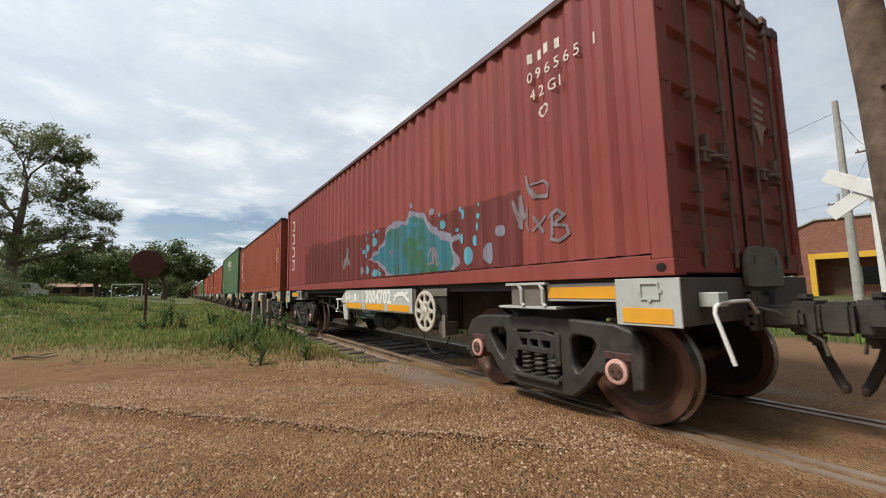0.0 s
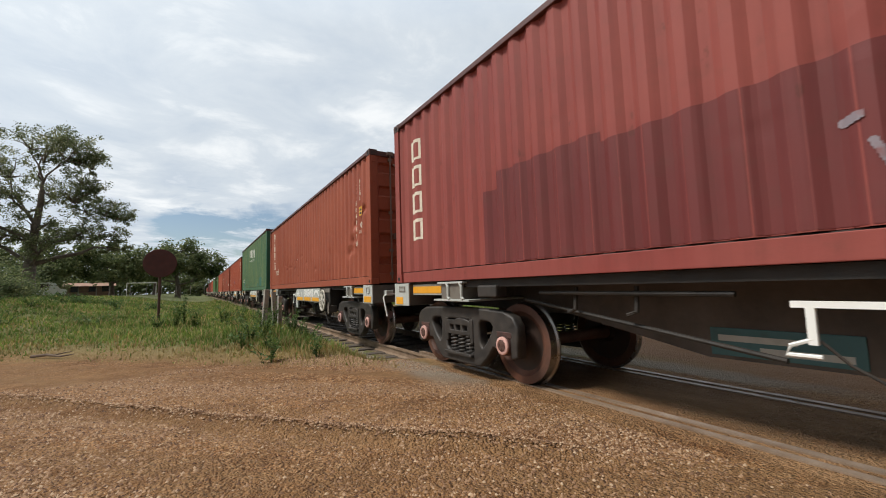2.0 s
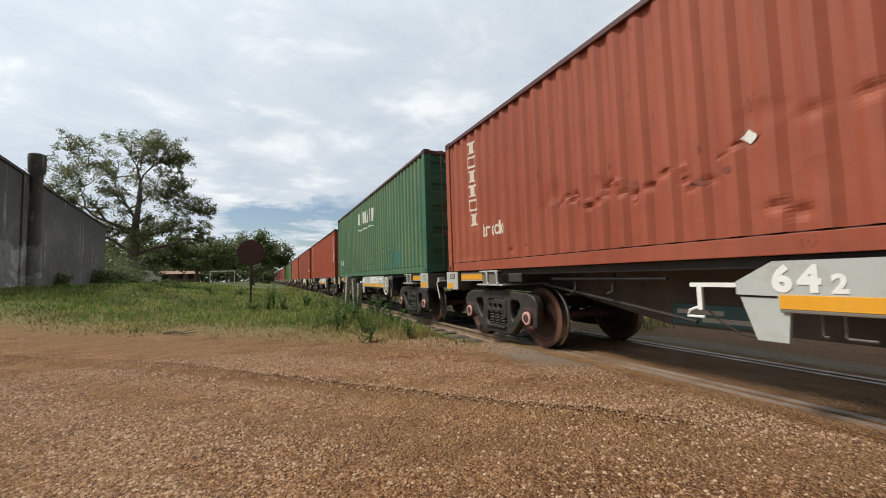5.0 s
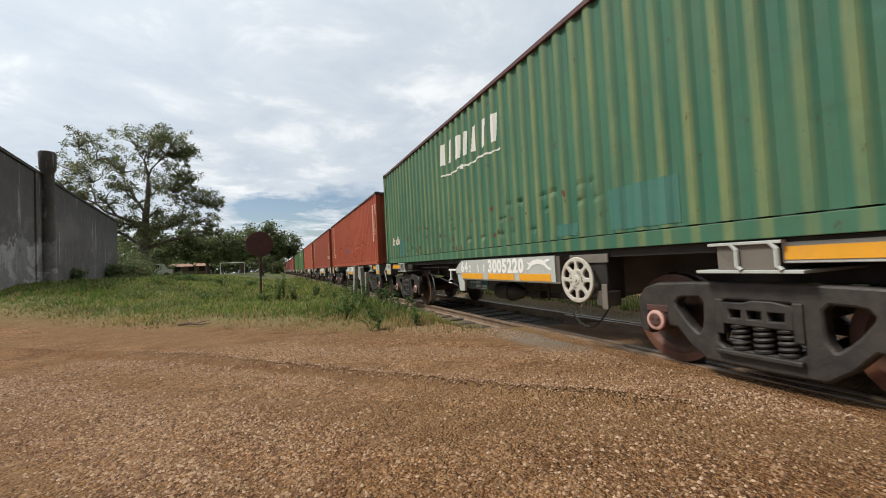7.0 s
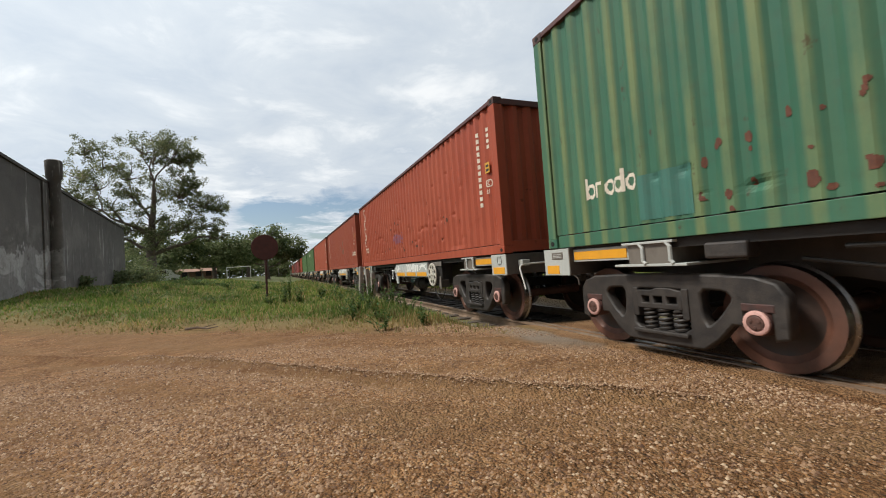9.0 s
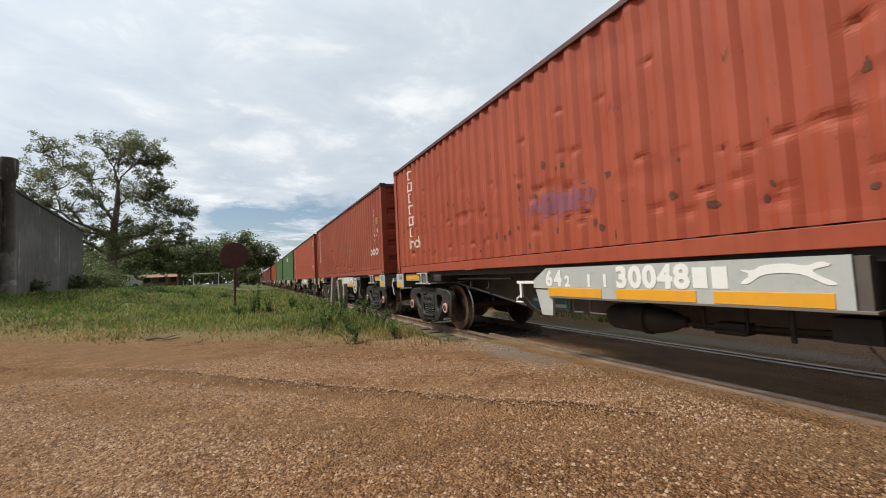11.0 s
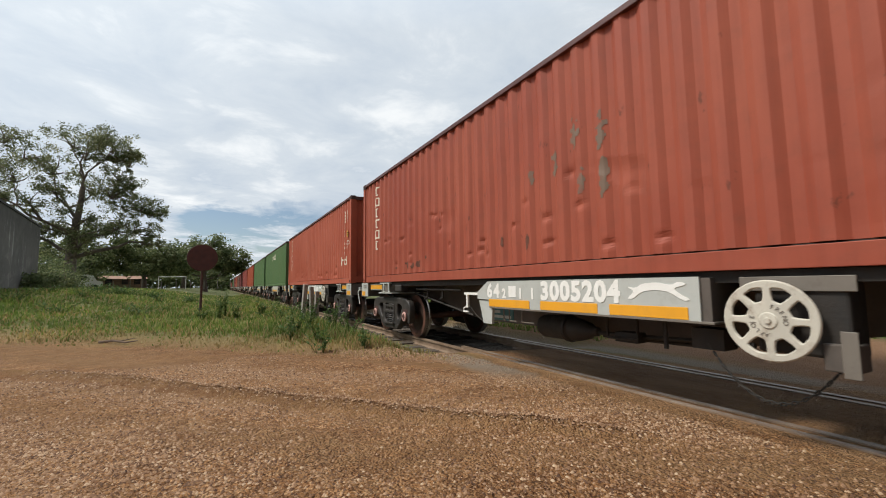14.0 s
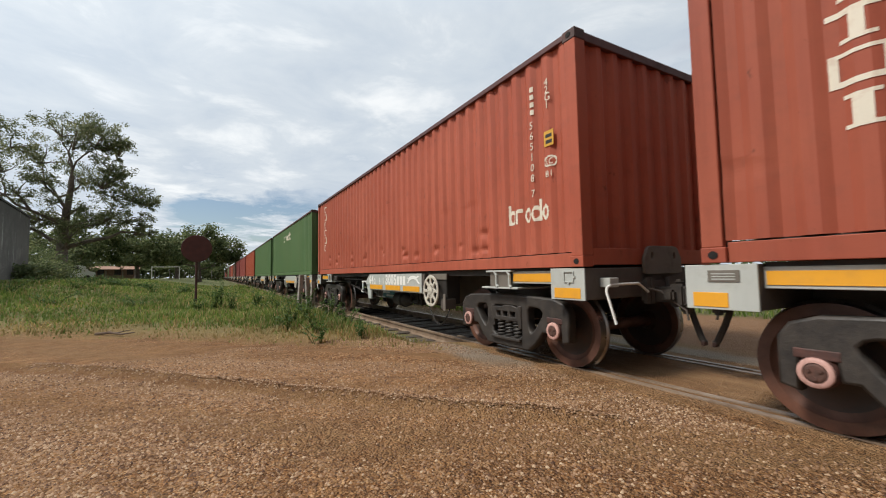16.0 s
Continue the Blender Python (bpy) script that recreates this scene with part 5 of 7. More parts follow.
def tree(name, label, x, y, height, clumps, leaf, count, mat, seed, trunk_r, fork=0.3, cloud=1.0, bent=0.0):
    """clumps: (dx, dy, z, radius) of the crown's masses; a limb goes to each."""
    rg = random.Random(seed)
    t = tagged(new(name), label, "tree")
    t.matrix_basis = pose(x, y, lift(x, y) - 0.1)
    bm = bmesh.new()
    fz = height * fork
    top = height * 0.62

    def stem(z):
        f = z / top
        return Vector((bent * f + 0.25 * math.sin(f * 5 + seed) * f, 0.2 * math.sin(f * 4 + seed * 2) * f, z))
    tube(bm, [stem(top * k / 8) for k in range(9)], [trunk_r * (1.25 if k == 0 else 1.0 - 0.085 * k) for k in range(9)], 10)
    tips, joints = [], []
    for dx, dy, z, r in sorted(clumps, key=lambda q: math.hypot(q[0], q[2] - fz)):
        end = Vector((dx, dy, z))
        z0 = min(top * 0.95, max(fz * rg.uniform(0.8, 1.15), z * rg.uniform(0.5, 0.7)))
        st0, thick = stem(z0), trunk_r * (0.5 - 0.25 * z0 / top)
        # fork from an older limb where one is nearer than the stem
        for j, jt in joints:
            if j.z < z - 0.3 and (end - j).length < 0.8 * (end - st0).length:
                st0, thick = j, jt * 0.8
        bow = (end - st0).length * 0.13
        mid = st0.lerp(end, 0.5) + Vector((rg.uniform(-1, 1), rg.uniform(-1, 1), rg.uniform(-1.1, 0.5))) * bow
        tube(bm, [st0 - Vector((0, 0, thick * 0.4)), st0.lerp(mid, 0.5) + Vector((rg.uniform(-0.5, 0.5), 0, rg.uniform(-0.5, 0.3))) * bow, mid, mid.lerp(end, 0.5) + Vector((rg.uniform(-0.6, 0.6), 0, rg.uniform(-0.2, 0.6))) * bow, end], [thick, thick * 0.85, thick * 0.68, thick * 0.48, thick * 0.22], 7)
        joints += [(mid, thick * 0.75), (st0.lerp(mid, 0.6), thick * 0.85)]
        tips.append((*mid.lerp(end, 0.55), r * 0.75))
        for q in range(6):
            a, e = rg.random() * 6.28, rg.uniform(-0.4, 1.0)
            tip = (dx + r * 0.9 * math.cos(a) * math.cos(e), dy + r * 0.9 * math.sin(a) * math.cos(e), z + r * 0.75 * math.sin(e))
            st = (mid[0] * 0.3 + dx * 0.7, mid[1] * 0.3 + dy * 0.7, mid[2] * 0.3 + z * 0.7)
            tube(bm, [st, tuple((a1 + b1) / 2 + rg.uniform(-0.15, 0.15) * r for a1, b1 in zip(st, tip)), tip], [trunk_r * 0.14, trunk_r * 0.09, trunk_r * 0.03], 5)
            tips.append((*tip, r))
    part("trunk", bm, M_BARK, t, "grey-brown forked trunk", True)
    V, F = [], []
    per = count // len(tips)
    for tx, ty, tz, r in tips:
        subs = [(tx + rg.gauss(0, 0.3) * r, ty + rg.gauss(0, 0.26) * r, tz + rg.gauss(0, 0.26) * r) for _ in range(5)]
        for q in range(per):
            sx, sy, sz = subs[q % 5]
            px, py, pz = sx + rg.gauss(0, 0.14 * cloud) * r, sy + rg.gauss(0, 0.14 * cloud) * r, sz + rg.gauss(0, 0.13 * cloud) * r
            L = leaf * rg.uniform(0.6, 1.4)
            th, el = rg.random() * 6.28, rg.uniform(-1.2, 0.5)
            d = Vector((math.cos(th) * math.cos(el), math.sin(th) * math.cos(el), math.sin(el)))
            s = d.orthogonal().normalized()
            s.rotate(Matrix.Rotation(rg.random() * 6.28, 3, d))
            p = Vector((px, py, pz))
            b = len(V)
            V += [p, p + d * L * 0.5 + s * L * 0.27, p + d * L, p + d * L * 0.5 - s * L * 0.27]
            F.append((b, b + 1, b + 2, b + 3))
    me = bpy.data.meshes.new("crown")
    me.from_pydata([tuple(v) for v in V], [], F)
    me.materials.append(mat)
    o = new("crown", me)
    o.parent = t
    return t


# big airy gum tree behind the end of the warehouse
tree("gum_tree", "tall spreading gum tree with airy grey-green crown", -18.8, 57.0, 18.5,
     [(-9.9, 0, 10.3, 1.68), (-11.4, 0, 11.0, 1.34), (-8.2, 1, 11.4, 1.9), (-6.6, -1, 9.7, 1.46), (-6.3, 0, 13.0, 2.13), (-4.3, 1, 14.6, 2.02), (-5.6, -1, 15.6, 1.57), (-4.6, 0, 11.7, 1.9), (-3.6, -1, 9.4, 2.02), (-2.2, 1, 13.4, 2.13), (-0.6, 0, 16.4, 2.02), (1.4, 0, 17.5, 2.02), (3.1, 1, 16.8, 1.79), (0.9, -1, 15.0, 2.02), (3.0, -1, 14.9, 1.79), (4.1, 0, 15.3, 1.57), (4.9, 0, 14.7, 1.12), (4.0, 0, 12.8, 1.68), (1.6, 1, 11.2, 2.13), (3.3, -1, 10.5, 1.68), (4.7, 0, 9.4, 1.9), (6.2, 0, 9.2, 1.68), (7.2, 0, 8.8, 1.23), (4.5, -1, 7.0, 1.79), (6.1, 0, 6.6, 1.57), (2.9, 1, 6.9, 1.79), (0.6, -1, 7.2, 1.9), (-2.0, 0, 6.7, 1.68), (-3.6, 1, 6.2, 1.46), (1.0, -1, 4.9, 1.46), (7.1, 0, 5.4, 0.9), (-1.8, 0, 10.9, 1.46), (4.2, 0, 11.2, 1.12)],
     0.19, 52000, M_GUM, 3, 0.6, 0.2, 0.78, 0.5)
tree("shade_tree", "broad leafy tree beside the railway line", -7.0, 84.0, 10.0,
     [(-4.5, 0, 5.4, 2.2), (-2.6, 0, 7.0, 2.3), (0, 0, 8.4, 2.3), (2.5, 0, 7.6, 2.3), (4.6, 0, 5.8, 2.1), (1.0, -1, 5.4, 2.2), (-1.8, -1, 5.2, 2.2), (5.9, 0, 4.4, 1.5), (-3.7, -1, 3.9, 1.7), (3.3, -1, 4.1, 1.7)],
     0.42, 13000, M_LEAF, 8, 0.42, 0.26, 1.2)
tree("shade_tree", "dark dense tree at the back of the field", -14.5, 74.0, 8.0,
     [(-4.0, 0, 4.0, 2.3), (-1.0, 0, 5.4, 2.5), (1.8, 0, 5.2, 2.4), (4.0, 0, 3.8, 2.1), (0.3, -1, 3.4, 2.2)], 0.38, 9500, M_LEAF, 9, 0.35, 0.25, 1.2)
tree("shade_tree", "dark dense tree at the back of the field", -11.2, 96.0, 8.0,
     [(-3.2, 0, 4.6, 2.0), (-0.6, 0, 6.0, 2.3), (2.2, 0, 5.2, 2.2), (0.4, -1, 4.2, 2.0)], 0.4, 8500, M_LEAF, 19, 0.35, 0.25, 1.2)
tree("shade_tree", "dark dense tree behind the gum tree", -20.5, 72.0, 9.0,
     [(-3.0, 0, 4.6, 2.3), (-0.4, 0, 6.6, 2.6), (2.6, 0, 5.4, 2.3), (0.4, -1, 3.6, 2.3), (-2.2, 0, 2.6, 2.2)], 0.4, 9500, M_LEAF, 10, 0.35, 0.25, 1.2)
for k, (tx, ty, hh) in enumerate(((-26, 95, 7), (-33, 88, 8), (-19, 105, 7), (-8, 125, 9), (-14, 135, 9), (-3.5, 150, 9), (-24, 130, 9), (7, 140, 9), (14, 120, 8), (24, 100, 9))):
    tree("background_tree", "dark green tree in the far distance", tx, ty, hh,
         [(-0.28 * hh, 0, 0.55 * hh, 0.3 * hh), (0, 0, 0.78 * hh, 0.3 * hh), (0.3 * hh, 0, 0.58 * hh, 0.3 * hh), (0.05 * hh, -1, 0.42 * hh, 0.28 * hh)], 0.45, 2600, M_LEAF, 30 + k, 0.32, 0.25, 1.3)


def far_woods(x0, y0, x1, y1, hh, n, seed, label):
    """A distant belt of trees: one ragged mass of leaf clumps down to the ground."""
    rg = random.Random(seed)
    V, F = [], []
    for k in range(n):
        f = rg.random()
        x, y = x0 + (x1 - x0) * f + rg.gauss(0, 1.5), y0 + (y1 - y0) * f + rg.gauss(0, 1.5)
        top = hh * (0.62 + 0.5 * noise.noise(Vector((x * 0.13, y * 0.13, seed))) + 0.25 * noise.noise(Vector((x * 0.5, y * 0.5, seed))))
        p = Vector((x, y, lift(x, y) + max(0.1, top * (1 - rg.random() ** 1.7))))
        d = Vector((rg.gauss(0, 1), rg.gauss(0, 1), rg.gauss(0, 1))).normalized() * rg.uniform(0.4, 1.0)
        s = d.orthogonal() * 0.4
        b = len(V)
        V += [tuple(p), tuple(p + d * 0.5 + s), tuple(p + d), tuple(p + d * 0.5 - s)]
        F.append((b, b + 1, b + 2, b + 3))
    stuff("far_woods", V, F, [M_LEAF], label, "woods")


far_woods(-75, 120, -2.5, 150, 6.5, 11000, 2, "distant belt of dark green trees behind the field")
far_woods(4, 170, 90, 60, 8.0, 9000, 3, "distant belt of dark green trees across the line")
far_woods(90, 60, 110, -60, 8.0, 7000, 6, "distant belt of dark green trees behind the houses")


def bush(x, y, w, h, n, seed, label="dark green bush growing against the wall"):
    rg = random.Random(seed)
    t = tagged(new("bush"), label, "bush")
    t.matrix_basis = pose(x, y, lift(x, y))
    bm = bmesh.new()
    for k in range(7):
        a = rg.random() * 6.28
        tube(bm, [(0.1 * math.cos(a), 0.1 * math.sin(a), -0.05), (0.35 * w * math.cos(a), 0.35 * w * math.sin(a), h * 0.75)], [0.03, 0.01], 5)
    part("stem", bm, M_BARK, t)
    V, F = [], []
    lumps = [(rg.uniform(-0.4, 0.4) * w, rg.uniform(-0.35, 0.35) * w, rg.uniform(0.2, 0.8) * h) for _ in range(12)]
    for k in range(n):
        cx, cy, cz = lumps[k % 12]
        p = Vector((cx + rg.gauss(0, 0.13) * w, cy + rg.gauss(0, 0.13) * w, max(0.02, cz + rg.gauss(0, 0.13) * h)))
        d = Vector((rg.gauss(0, 1), rg.gauss(0, 1), rg.gauss(0, 1))).normalized() * rg.uniform(0.1, 0.24)
        s = d.orthogonal() * 0.35
        b = len(V)
        V += [p, p + d * 0.5 + s, p + d, p + d * 0.5 - s]
        F.append((b, b + 1, b + 2, b + 3))
    me = bpy.data.meshes.new("leaves")
    me.from_pydata([tuple(v) for v in V], [], F)
    me.materials.append(M_LEAF)
    o = new("leaves", me)
    o.parent = t
    tagged(o, kind="stuff")


bush(-16.9, 47.6, 2.6, 2.1, 1500, 1)
bush(-16.6, 40.5, 1.3, 1.3, 700, 2)
bush(-15.7, 30.5, 0.9, 0.8, 400, 3)
bush(-18.6, 50.6, 3.2, 3.0, 1800, 4, "dark green bush at the warehouse corner")
bush(-21.0, 62.0, 5.0, 5.0, 2600, 5, "dense dark shrubs behind the warehouse")


# ---- the warehouse wall, with a round pier ----
def wall_material():
    k = Nodes("stained_render", 0.9)
    y, z = k.axis(1), k.axis(2)
    col = k.mix(k.ramp(k.noise(0.5, 6, 0.65), (0.35, 0), (0.65, 1)), (0.115, 0.106, 0.093), (0.215, 0.20, 0.177))
    runs = k.ramp(k.noise(1.0, 6, 0.65, k.scaled(1, 1.6, 0.3)), (0.42, 0), (0.68, 1))
    col = k.mix(k.math("MULTIPLY", runs, 0.5), col, (0.085, 0.078, 0.068))
    top = k.ramp(k.math("ADD", k.math("MULTIPLY", z, 0.13), k.math("MULTIPLY", k.noise(1.6, 6, 0.6), 0.22)), (0.64, 0), (0.86, 1))
    col = k.mix(k.math("MULTIPLY", top, 0.8), col, (0.06, 0.054, 0.048))
    # whitewash left on the lower part
    a = k.math("ADD", k.math("MULTIPLY", z, 0.33), k.math("MULTIPLY", k.math("SUBTRACT", k.noise(0.9, 6, 0.62), 0.5), 1.4))
    b = k.math("ADD", y, k.math("MULTIPLY", k.noise(0.8, 4), 4))
    low = k.math("MULTIPLY", k.ramp(a, (0.95, 1), (1.1, 0)), k.ramp(k.math("MULTIPLY", b, 0.02), (0.56, 1), (0.585, 0)))
    col = k.mix(k.math("MULTIPLY", low, k.ramp(k.noise(2.5, 6, 0.7), (0.3, 0.35), (0.6, 1))), col, (0.44, 0.43, 0.40))
    chip = k.ramp(k.noise(1.2, 6, 0.7, k.scaled(1, 1, 0.4)), (0.66, 0), (0.69, 1))
    col = k.mix(k.math("MULTIPLY", chip, 0.6), col, (0.34, 0.325, 0.295))
    # patched and damp areas with hard edges, and a few pale runs where water escapes
    blk = k.ramp(k.noise(0.42, 3, 0.7, k.scaled(1, 1, 1.6), 0.8), (0.47, 0), (0.5, 0.5))
    col = k.mix(blk, col, (0.10, 0.092, 0.082))
    seep = k.ramp(k.noise(0.7, 5, 0.7, k.scaled(1, 2.6, 0.3)), (0.6, 0), (0.65, 0.6))
    col = k.mix(seep, col, (0.42, 0.41, 0.375))
    col = k.mix(k.ramp(k.noise(7, 6, 0.7), (0.5, 0), (0.75, 0.45)), col, (0.07, 0.065, 0.055))
    k.bump(k.noise(5, 6, 0.65), 0.4, 0.03)
    return k.done(col)


M_WALL = wall_material()
WX0, WY0, WX1, WY1 = -14.1, 19.3, -18.02, 46.0
WALL_H = 6.4


def wall_x(y):
    return WX0 + (WX1 - WX0) * (y - WY0) / (WY1 - WY0)


bm = bmesh.new()
prism(bm, [(WX0, WY0), (WX1, WY1), (WX1 - 14, WY1 - 2.0), (WX0 - 14, WY0 + 2.0)], -0.4, WALL_H, "xy")
bmesh.ops.bevel(bm, geom=bm.edges[:], offset=0.04, segments=2, affect="EDGES")
wh = tagged(new("warehouse", mesh_of("warehouse", bm, M_WALL)), "long windowless warehouse of stained grey render", "warehouse")
M_COPING = rough_metal("coping_blackened", (0.04, 0.036, 0.032), (0.09, 0.08, 0.07), 0.9)
bm = bmesh.new()
prism(bm, [(WX0 + 0.06, WY0), (WX1 + 0.06, WY1 + 0.05), (WX1 - 0.3, WY1), (WX0 - 0.3, WY0)], WALL_H - 0.01, WALL_H + 0.12, "xy")
part("coping", bm, M_COPING, wh, "blackened coping along the wall top")
bm = bmesh.new()
py = 25.6
lathe(bm, [(-0.3, 0.36), (0.6, 0.30), (6.5, 0.24), (6.6, 0.26), (6.7, 0.32), (7.4, 0.34), (7.55, 0.33), (7.6, 0.24)], "z", (wall_x(py) + 0.25, py, 0), 20)
part("round_pier", bm, M_WALL, wh, "round stained pier with a swollen cap", True)
for yy in (24.6,):
    bm = bmesh.new()
    prism(bm, [(wall_x(yy) + 0.07, yy), (wall_x(yy + 0.9) + 0.07, yy + 0.9), (wall_x(yy + 0.9) - 0.1, yy + 0.9), (wall_x(yy) - 0.1, yy)], 0, WALL_H - 0.05, "xy")
    part("pilaster", bm, M_WALL, wh)


# ---- things in the field ----
M_SIGNRED = rough_metal("sign_faded_red", (0.07, 0.026, 0.025), (0.11, 0.038, 0.034), 0.6)
sg = tagged(new("round_sign"), "faded dark red disc sign on a thin rusty post", "sign")
sg.matrix_basis = pose(-5.14, 17.6, lift(-5.14, 17.6), 0, 0, 10)
bm = bmesh.new()
lathe(bm, [(-0.02, 0.49), (-0.012, 0.505), (0.012, 0.505), (0.02, 0.49)], "y", (0, -0.05, 2.12), 36)
part("disc", bm, M_SIGNRED, sg)
part("post", tube(bmesh.new(), [(0, 0, -0.1), (0.01, 0, 2.35)], 0.045, 10), M_CAST, sg, "rusty tubular post")

M_POST = rough_metal("weathered_post", (0.20, 0.185, 0.165), (0.36, 0.33, 0.29), 0.9)
for x, y, hh, ln in ((-2.35, 12.6, 1.15, 4), (-2.0, 12.9, 1.1, -3), (-1.85, 13.1, 0.95, 1)):
    p = tagged(new("marker_post", mesh_of("marker_post", bbox(-0.06, 0.06, -0.06, 0.06, -0.1, hh, 0.012), M_POST)), "short weathered grey post beside the track", "post", "posts by the track")
    p.matrix_basis = pose(x, y, lift(x, y), 0, ln, 12)

M_STICK = rough_metal("dead_wood", (0.09, 0.06, 0.04), (0.17, 0.12, 0.085), 0.9)
st = tagged(new("fallen_branch"), "dead broken branch lying at the road edge", "branch")
st.matrix_basis = pose(-6.35, 10.65, lift(-6.35, 10.65) + 0.02, 0, 0, -40)
part("limb", tube(bmesh.new(), [(-0.42, 0, 0.02), (-0.1, 0.03, 0.05), (0.25, -0.02, 0.03), (0.5, 0.03, 0.06)], [0.03, 0.027, 0.02, 0.01], 7), M_STICK, st)
part("twig", tube(bmesh.new(), [(0.05, 0.01, 0.04), (0.22, 0.1, 0.08), (0.35, 0.14, 0.1)], [0.014, 0.01, 0.005], 6), M_STICK, st)

M_GOAL = worn_paint("goal_white", (0.62, 0.62, 0.58), 0.3)
gp = tagged(new("goal_frame"), "white tubular goal frame standing on the field", "goal")
gp.matrix_basis = pose(-10.5, 68, lift(-10.5, 68))
for a in (-1.6, 1.6):
    part("upright", tube(bmesh.new(), [(a, 0, 0), (a, 0, 1.75)], 0.05, 8), M_GOAL, gp)
part("crossbar", tube(bmesh.new(), [(-1.65, 0, 1.75), (1.65, 0, 1.75)], 0.05, 8), M_GOAL, gp)

fence_mesh = mesh_of("fence_post", bbox(-0.06, 0.06, -0.06, 0.06, -0.1, 1.25, 0.01), M_POST)
fence = tagged(new("fence"), "low post and wire fence across the field", "fence")
fence.matrix_basis = pose(-24, 74, lift(-24, 74))
for k in range(12):
    part("fence_post", fence_mesh, M_POST, fence).matrix_basis = pose(k * 1.9, k * 0.3, 0)
for z in (0.4, 0.8, 1.15):
    part("wire", tube(bmesh.new(), [(0, 0, z), (20.9, 3.3, z)], 0.012, 4), M_CAST, fence)

M_VAN = worn_paint("van_white", (0.70, 0.71, 0.70), 0.15)
M_GLASS = rough_metal("dark_glass", (0.012, 0.014, 0.016), (0.02, 0.022, 0.024), 0.12)
M_TYRE = rough_metal("tyre_rubber", (0.015, 0.015, 0.015), (0.03, 0.028, 0.026), 0.85)
van = tagged(new("parked_van"), "small white van parked beyond the field", "van")
van.matrix_basis = pose(-20.0, 66.0, lift(-20, 66), 0, 0, 25)
bm = bmesh.new()
prism(bm, smooth_loop([(-2.1, 0.4), (2.1, 0.4), (2.15, 1.0), (1.5, 1.15), (1.05, 1.9), (-2.05, 1.95), (-2.15, 1.0)], 2, 0.1), -0.85, 0.85, "xz")
part("body", bm, M_VAN, van)
for a, b in ((-1.7, -0.7), (-0.5, 0.5)):
    part("window", bbox(a, b, -0.87, -0.84, 1.25, 1.75, 0.01), M_GLASS, van)
for a in (-1.35, 1.35):
    wlm = part("wheel", lathe(bmesh.new(), [(-0.9, 0.2), (-0.88, 0.33), (-0.72, 0.33), (-0.7, 0.2)], "y", (a, 0, 0.33), 20), M_TYRE, van)

M_BRICK0 = rough_metal("far_terracotta", (0.17, 0.10, 0.07), (0.25, 0.15, 0.11), 0.9, 0, 2)
M_ROOF0 = rough_metal("far_roof", (0.26, 0.14, 0.095), (0.34, 0.21, 0.15), 0.85, 0, 2)
for hx, hy, hw, hh, rot in ((-21.5, 100, 7, 2.0, 10), (-31, 104, 10, 2.3, -8)):
    hs = tagged(new("far_house"), "low terracotta-walled house in the far distance", "house")
    hs.matrix_basis = pose(hx, hy, lift(hx, hy), 0, 0, rot)
    part("wall", bbox(-hw / 2, hw / 2, -2.5, 2.5, -0.2, hh, 0.02), M_BRICK0, hs)
    bm = bmesh.new()
    prism(bm, [(-3.0, hh - 0.05), (3.0, hh - 0.05), (0, hh + 0.6)], -hw / 2 - 0.3, hw / 2 + 0.3)
    part("roof", bm, M_ROOF0, hs)
    for q in (-0.3, 0.05, 0.32):
        part("window", bbox(hw * q - 0.5, hw * q + 0.5, -2.54, -2.48, 0.9, 1.9, 0.01), M_GLASS, hs)


# ---- the far side of the crossing ----
M_SIGNW = worn_paint("crossing_white", (0.74, 0.74, 0.71), 0.25, (0.35, 0.3, 0.26))
cb = tagged(new("crossing_sign"), "white crossed-board level crossing sign on a white post", "railway sign")
cb.matrix_basis = pose(9.75, 2.35, lift(9.75, 2.35), 0, 0, 80)
part("post", tube(bmesh.new(), [(0, 0, -0.1), (0, 0, 3.6)], 0.085, 12), M_SIGNW, cb)
for a in (33, -33):
    part("board", bbox(-0.95, 0.95, -0.02, 0.02, -0.17, 0.17, 0.008), M_SIGNW, cb).matrix_basis = pose(0, 0.11 if a > 0 else 0.16, 3.32, 0, a, 0)

M_WOOD = rough_metal("pole_timber", (0.075, 0.045, 0.03), (0.20, 0.145, 0.10), 0.9, 0, 4)
M_CONC = rough_metal("pole_concrete", (0.30, 0.29, 0.27), (0.42, 0.40, 0.37), 0.9, 0, 4)
up = tagged(new("utility_pole"), "stout weathered brown timber pole close to the line", "pole")
up.matrix_basis = pose(3.45, 1.0, lift(3.45, 1.0))
part("shaft", tube(bmesh.new(), [(0, 0, -0.2), (0.0, 0.12, 3.6), (0.0, 0.32, 7.5)], [0.23, 0.21, 0.18], 16), M_WOOD, up, smooth=True)
part("bolt", tube(bmesh.new(), [(-0.24, 0.06, 3.55), (-0.12, 0.04, 3.55)], 0.02, 6), M_CAST, up)
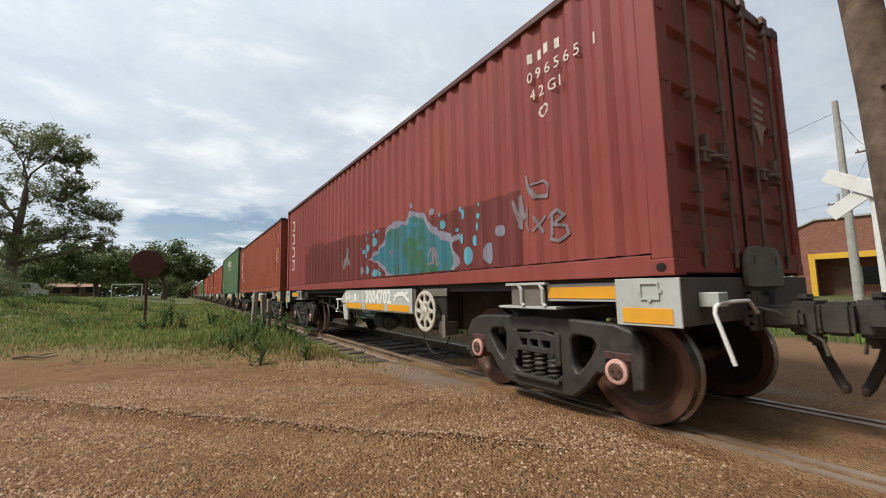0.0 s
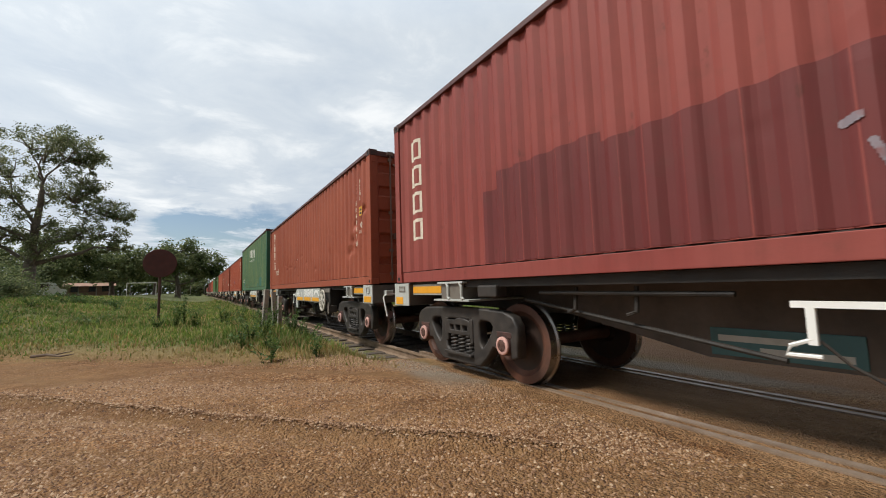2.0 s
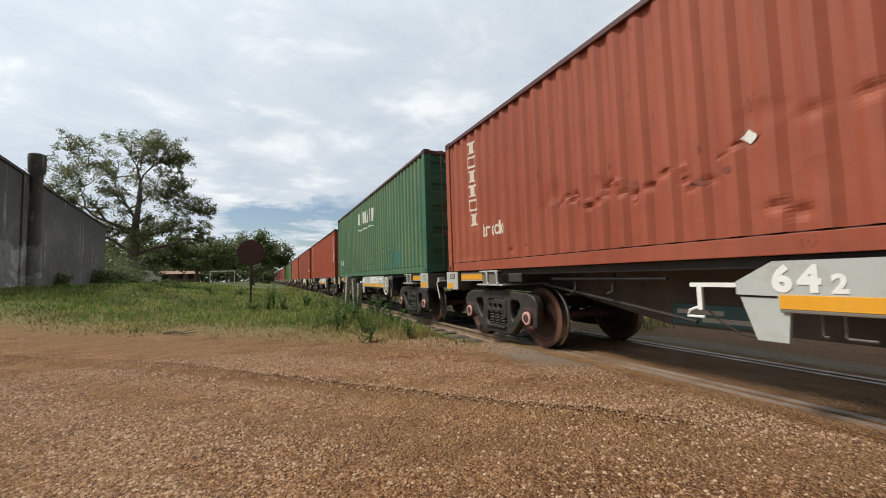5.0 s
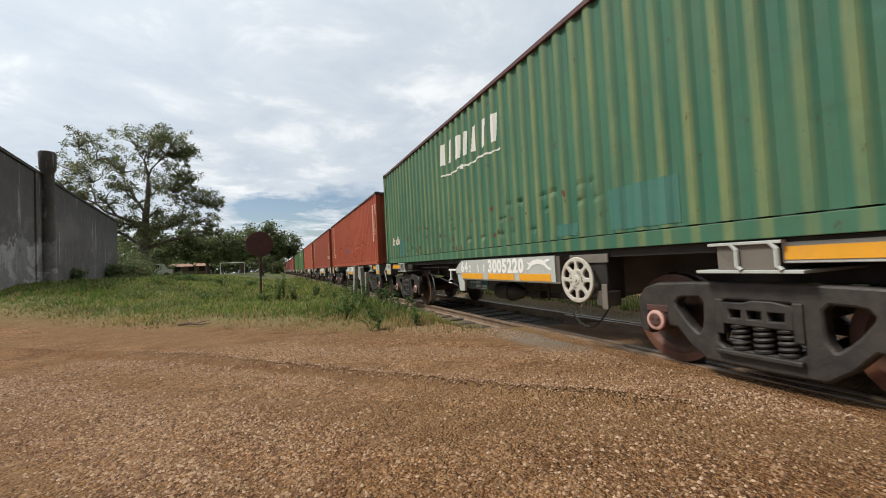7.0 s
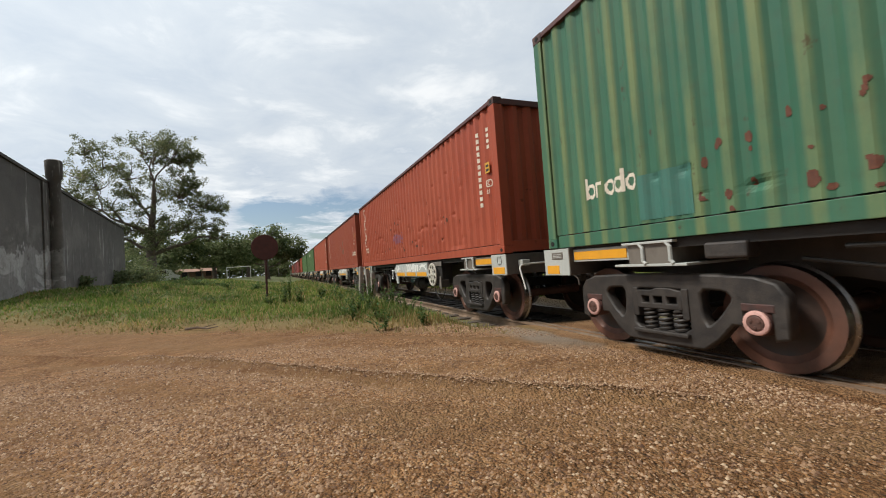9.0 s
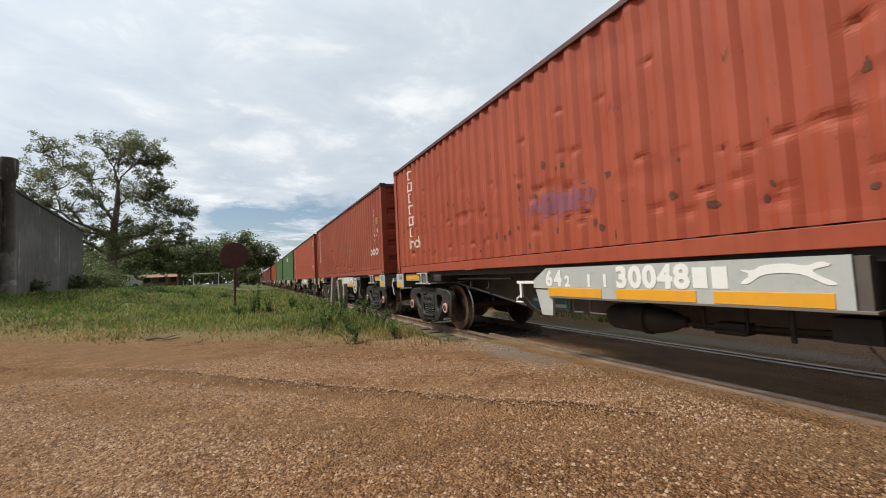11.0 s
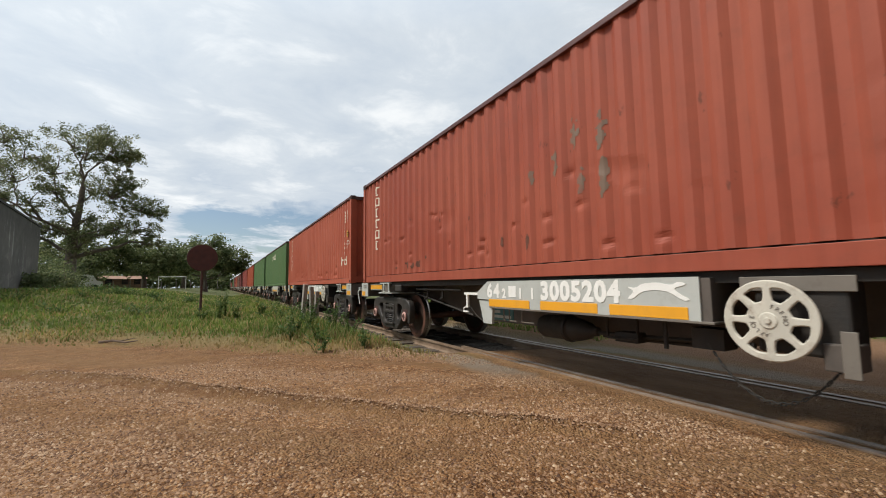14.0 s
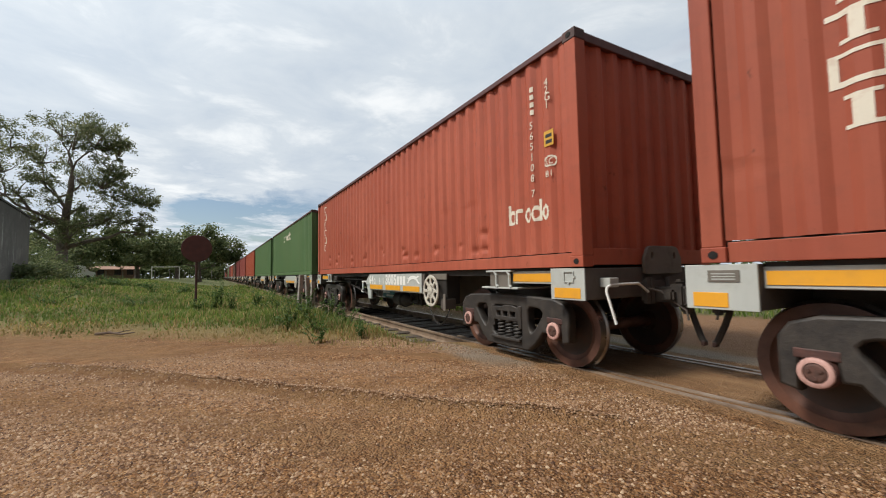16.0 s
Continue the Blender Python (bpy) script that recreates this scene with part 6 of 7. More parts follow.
for x, y, hh, r, arm in ((19.5, 4.8, 8.9, 0.14, False), (38.0, 6.9, 11.5, 0.15, True), (52.0, 12.0, 9.6, 0.16, True)):
    pl = tagged(new("utility_pole"), "slim grey concrete power pole with a small crossarm", "pole", "power poles")
    pl.matrix_basis = pose(x, y, lift(x, y))
    part("shaft", tube(bmesh.new(), [(0, 0, -0.2), (0, 0, hh)], [r * 1.2, r * 0.75], 12), M_CONC, pl)
    if arm:
        part("crossarm", bbox(-0.06, 0.06, -0.9, 0.9, hh - 1.1, hh - 0.98, 0.01), M_WOOD, pl)
    for q in (-0.75, 0, 0.75) if arm else (0.0,):
        part("insulator", lathe(bmesh.new(), [(hh - 0.98, 0.02), (hh - 0.92, 0.05), (hh - 0.86, 0.045), (hh - 0.82, 0.02)], "z", (0, q, 0), 10), M_CAST, pl)


def wire(a, b, sag):
    pts = []
    for k in range(13):
        f = k / 12
        p = Vector(a).lerp(Vector(b), f)
        pts.append((p.x, p.y, p.z - sag * 4 * f * (1 - f)))
    tagged(new("power_line", mesh_of("power_line", tube(bmesh.new(), pts, 0.010, 5), M_DARK)), "thin dark overhead wire slung between poles", "wire", "overhead wires")


wire((19.5, 4.8, 8.4), (38.0, 6.9, 10.9), 0.5)
wire((19.5, 4.8, 8.4), (34.0, 40, 8.0), 0.7)
wire((52.0, 12, 9.1), (38.0, 6.9, 10.8), 0.4)
wire((52.0, 12, 9.1), (60.0, 60, 9.0), 0.8)

# brick house with a tiled roof and yellow trim
k_br = Nodes("house_brick", 0.85)
bt = k_br.n.new("ShaderNodeTexBrick")
bt.inputs["Scale"].default_value, bt.inputs["Mortar Size"].default_value = 2.0, 0.014
bt.inputs["Color1"].default_value, bt.inputs["Color2"].default_value, bt.inputs["Mortar"].default_value = (0.21, 0.07, 0.045, 1), (0.27, 0.10, 0.062, 1), (0.30, 0.22, 0.17, 1)
br_c = k_br.n.new("ShaderNodeCombineXYZ")
k_br.l.new(k_br.axis(1), br_c.inputs[0])
k_br.l.new(k_br.axis(2), br_c.inputs[1])
k_br.l.new(br_c.outputs[0], bt.inputs["Vector"])
M_BRICK = k_br.done(k_br.mix(k_br.ramp(k_br.noise(3), (0.4, 0), (0.7, 0.5)), bt.outputs[0], (0.20, 0.085, 0.06)))
M_TRIM = worn_paint("yellow_trim", (0.70, 0.40, 0.03), 0.15)
bh = tagged(new("brick_house"), "low red brick house with yellow porch lintel and brown door", "house")
bh.matrix_basis = pose(32.7, 0, lift(32.7, 5) - 0.2)
bm = bmesh.new()
prism(bm, [(10.4, 2.95), (10.4, 4.85), (9.2, 5.4), (-6.0, 5.15), (-6.0, 2.95)], 0, 8)
part("wall", bm, M_BRICK, bh)
part("corner_pier", bbox(0, 8, 9.75, 10.4, 0, 2.95, 0.01), M_BRICK, bh)
part("porch_wall", bbox(1.7, 8, -6, 9.75, 0, 2.95, 0), M_BRICK, bh)
bm = bmesh.new()
prism(bm, [(10.55, 4.83), (10.55, 4.92), (9.2, 5.52), (-6.1, 5.27), (-6.1, 5.16), (9.2, 5.41)], -0.12, 8.1)
part("coping", bm, M_CONC, bh, "grey cement edge along the roof line")
part("lintel", bbox(-0.07, 0.22, -6, 9.76, 2.72, 3.1, 0.01), M_TRIM, bh, "yellow painted lintel")
for y in (9.42, 4.6, -0.5):
    part("porch_post", bbox(-0.06, 0.2, y, y + 0.33, 0, 2.72, 0.01), M_TRIM if y > 9 else M_BRICK, bh)
dr = part("door", bbox(1.64, 1.7, 8.0, 9.0, 0, 2.2, 0.01), M_BRICK0, bh, "brown timber door")
part("door_handle", bbox(1.6, 1.64, 8.1, 8.16, 1.0, 1.12, 0.005), M_CAST, dr)
for y in (6.2, 1.5):
    wd = part("window", bbox(1.66, 1.71, y, y + 1.3, 0.95, 2.1, 0.01), M_GLASS, bh)
    for a in (y - 0.08, y + 1.3):
        part("window_frame", bbox(1.64, 1.69, a, a + 0.08, 0.9, 2.15, 0.005), M_SIGNW, wd)


# ---- the train ----
def paint_bars(c, y, z_top, z_bottom, w, n, mat=None):
    """A column of illegible cream characters."""
    p = (z_top - z_bottom) / n
    for k in range(n):
        decal(c, "marking", lambda yy, zz: True, y - w / 2, y + w / 2, z_top - (k + 0.68) * p, z_top - k * p, 0.0125, mat or M_WHITE, "worn cream painted mark")


def column_text(c, text, y, z_top, size, step, mat=None):
    for k, ch in enumerate(text):
        if ch != " ":
            lettering(ch, size, mat or M_WHITE, c, near_side(WALL_X - 0.006, y + size * 0.3, z_top - (k + 1) * step + step * 0.2), 1, "marking")


def brand_column(c, y, z_top, z_bottom, w, n, seed, h, dents, serif=True):
    """Vertical lettering of an owner, kept as plain cream rings and bars."""
    p = (z_top - z_bottom) / n
    def m(yy, zz):
        k = int((z_top - zz) / p)
        u, v = (yy - y) / (w / 2), ((z_top - zz) / p - k) * 1.28 * 2 - 1.28
        if abs(u) > 1 or abs(v) > 1 or k >= n:
            return False
        if k % 3 == 2 and serif:
            return abs(u) < 0.3 or abs(v) > 0.75 and abs(u) < 0.6
        if k % 3 == 0 and serif:
            return v < -0.62 or abs(u) < 0.28 or v > 0.75 and abs(u) < 0.6
        return abs(u) > 0.62 or abs(v) > 0.7
    for k in range(n):
        decal(c, "owner_mark", m, y - w / 2 - 0.02, y + w / 2 + 0.02, z_top - (k + 1) * p, z_top - k * p, 0.0125, M_WHITE, "large cream painted shape", seed, h, dents)


def brand_row(c, y_left, y_right, z, hh, seed, h, dents):
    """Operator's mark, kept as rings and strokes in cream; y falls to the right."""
    w = (y_left - y_right) / 5
    def m(yy, zz):
        k = int((y_left - yy) / w)
        if not 0 <= k < 5:
            return False
        u, v = (y_left - yy) / w - k - 0.5, (zz - z) / hh
        if k in (0, 3) and abs(u + (0.36 if k == 0 else -0.36)) < 0.11 and -0.42 < v < 0.62:
            return True
        if k == 1:
            return abs(u + 0.25) < 0.12 and -0.42 < v < 0.28 or v > 0.12 and v < 0.3 and -0.25 < u < 0.3
        r = math.hypot(u / 0.46, (v + 0.06) / 0.37)
        return 0.55 < r < 1.0
    for k in range(5):
        decal(c, "operator_mark", m, y_left - (k + 1) * w, y_left - k * w, z - hh * 0.6, z + hh * 0.7, 0.0125, M_WHITE, "cream painted ring and stroke", seed, h, dents)


def yellow_label(c, y, z, ic=True):
    e = part("height_label", bbox(WALL_X - 0.006, WALL_X - 0.002, y - 0.075, y + 0.075, z - 0.09, z + 0.09, 0), M_LABELY, c, "yellow height label")
    for k in range(2):
        part("label_writing", bbox(WALL_X - 0.008, WALL_X - 0.005, y - 0.05, y + 0.05, z - 0.06 + k * 0.07, z - 0.02 + k * 0.07, 0), M_BLACK, e)
    if ic:
        z2 = z - 0.27
        decal(c, "marking", rounded_ring(y, z2, 0.17, 0.13, 0.02), y - 0.09, y + 0.09, z2 - 0.07, z2 + 0.07, 0.01, M_WHITE, "small cream square mark")
        lettering("81", 0.11, M_WHITE, c, near_side(WALL_X - 0.006, y + 0.07, z2 - 0.18), 1, "marking")
        lettering("iC", 0.10, M_WHITE, c, near_side(WALL_X - 0.006, y + 0.05, z2 - 0.035), 1, "marking")


def blotches(c, name, spots, mat, label, seed, h, dents, res=0.02, rough=0.35):
    """Irregular patches, each one a part: (y, z, half-width, half-height)."""
    for y, z, a, b in spots:
        def m(yy, zz):
            r = math.hypot((yy - y) / a, (zz - z) / b)
            return r < 1.5 and r + rough * noise.noise(Vector((yy * 14, zz * 14, y))) * 2 < 1
        decal(c, name, m, y - a * 1.5, y + a * 1.5, max(0.17, z - b * 1.5), z + b * 1.5, min(res, a * 0.34, b * 0.34), mat, label, seed, h, dents)


def dots(c, spots, mat, label, lift_by):
    """Round sprayed dots, each one a part."""
    for y, z, a, b in spots:
        decal(c, "sprayed_dot", lambda yy, zz: ((yy - y) / a) ** 2 + ((zz - z) / b) ** 2 < 1, y - a, y + a, max(0.17, z - b), z + b, 0.0065, mat, label, 1, 2.591, 0.25, lift_by)


def strokes(*segs):
    """Sprayed lines: (y0, z0, y1, z1, half-width)."""
    def m(yy, zz):
        for a, b, c2, d, r in segs:
            dx, dz = c2 - a, d - b
            f = max(0, min(1, ((yy - a) * dx + (zz - b) * dz) / (dx * dx + dz * dz + 1e-9)))
            if math.hypot(yy - a - f * dx, zz - b - f * dz) < r:
                return True
        return False
    return m


TRAIN = []
LABELS = {
    1: "dark crimson shipping container with sprayed green shape and blue dots",
    2: "orange-red shipping container with dents and cream marks",
    3: "faded green high shipping container with rust scabs and white marks",
    4: "bright red shipping container with many small dents",
    5: "brick-red shipping container with doors and cream marks",
    6: "rusty orange shipping container with corrugated end",
}
ORDER = [(1, "crimson", 2.591, True, 0.25), (2, "orange", 2.591, True, 0.9), (3, "green", 2.896, True, 0.3), (4, "scarlet", 2.591, False, 1.1), (5, "brick", 2.591, True, 0.7), (6, "rust", 2.591, False, 0.5)]
FAR = ["olive", "olive", "scarlet", "crimson", "maroon", "brown", "brick", "maroon", "green", "brown", "orange", "maroon", "brick", "olive", "brown", "crimson", "orange", "maroon", "brick", "brown"]
NUMBERS = {1: "3004702", 2: "3005493", 3: "3005220", 4: "30048", 5: "3005204", 6: "3005"}


def number_wagon(w, number):
    """White running numbers on the wagon's side panel."""
    pan = [o for o in w.children if o.name.startswith("number_panel")][0]
    x = -1.2085
    lettering("6", 0.25, M_NUM, pan, near_side(x, 6.65, 0.935), 1, "wagon_number", 0.045)
    lettering("4", 0.25, M_NUM, pan, near_side(x, 6.49, 0.935), 1, "wagon_number", 0.045)
    lettering("2", 0.17, M_NUM, pan, near_side(x, 6.31, 0.93), 1, "wagon_number", 0.045)
    if number in ("3004702", "3005204"):
        part("blank_patch", bbox(x - 0.001, x + 0.003, 6.02, 6.17, 0.94, 1.085, 0), M_NUM, pan, "white painted-over patch")
    lettering("1", 0.18, M_NUM, pan, near_side(x, 5.98, 0.93), 1, "wagon_number", 0.045)
    lettering("1", 0.18, M_NUM, pan, near_side(x, 5.76, 0.93), 1, "wagon_number", 0.045)
    for k, ch in enumerate(number):
        lettering(ch, 0.285, M_NUM, pan, near_side(x, 5.57 - 0.156 * k, 0.93), 1, "wagon_number", 0.045)
    for k in range(7 - len(number)):
        y = 5.57 - 0.156 * (len(number) + k + 0.85)
        part("blank_patch", bbox(x - 0.001, x + 0.003, y, y + 0.12, 0.925, 1.10, 0), M_NUM, pan, "white block of worn writing")
    bm = bmesh.new()
    dog = [(3.86, 1.09), (3.93, 1.115), (4.0, 1.085), (4.12, 1.11), (4.26, 1.10), (4.33, 1.06), (4.42, 1.075), (4.34, 1.03), (4.42, 0.965), (4.36, 0.96), (4.27, 1.03), (4.14, 1.045), (4.02, 1.03), (3.9, 0.955), (3.84, 0.965), (3.94, 1.02), (3.98, 1.06)]
    prism(bm, smooth_loop(dog, 2, 0.2), x - 0.001, x + 0.003)
    part("emblem", bm, M_NUM, pan, "white streak-shaped emblem")


w0 = wagon()
WHEELS_FIRST = [b for b in WHEELS]
wagons = {0: w0}
for i in range(1, 27):
    wagons[i] = copy_thing(w0, pose(0, front(0, i), 0))
boxes = {}
for i, paint, h, doors, dents in ORDER:
    number_wagon(wagons[i], NUMBERS[i])
    boxes[i] = container(paint, LABELS[i], h, doors, i, dents)
FAR_NAMES = {"olive": "olive green", "scarlet": "bright red", "crimson": "dark crimson", "maroon": "dull maroon", "brown": "dull brown", "brick": "brick-red", "green": "deep green", "orange": "orange-red"}
for k, paint in enumerate(FAR):
    i = 7 + k
    boxes[i] = container(paint, FAR_NAMES[paint] + " corrugated shipping container farther back on the train", 2.591, i in (8, 10, 13), i, 0.4 if i < 9 else 0.0, i < 9)
for i in range(27):
    TRAIN.append((i, wagons[i], boxes.get(i)))
ROLLING = []
for i in range(8):
    for b in wagons[i].children:
        if b.name.startswith("bogie"):
            for o in b.children:
                if o.name.startswith("wheelset"):
                    ROLLING.append([(o, o.location.y)])

# markings of container 1: over-painted lower half, sprayed green shape with pale outline, blue dots, silver scrawls
c, h, d = boxes[1], 2.591, 0.25


def patch1(y, z):
    top = 0.93 if y < 3.3 else 1.02 if y < 6.2 else 1.07 if y < 8.4 else 1.17
    if y > 9.75 and z > 0.98 or y > 9.95:
        return False
    return 1.5 < y and z < top


decal(c, "overpainted_patch", patch1, 1.5, 10.1, 0.175, 1.2, 0.03, M_PATCHED, "darker red over-painted lower part", 1, h, d, 0.003)


def line(pts, y):
    """Height at y of a line through a few corners."""
    for (y0, z0), (y1, z1) in zip(pts, pts[1:]):
        if y0 <= y <= y1:
            return z0 + (z1 - z0) * (y - y0) / (y1 - y0)
    return None


def body1(y, z):
    """Inside of the sprayed shape: a fish-like body with a beak."""
    wob = 0.012 * math.sin(y * 17) + 0.008 * math.sin(y * 31 + 1)
    top = line([(2.68, 0.30), (2.73, 0.45), (2.80, 0.54), (2.97, 0.60), (3.14, 0.68), (3.38, 0.83), (3.5, 0.97), (3.76, 1.03), (3.95, 0.95), (4.28, 0.93), (4.55, 0.95), (4.64, 0.88), (4.75, 0.74), (4.91, 0.62), (5.32, 0.525)], y)
    bot = line([(2.68, 0.25), (2.76, 0.17), (3.9, 0.165), (4.02, 0.20), (4.11, 0.165), (4.40, 0.165), (4.6, 0.235), (4.78, 0.335), (4.93, 0.435), (5.32, 0.50)], y)
    return top is not None and bot < z < top + wob


def outline1(y, z):
    wob = 0.014 * math.sin(y * 13 + 2) + 0.008 * math.sin(y * 37)
    top = line([(2.59, 0.30), (2.63, 0.38), (2.70, 0.47), (2.71, 0.63), (2.93, 0.68), (3.06, 0.75), (3.33, 0.90), (3.46, 1.03), (3.62, 1.09), (3.82, 1.10), (4.0, 1.02), (4.34, 1.03), (4.58, 1.04), (4.70, 0.90), (4.82, 0.76), (4.96, 0.69), (5.2, 0.61), (5.44, 0.515)], y)
    bot = line([(2.59, 0.25), (2.68, 0.165), (4.44, 0.165), (4.65, 0.172), (4.79, 0.25), (4.97, 0.375), (5.2, 0.455), (5.44, 0.505)], y)
    flick = 2.58 < y < 2.72 and abs(z - 0.57 - 0.35 * (2.65 - y)) < 0.035
    return flick or top is not None and bot < z < top + wob


decal(c, "sprayed_outline", lambda y, z: outline1(y, z) and not body1(y, z), 2.56, 5.46, 0.178, 1.13, 0.01, M_SPPALE, "pale lilac sprayed outline", 1, h, d, 0.007)
decal(c, "sprayed_shape", body1, 2.6, 5.36, 0.178, 1.07, 0.0125, M_SPGREEN, "green and teal sprayed shape", 1, h, d, 0.006)
dots(c, ((5.47, 0.72, 0.055, 0.075), (5.17, 0.80, 0.06, 0.08), (5.69, 0.67, 0.04, 0.04), (5.62, 0.60, 0.035, 0.055), (5.52, 0.90, 0.035, 0.045), (5.19, 0.93, 0.03, 0.035), (5.46, 1.01, 0.025, 0.025), (5.49, 0.32, 0.065, 0.075), (5.16, 0.25, 0.07, 0.065), (5.04, 0.29, 0.05, 0.04), (5.79, 0.74, 0.02, 0.025), (5.59, 0.41, 0.025, 0.03), (4.93, 0.225, 0.05, 0.035), (5.12, 0.99, 0.02, 0.03),
         (2.52, 0.55, 0.06, 0.065), (2.55, 0.92, 0.03, 0.035), (2.47, 0.84, 0.045, 0.065), (2.93, 0.78, 0.04, 0.06), (2.39, 0.33, 0.065, 0.11), (2.27, 0.50, 0.05, 0.065), (2.20, 0.65, 0.04, 0.05), (2.16, 0.77, 0.035, 0.035), (2.14, 0.90, 0.02, 0.02), (2.62, 0.67, 0.025, 0.025), (2.98, 0.92, 0.02, 0.03)), M_TURQ, "turquoise sprayed dot", 0.008)
dots(c, ((5.76, 0.32, 0.065, 0.075), (5.33, 0.24, 0.03, 0.035), (4.98, 0.97, 0.035, 0.04), (1.80, 0.55, 0.06, 0.06), (2.01, 0.33, 0.09, 0.12), (3.20, 1.0, 0.04, 0.05), (3.78, 1.19, 0.03, 0.04)), M_SPPALE, "pale lilac sprayed dot", 0.0085)
# sprayed tags, each a part
for tag in (
    ((6.87, 0.58, 6.81, 0.42, 0.018), (6.81, 0.44, 6.78, 0.63, 0.016), (6.78, 0.63, 6.77, 0.50, 0.015), (6.77, 0.60, 6.68, 0.45, 0.013), (6.68, 0.56, 6.77, 0.44, 0.013), (6.68, 0.72, 6.63, 0.51, 0.018), (6.63, 0.51, 6.55, 0.81, 0.02), (6.55, 0.81, 6.56, 0.49, 0.02), (6.56, 0.64, 6.49, 0.47, 0.018), (6.97, 0.70, 6.91, 0.72, 0.024)),
    ((4.57, 0.59, 4.50, 0.47, 0.011), (4.41, 0.66, 4.49, 0.59, 0.012), (4.49, 0.59, 4.39, 0.55, 0.011), (4.39, 0.55, 4.46, 0.47, 0.012)),
    ((3.22, 0.49, 3.33, 0.36, 0.014), (3.33, 0.36, 3.30, 0.28, 0.014), (3.30, 0.28, 3.19, 0.30, 0.014), (3.19, 0.30, 3.19, 0.50, 0.017), (3.18, 0.50, 3.13, 0.27, 0.014), (3.14, 0.47, 3.08, 0.31, 0.013), (3.12, 0.26, 3.0, 0.29, 0.011)),
    ((1.38, 1.02, 1.36, 0.92, 0.03), (1.36, 0.92, 1.27, 0.81, 0.026), (1.27, 0.81, 1.13, 0.79, 0.018), (1.13, 0.79, 1.10, 0.88, 0.014), (1.10, 0.88, 1.18, 0.95, 0.012), (1.18, 0.95, 1.31, 0.93, 0.011)),
    ((1.57, 0.81, 1.49, 0.54, 0.02), (1.50, 0.55, 1.49, 0.85, 0.022), (1.49, 0.85, 1.45, 0.63, 0.02), (1.45, 0.63, 1.38, 0.71, 0.02), (1.38, 0.71, 1.41, 0.55, 0.018), (1.41, 0.55, 1.37, 0.49, 0.018)),
    ((1.29, 0.61, 1.21, 0.46, 0.015), (1.30, 0.48, 1.18, 0.60, 0.013)),
    ((1.12, 0.58, 1.0, 0.63, 0.016), (1.06, 0.6, 1.08, 0.37, 0.018), (1.0, 0.63, 0.95, 0.58, 0.015), (0.95, 0.58, 1.04, 0.50, 0.014), (1.04, 0.50, 0.93, 0.48, 0.014), (0.93, 0.48, 0.91, 0.41, 0.015), (0.91, 0.41, 1.0, 0.35, 0.016), (1.0, 0.35, 1.11, 0.38, 0.016)),
):
    ya, yb = min(min(q[0], q[2]) for q in tag) - 0.04, max(max(q[0], q[2]) for q in tag) + 0.04
    za, zb = min(min(q[1], q[3]) for q in tag) - 0.04, max(max(q[1], q[3]) for q in tag) + 0.04
    decal(c, "sprayed_scrawl", strokes(*tag), ya, yb, za, zb, 0.008, M_SPSILV, "silver sprayed scrawl", 1, h, d, 0.009)
brand_column(c, 11.62, 2.2, 0.58, 0.30, 4, 1, h, d, False)
lettering("096565 1", 0.15, M_WHITE, c, near_side(WALL_X - 0.006, 1.30, 1.95), 1.25, "marking")
lettering("42G1", 0.15, M_WHITE, c, near_side(WALL_X - 0.006, 1.27, 1.76), 1.25, "marking")
for k in range(4):
    decal(c, "marking", lambda y, z: True, 1.24 - 0.11 * k, 1.30 - 0.11 * k, 2.15, 2.26, 0.0125, M_WHITE, "worn cream mark")
decal(c, "marking", rounded_ring(1.12, 1.62, 0.15, 0.12, 0.018), 1.0, 1.25, 1.5, 1.7, 0.0125, M_WHITE, "small cream square mark")

# container 2
c, d = boxes[2], 0.9
column_text(c, "504941", 0.83, 1.74, 0.14, 0.135)
column_text(c, "42G1", 0.61, 2.14, 0.13, 0.115)
paint_bars(c, 0.83, 2.1, 1.76, 0.06, 4)
lettering("8", 0.13, M_WHITE, c, near_side(WALL_X - 0.006, 0.88, 0.80), 1, "marking")
decal(c, "marking", rounded_ring(0.84, 0.845, 0.12, 0.16, 0.014), 0.76, 0.92, 0.75, 0.95, 0.01, M_WHITE, "small cream square mark")
yellow_label(c, 0.59, 1.48)
brand_column(c, 11.25, 2.36, 0.78, 0.30, 6, 2, h, d)
brand_row(c, 10.94, 10.23, 0.66, 0.22, 2, h, d)
decal(c, "warning_diamond", lambda y, z: abs(y - 6.74) + abs(z - 0.93) < 0.06, 6.6, 6.88, 0.8, 1.06, 0.0125, M_PALE, "small pale diamond label")
# small darker red blotches laid over the dents
blotches(c, "dent_scuff", [(7.8, 0.78, 0.05, 0.04), (7.45, 0.7, 0.05, 0.03), (7.15, 0.66, 0.09, 0.025), (6.92, 0.7, 0.04, 0.03), (8.6, 0.75, 0.03, 0.04), (9.0, 0.8, 0.025, 0.04), (5.2, 0.5, 0.03, 0.05), (3.1, 0.6, 0.03, 0.04)], M_DENTRED, "darker red blotch on the dents", 2, h, d, 0.018, 0.8)

# container 3
c, h, d = boxes[3], 2.896, 0.3


def capital_shapes(y, z, which):
    """Owner's mark as seven leaning plain strokes."""
    f = (7.5 - y) / 2.5
    lo, hi = 2.04 - 0.15 * f, 2.48 - 0.12 * f
    if not (0 <= f < 1 and lo < z < hi):
        return False
    n, v = int(f * 7), (z - lo) / (hi - lo)
    if n != which:
        return False
    u = f * 7 - n - 0.5 - 0.16 * (v - 0.5)
    return abs(u) < (0.34 if n in (0, 2) else 0.22 if n != 3 else 0.13)


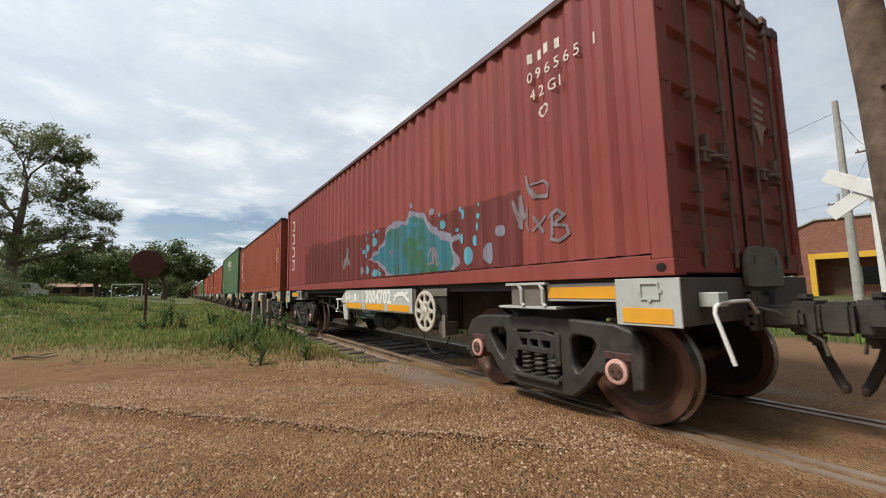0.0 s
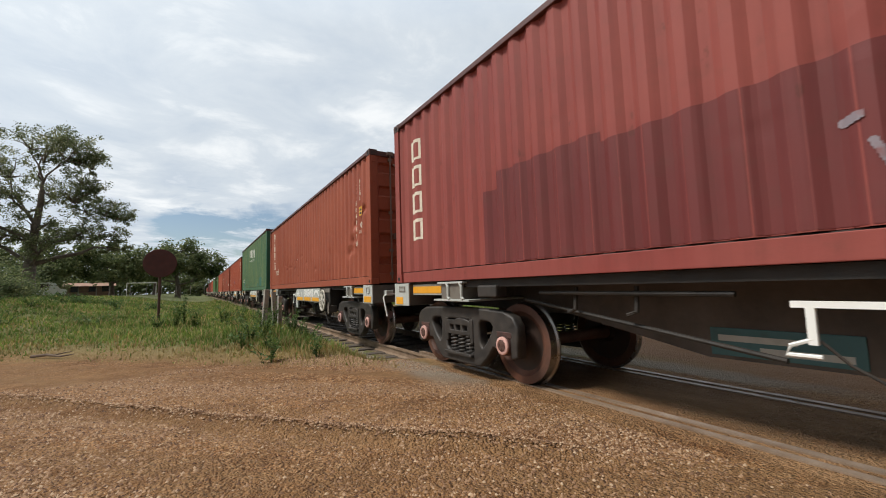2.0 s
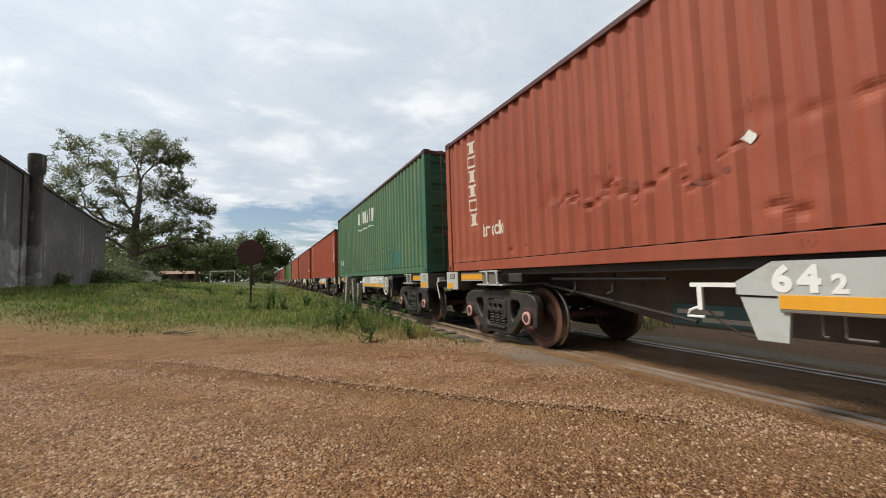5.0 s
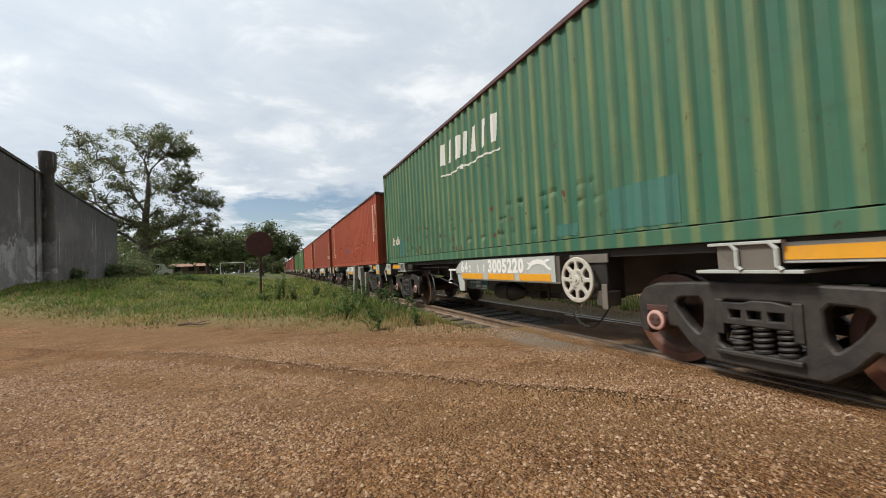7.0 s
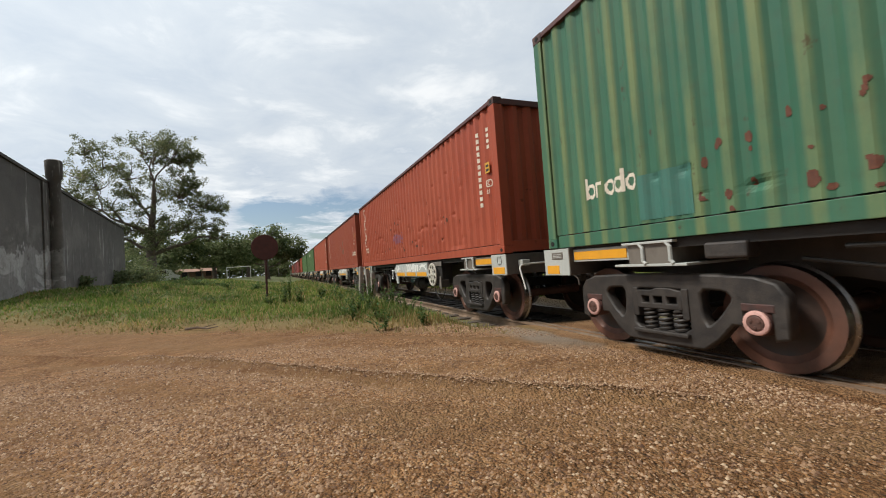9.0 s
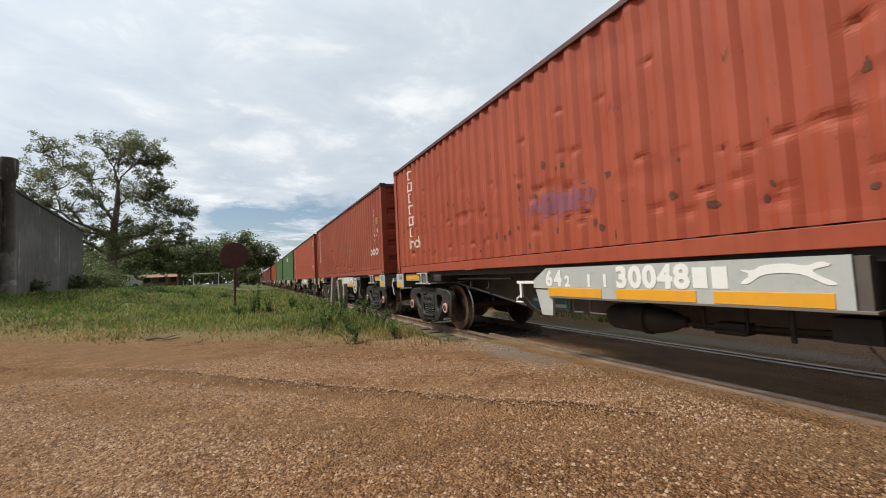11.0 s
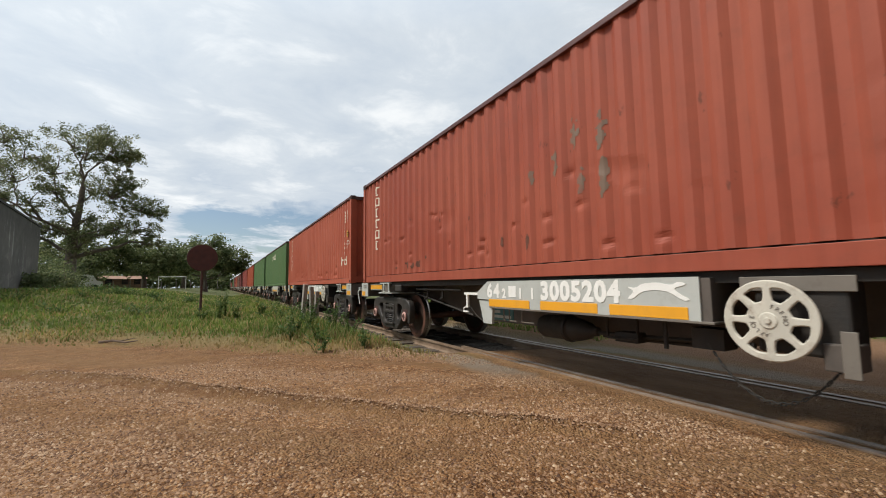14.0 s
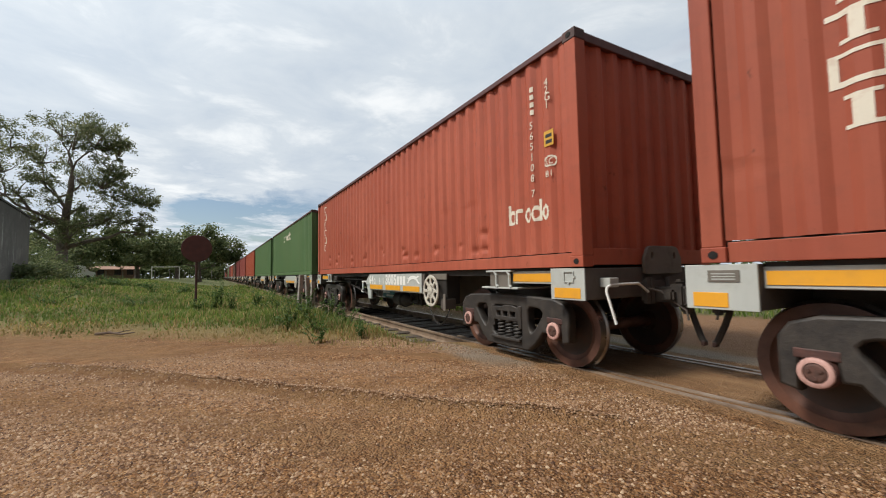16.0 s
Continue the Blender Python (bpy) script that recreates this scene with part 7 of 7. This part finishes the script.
for q in range(7):
    decal(c, "owner_mark", lambda y, z: capital_shapes(y, z, q), 4.95, 7.55, 1.85, 2.5, 0.0125, M_PALE, "large white leaning stroke", 3, h, d, 0.006)
decal(c, "owner_underline", lambda y, z: abs(z - (1.79 + 0.02 * math.sin(y * 7) - 0.03 * (7.5 - y) / 2.5)) < 0.017 + (0.03 if abs(y - 6.45) < 0.07 else 0), 5.0, 7.5, 1.68, 1.9, 0.0125, M_PALE, "white wavy underline", 3, h, d, 0.006)
brand_row(c, 11.55, 10.83, 0.64, 0.24, 3, h, d)
for ya, yb, zb in ((10.23, 10.82, 0.66), (3.32, 3.74, 0.36), (2.0, 2.85, 0.66)):
    decal(c, "paint_patch", lambda y, z: True, ya, yb, 0.2, zb, 0.03, M_GPATCH, "fresher green repair patch", 3, h, d, 0.004)
rs = random.Random(77)
spots = []
for k in range(34):
    y = 10.15 - 0.2756 * k * 0.75
    for z in (0.78, 0.58, 0.36, 0.24):
        if rs.random() < (0.75 if k < 10 else 0.45 if k < 22 else 0.2):
            spots.append((y + rs.uniform(-0.05, 0.05), z + rs.uniform(-0.06, 0.06), rs.uniform(0.015, 0.032), rs.uniform(0.02, 0.05)))
blotches(c, "rust_scab", spots, M_RUSTSPOT, "brown rust scabs in rows", 3, h, d, 0.016, 0.8)

# container 4
c, h, d = boxes[4], 2.591, 1.1
brand_column(c, 11.34, 2.40, 0.80, 0.31, 6, 4, h, d)
brand_row(c, 11.50, 10.76, 0.66, 0.25, 4, h, d)
paint_bars(c, 0.72, 2.2, 0.82, 0.07, 12)
paint_bars(c, 0.38, 2.2, 1.8, 0.07, 4)
yellow_label(c, 0.4, 1.5)
blotches(c, "faded_spray", [(6.4, 0.75, 0.5, 0.15)], M_BLUEPATCH, "faded purple sprayed patch", 4, h, d, 0.025, 0.5)
rs = random.Random(41)
blotches(c, "rust_scab", [(rs.uniform(2, 11), rs.choice((0.35, 0.5, 0.9, 1.2)) + rs.uniform(-0.1, 0.1), rs.uniform(0.012, 0.035), rs.uniform(0.015, 0.04)) for k in range(60)], M_RUSTSPOT, "small rust chips on dents", 4, h, d, 0.014, 0.8)

# shade of a crease painted as a black line on the unbroken wall
decal(c, "crease", strokes((11.86, 0.99, 11.62, 1.03, 0.007), (11.62, 1.03, 11.45, 1.09, 0.006), (11.45, 1.09, 11.32, 1.02, 0.007), (11.32, 1.02, 11.08, 0.99, 0.006)), 11.05, 11.88, 0.95, 1.14, 0.007, M_BLACK, "thin black line painted for a crease's dark gap", 4, h, d, 0.006)

# container 5
c, d = boxes[5], 0.7
brand_row(c, 1.37, 0.65, 0.70, 0.26, 5, h, d)
column_text(c, "541268", 0.87, 2.0, 0.15, 0.15)
paint_bars(c, 0.88, 2.4, 2.03, 0.06, 4)
lettering("9", 0.13, M_WHITE, c, near_side(WALL_X - 0.006, 0.87, 0.97), 1, "marking")
yellow_label(c, 0.60, 1.58)
brand_column(c, 11.34, 2.38, 0.77, 0.31, 6, 5, h, d)
blotches(c, "rust_scab", [(9.51, 0.34, 0.07, 0.06), (9.26, 0.33, 0.075, 0.07), (8.99, 0.32, 0.06, 0.06), (8.7, 0.45, 0.03, 0.03), (10.1, 0.3, 0.04, 0.015), (6.3, 0.5, 0.03, 0.06), (5.8, 0.45, 0.03, 0.08), (7.2, 0.8, 0.03, 0.04)], M_RUSTSPOT, "brown rust scabs", 5, h, d, 0.014, 0.6)
blotches(c, "primer_patch", [(4.99, 1.55, 0.06, 0.14), (4.91, 0.98, 0.04, 0.12), (4.64, 1.45, 0.05, 0.18), (4.63, 0.98, 0.04, 0.16), (5.3, 1.3, 0.05, 0.1), (5.7, 1.25, 0.03, 0.1)], M_GREENPATCH, "grey-green bare primer streaks", 5, h, d, 0.02, 0.7)

# container 6
c, d = boxes[6], 0.5
brand_row(c, 1.24, 0.48, 0.67, 0.26, 6, h, d)
column_text(c, "565108", 0.73, 1.80, 0.13, 0.13)
paint_bars(c, 0.73, 2.22, 1.84, 0.06, 4)
lettering("7", 0.13, M_WHITE, c, near_side(WALL_X - 0.006, 0.77, 0.86), 1, "marking")
column_text(c, "42G1", 0.46, 2.2, 0.13, 0.09)
yellow_label(c, 0.45, 1.50)
brand_column(c, 11.34, 2.38, 0.77, 0.31, 6, 6, h, d)
c = boxes[7]
brand_row(c, 7.6, 5.2, 2.0, 0.4, 7, h, 0.4)


# ---- motion ----
def motions():
    step = 0.5
    times = [k * step for k in range(33)]
    for i, w, c in TRAIN:
        walk(w, [(t, pose(0, front(t, i) + SLACK.get(i, 0), 0)) for t in times])
        if c:
            walk(c, [(t, pose(0, front(t, i) + SEAT.get(i, 0), BASE)) for t in times])
    # the wheels roll
    for sets in ROLLING:
        for ob, a in sets:
            rows = []
            for k in range(121):
                t = k * 4 / 30
                rows.append((t, pose(0, a, Z_AXLE, math.degrees((front(0, 1) - front(t, 1)) / R_WHEEL))))
            walk(ob, rows)


motions()
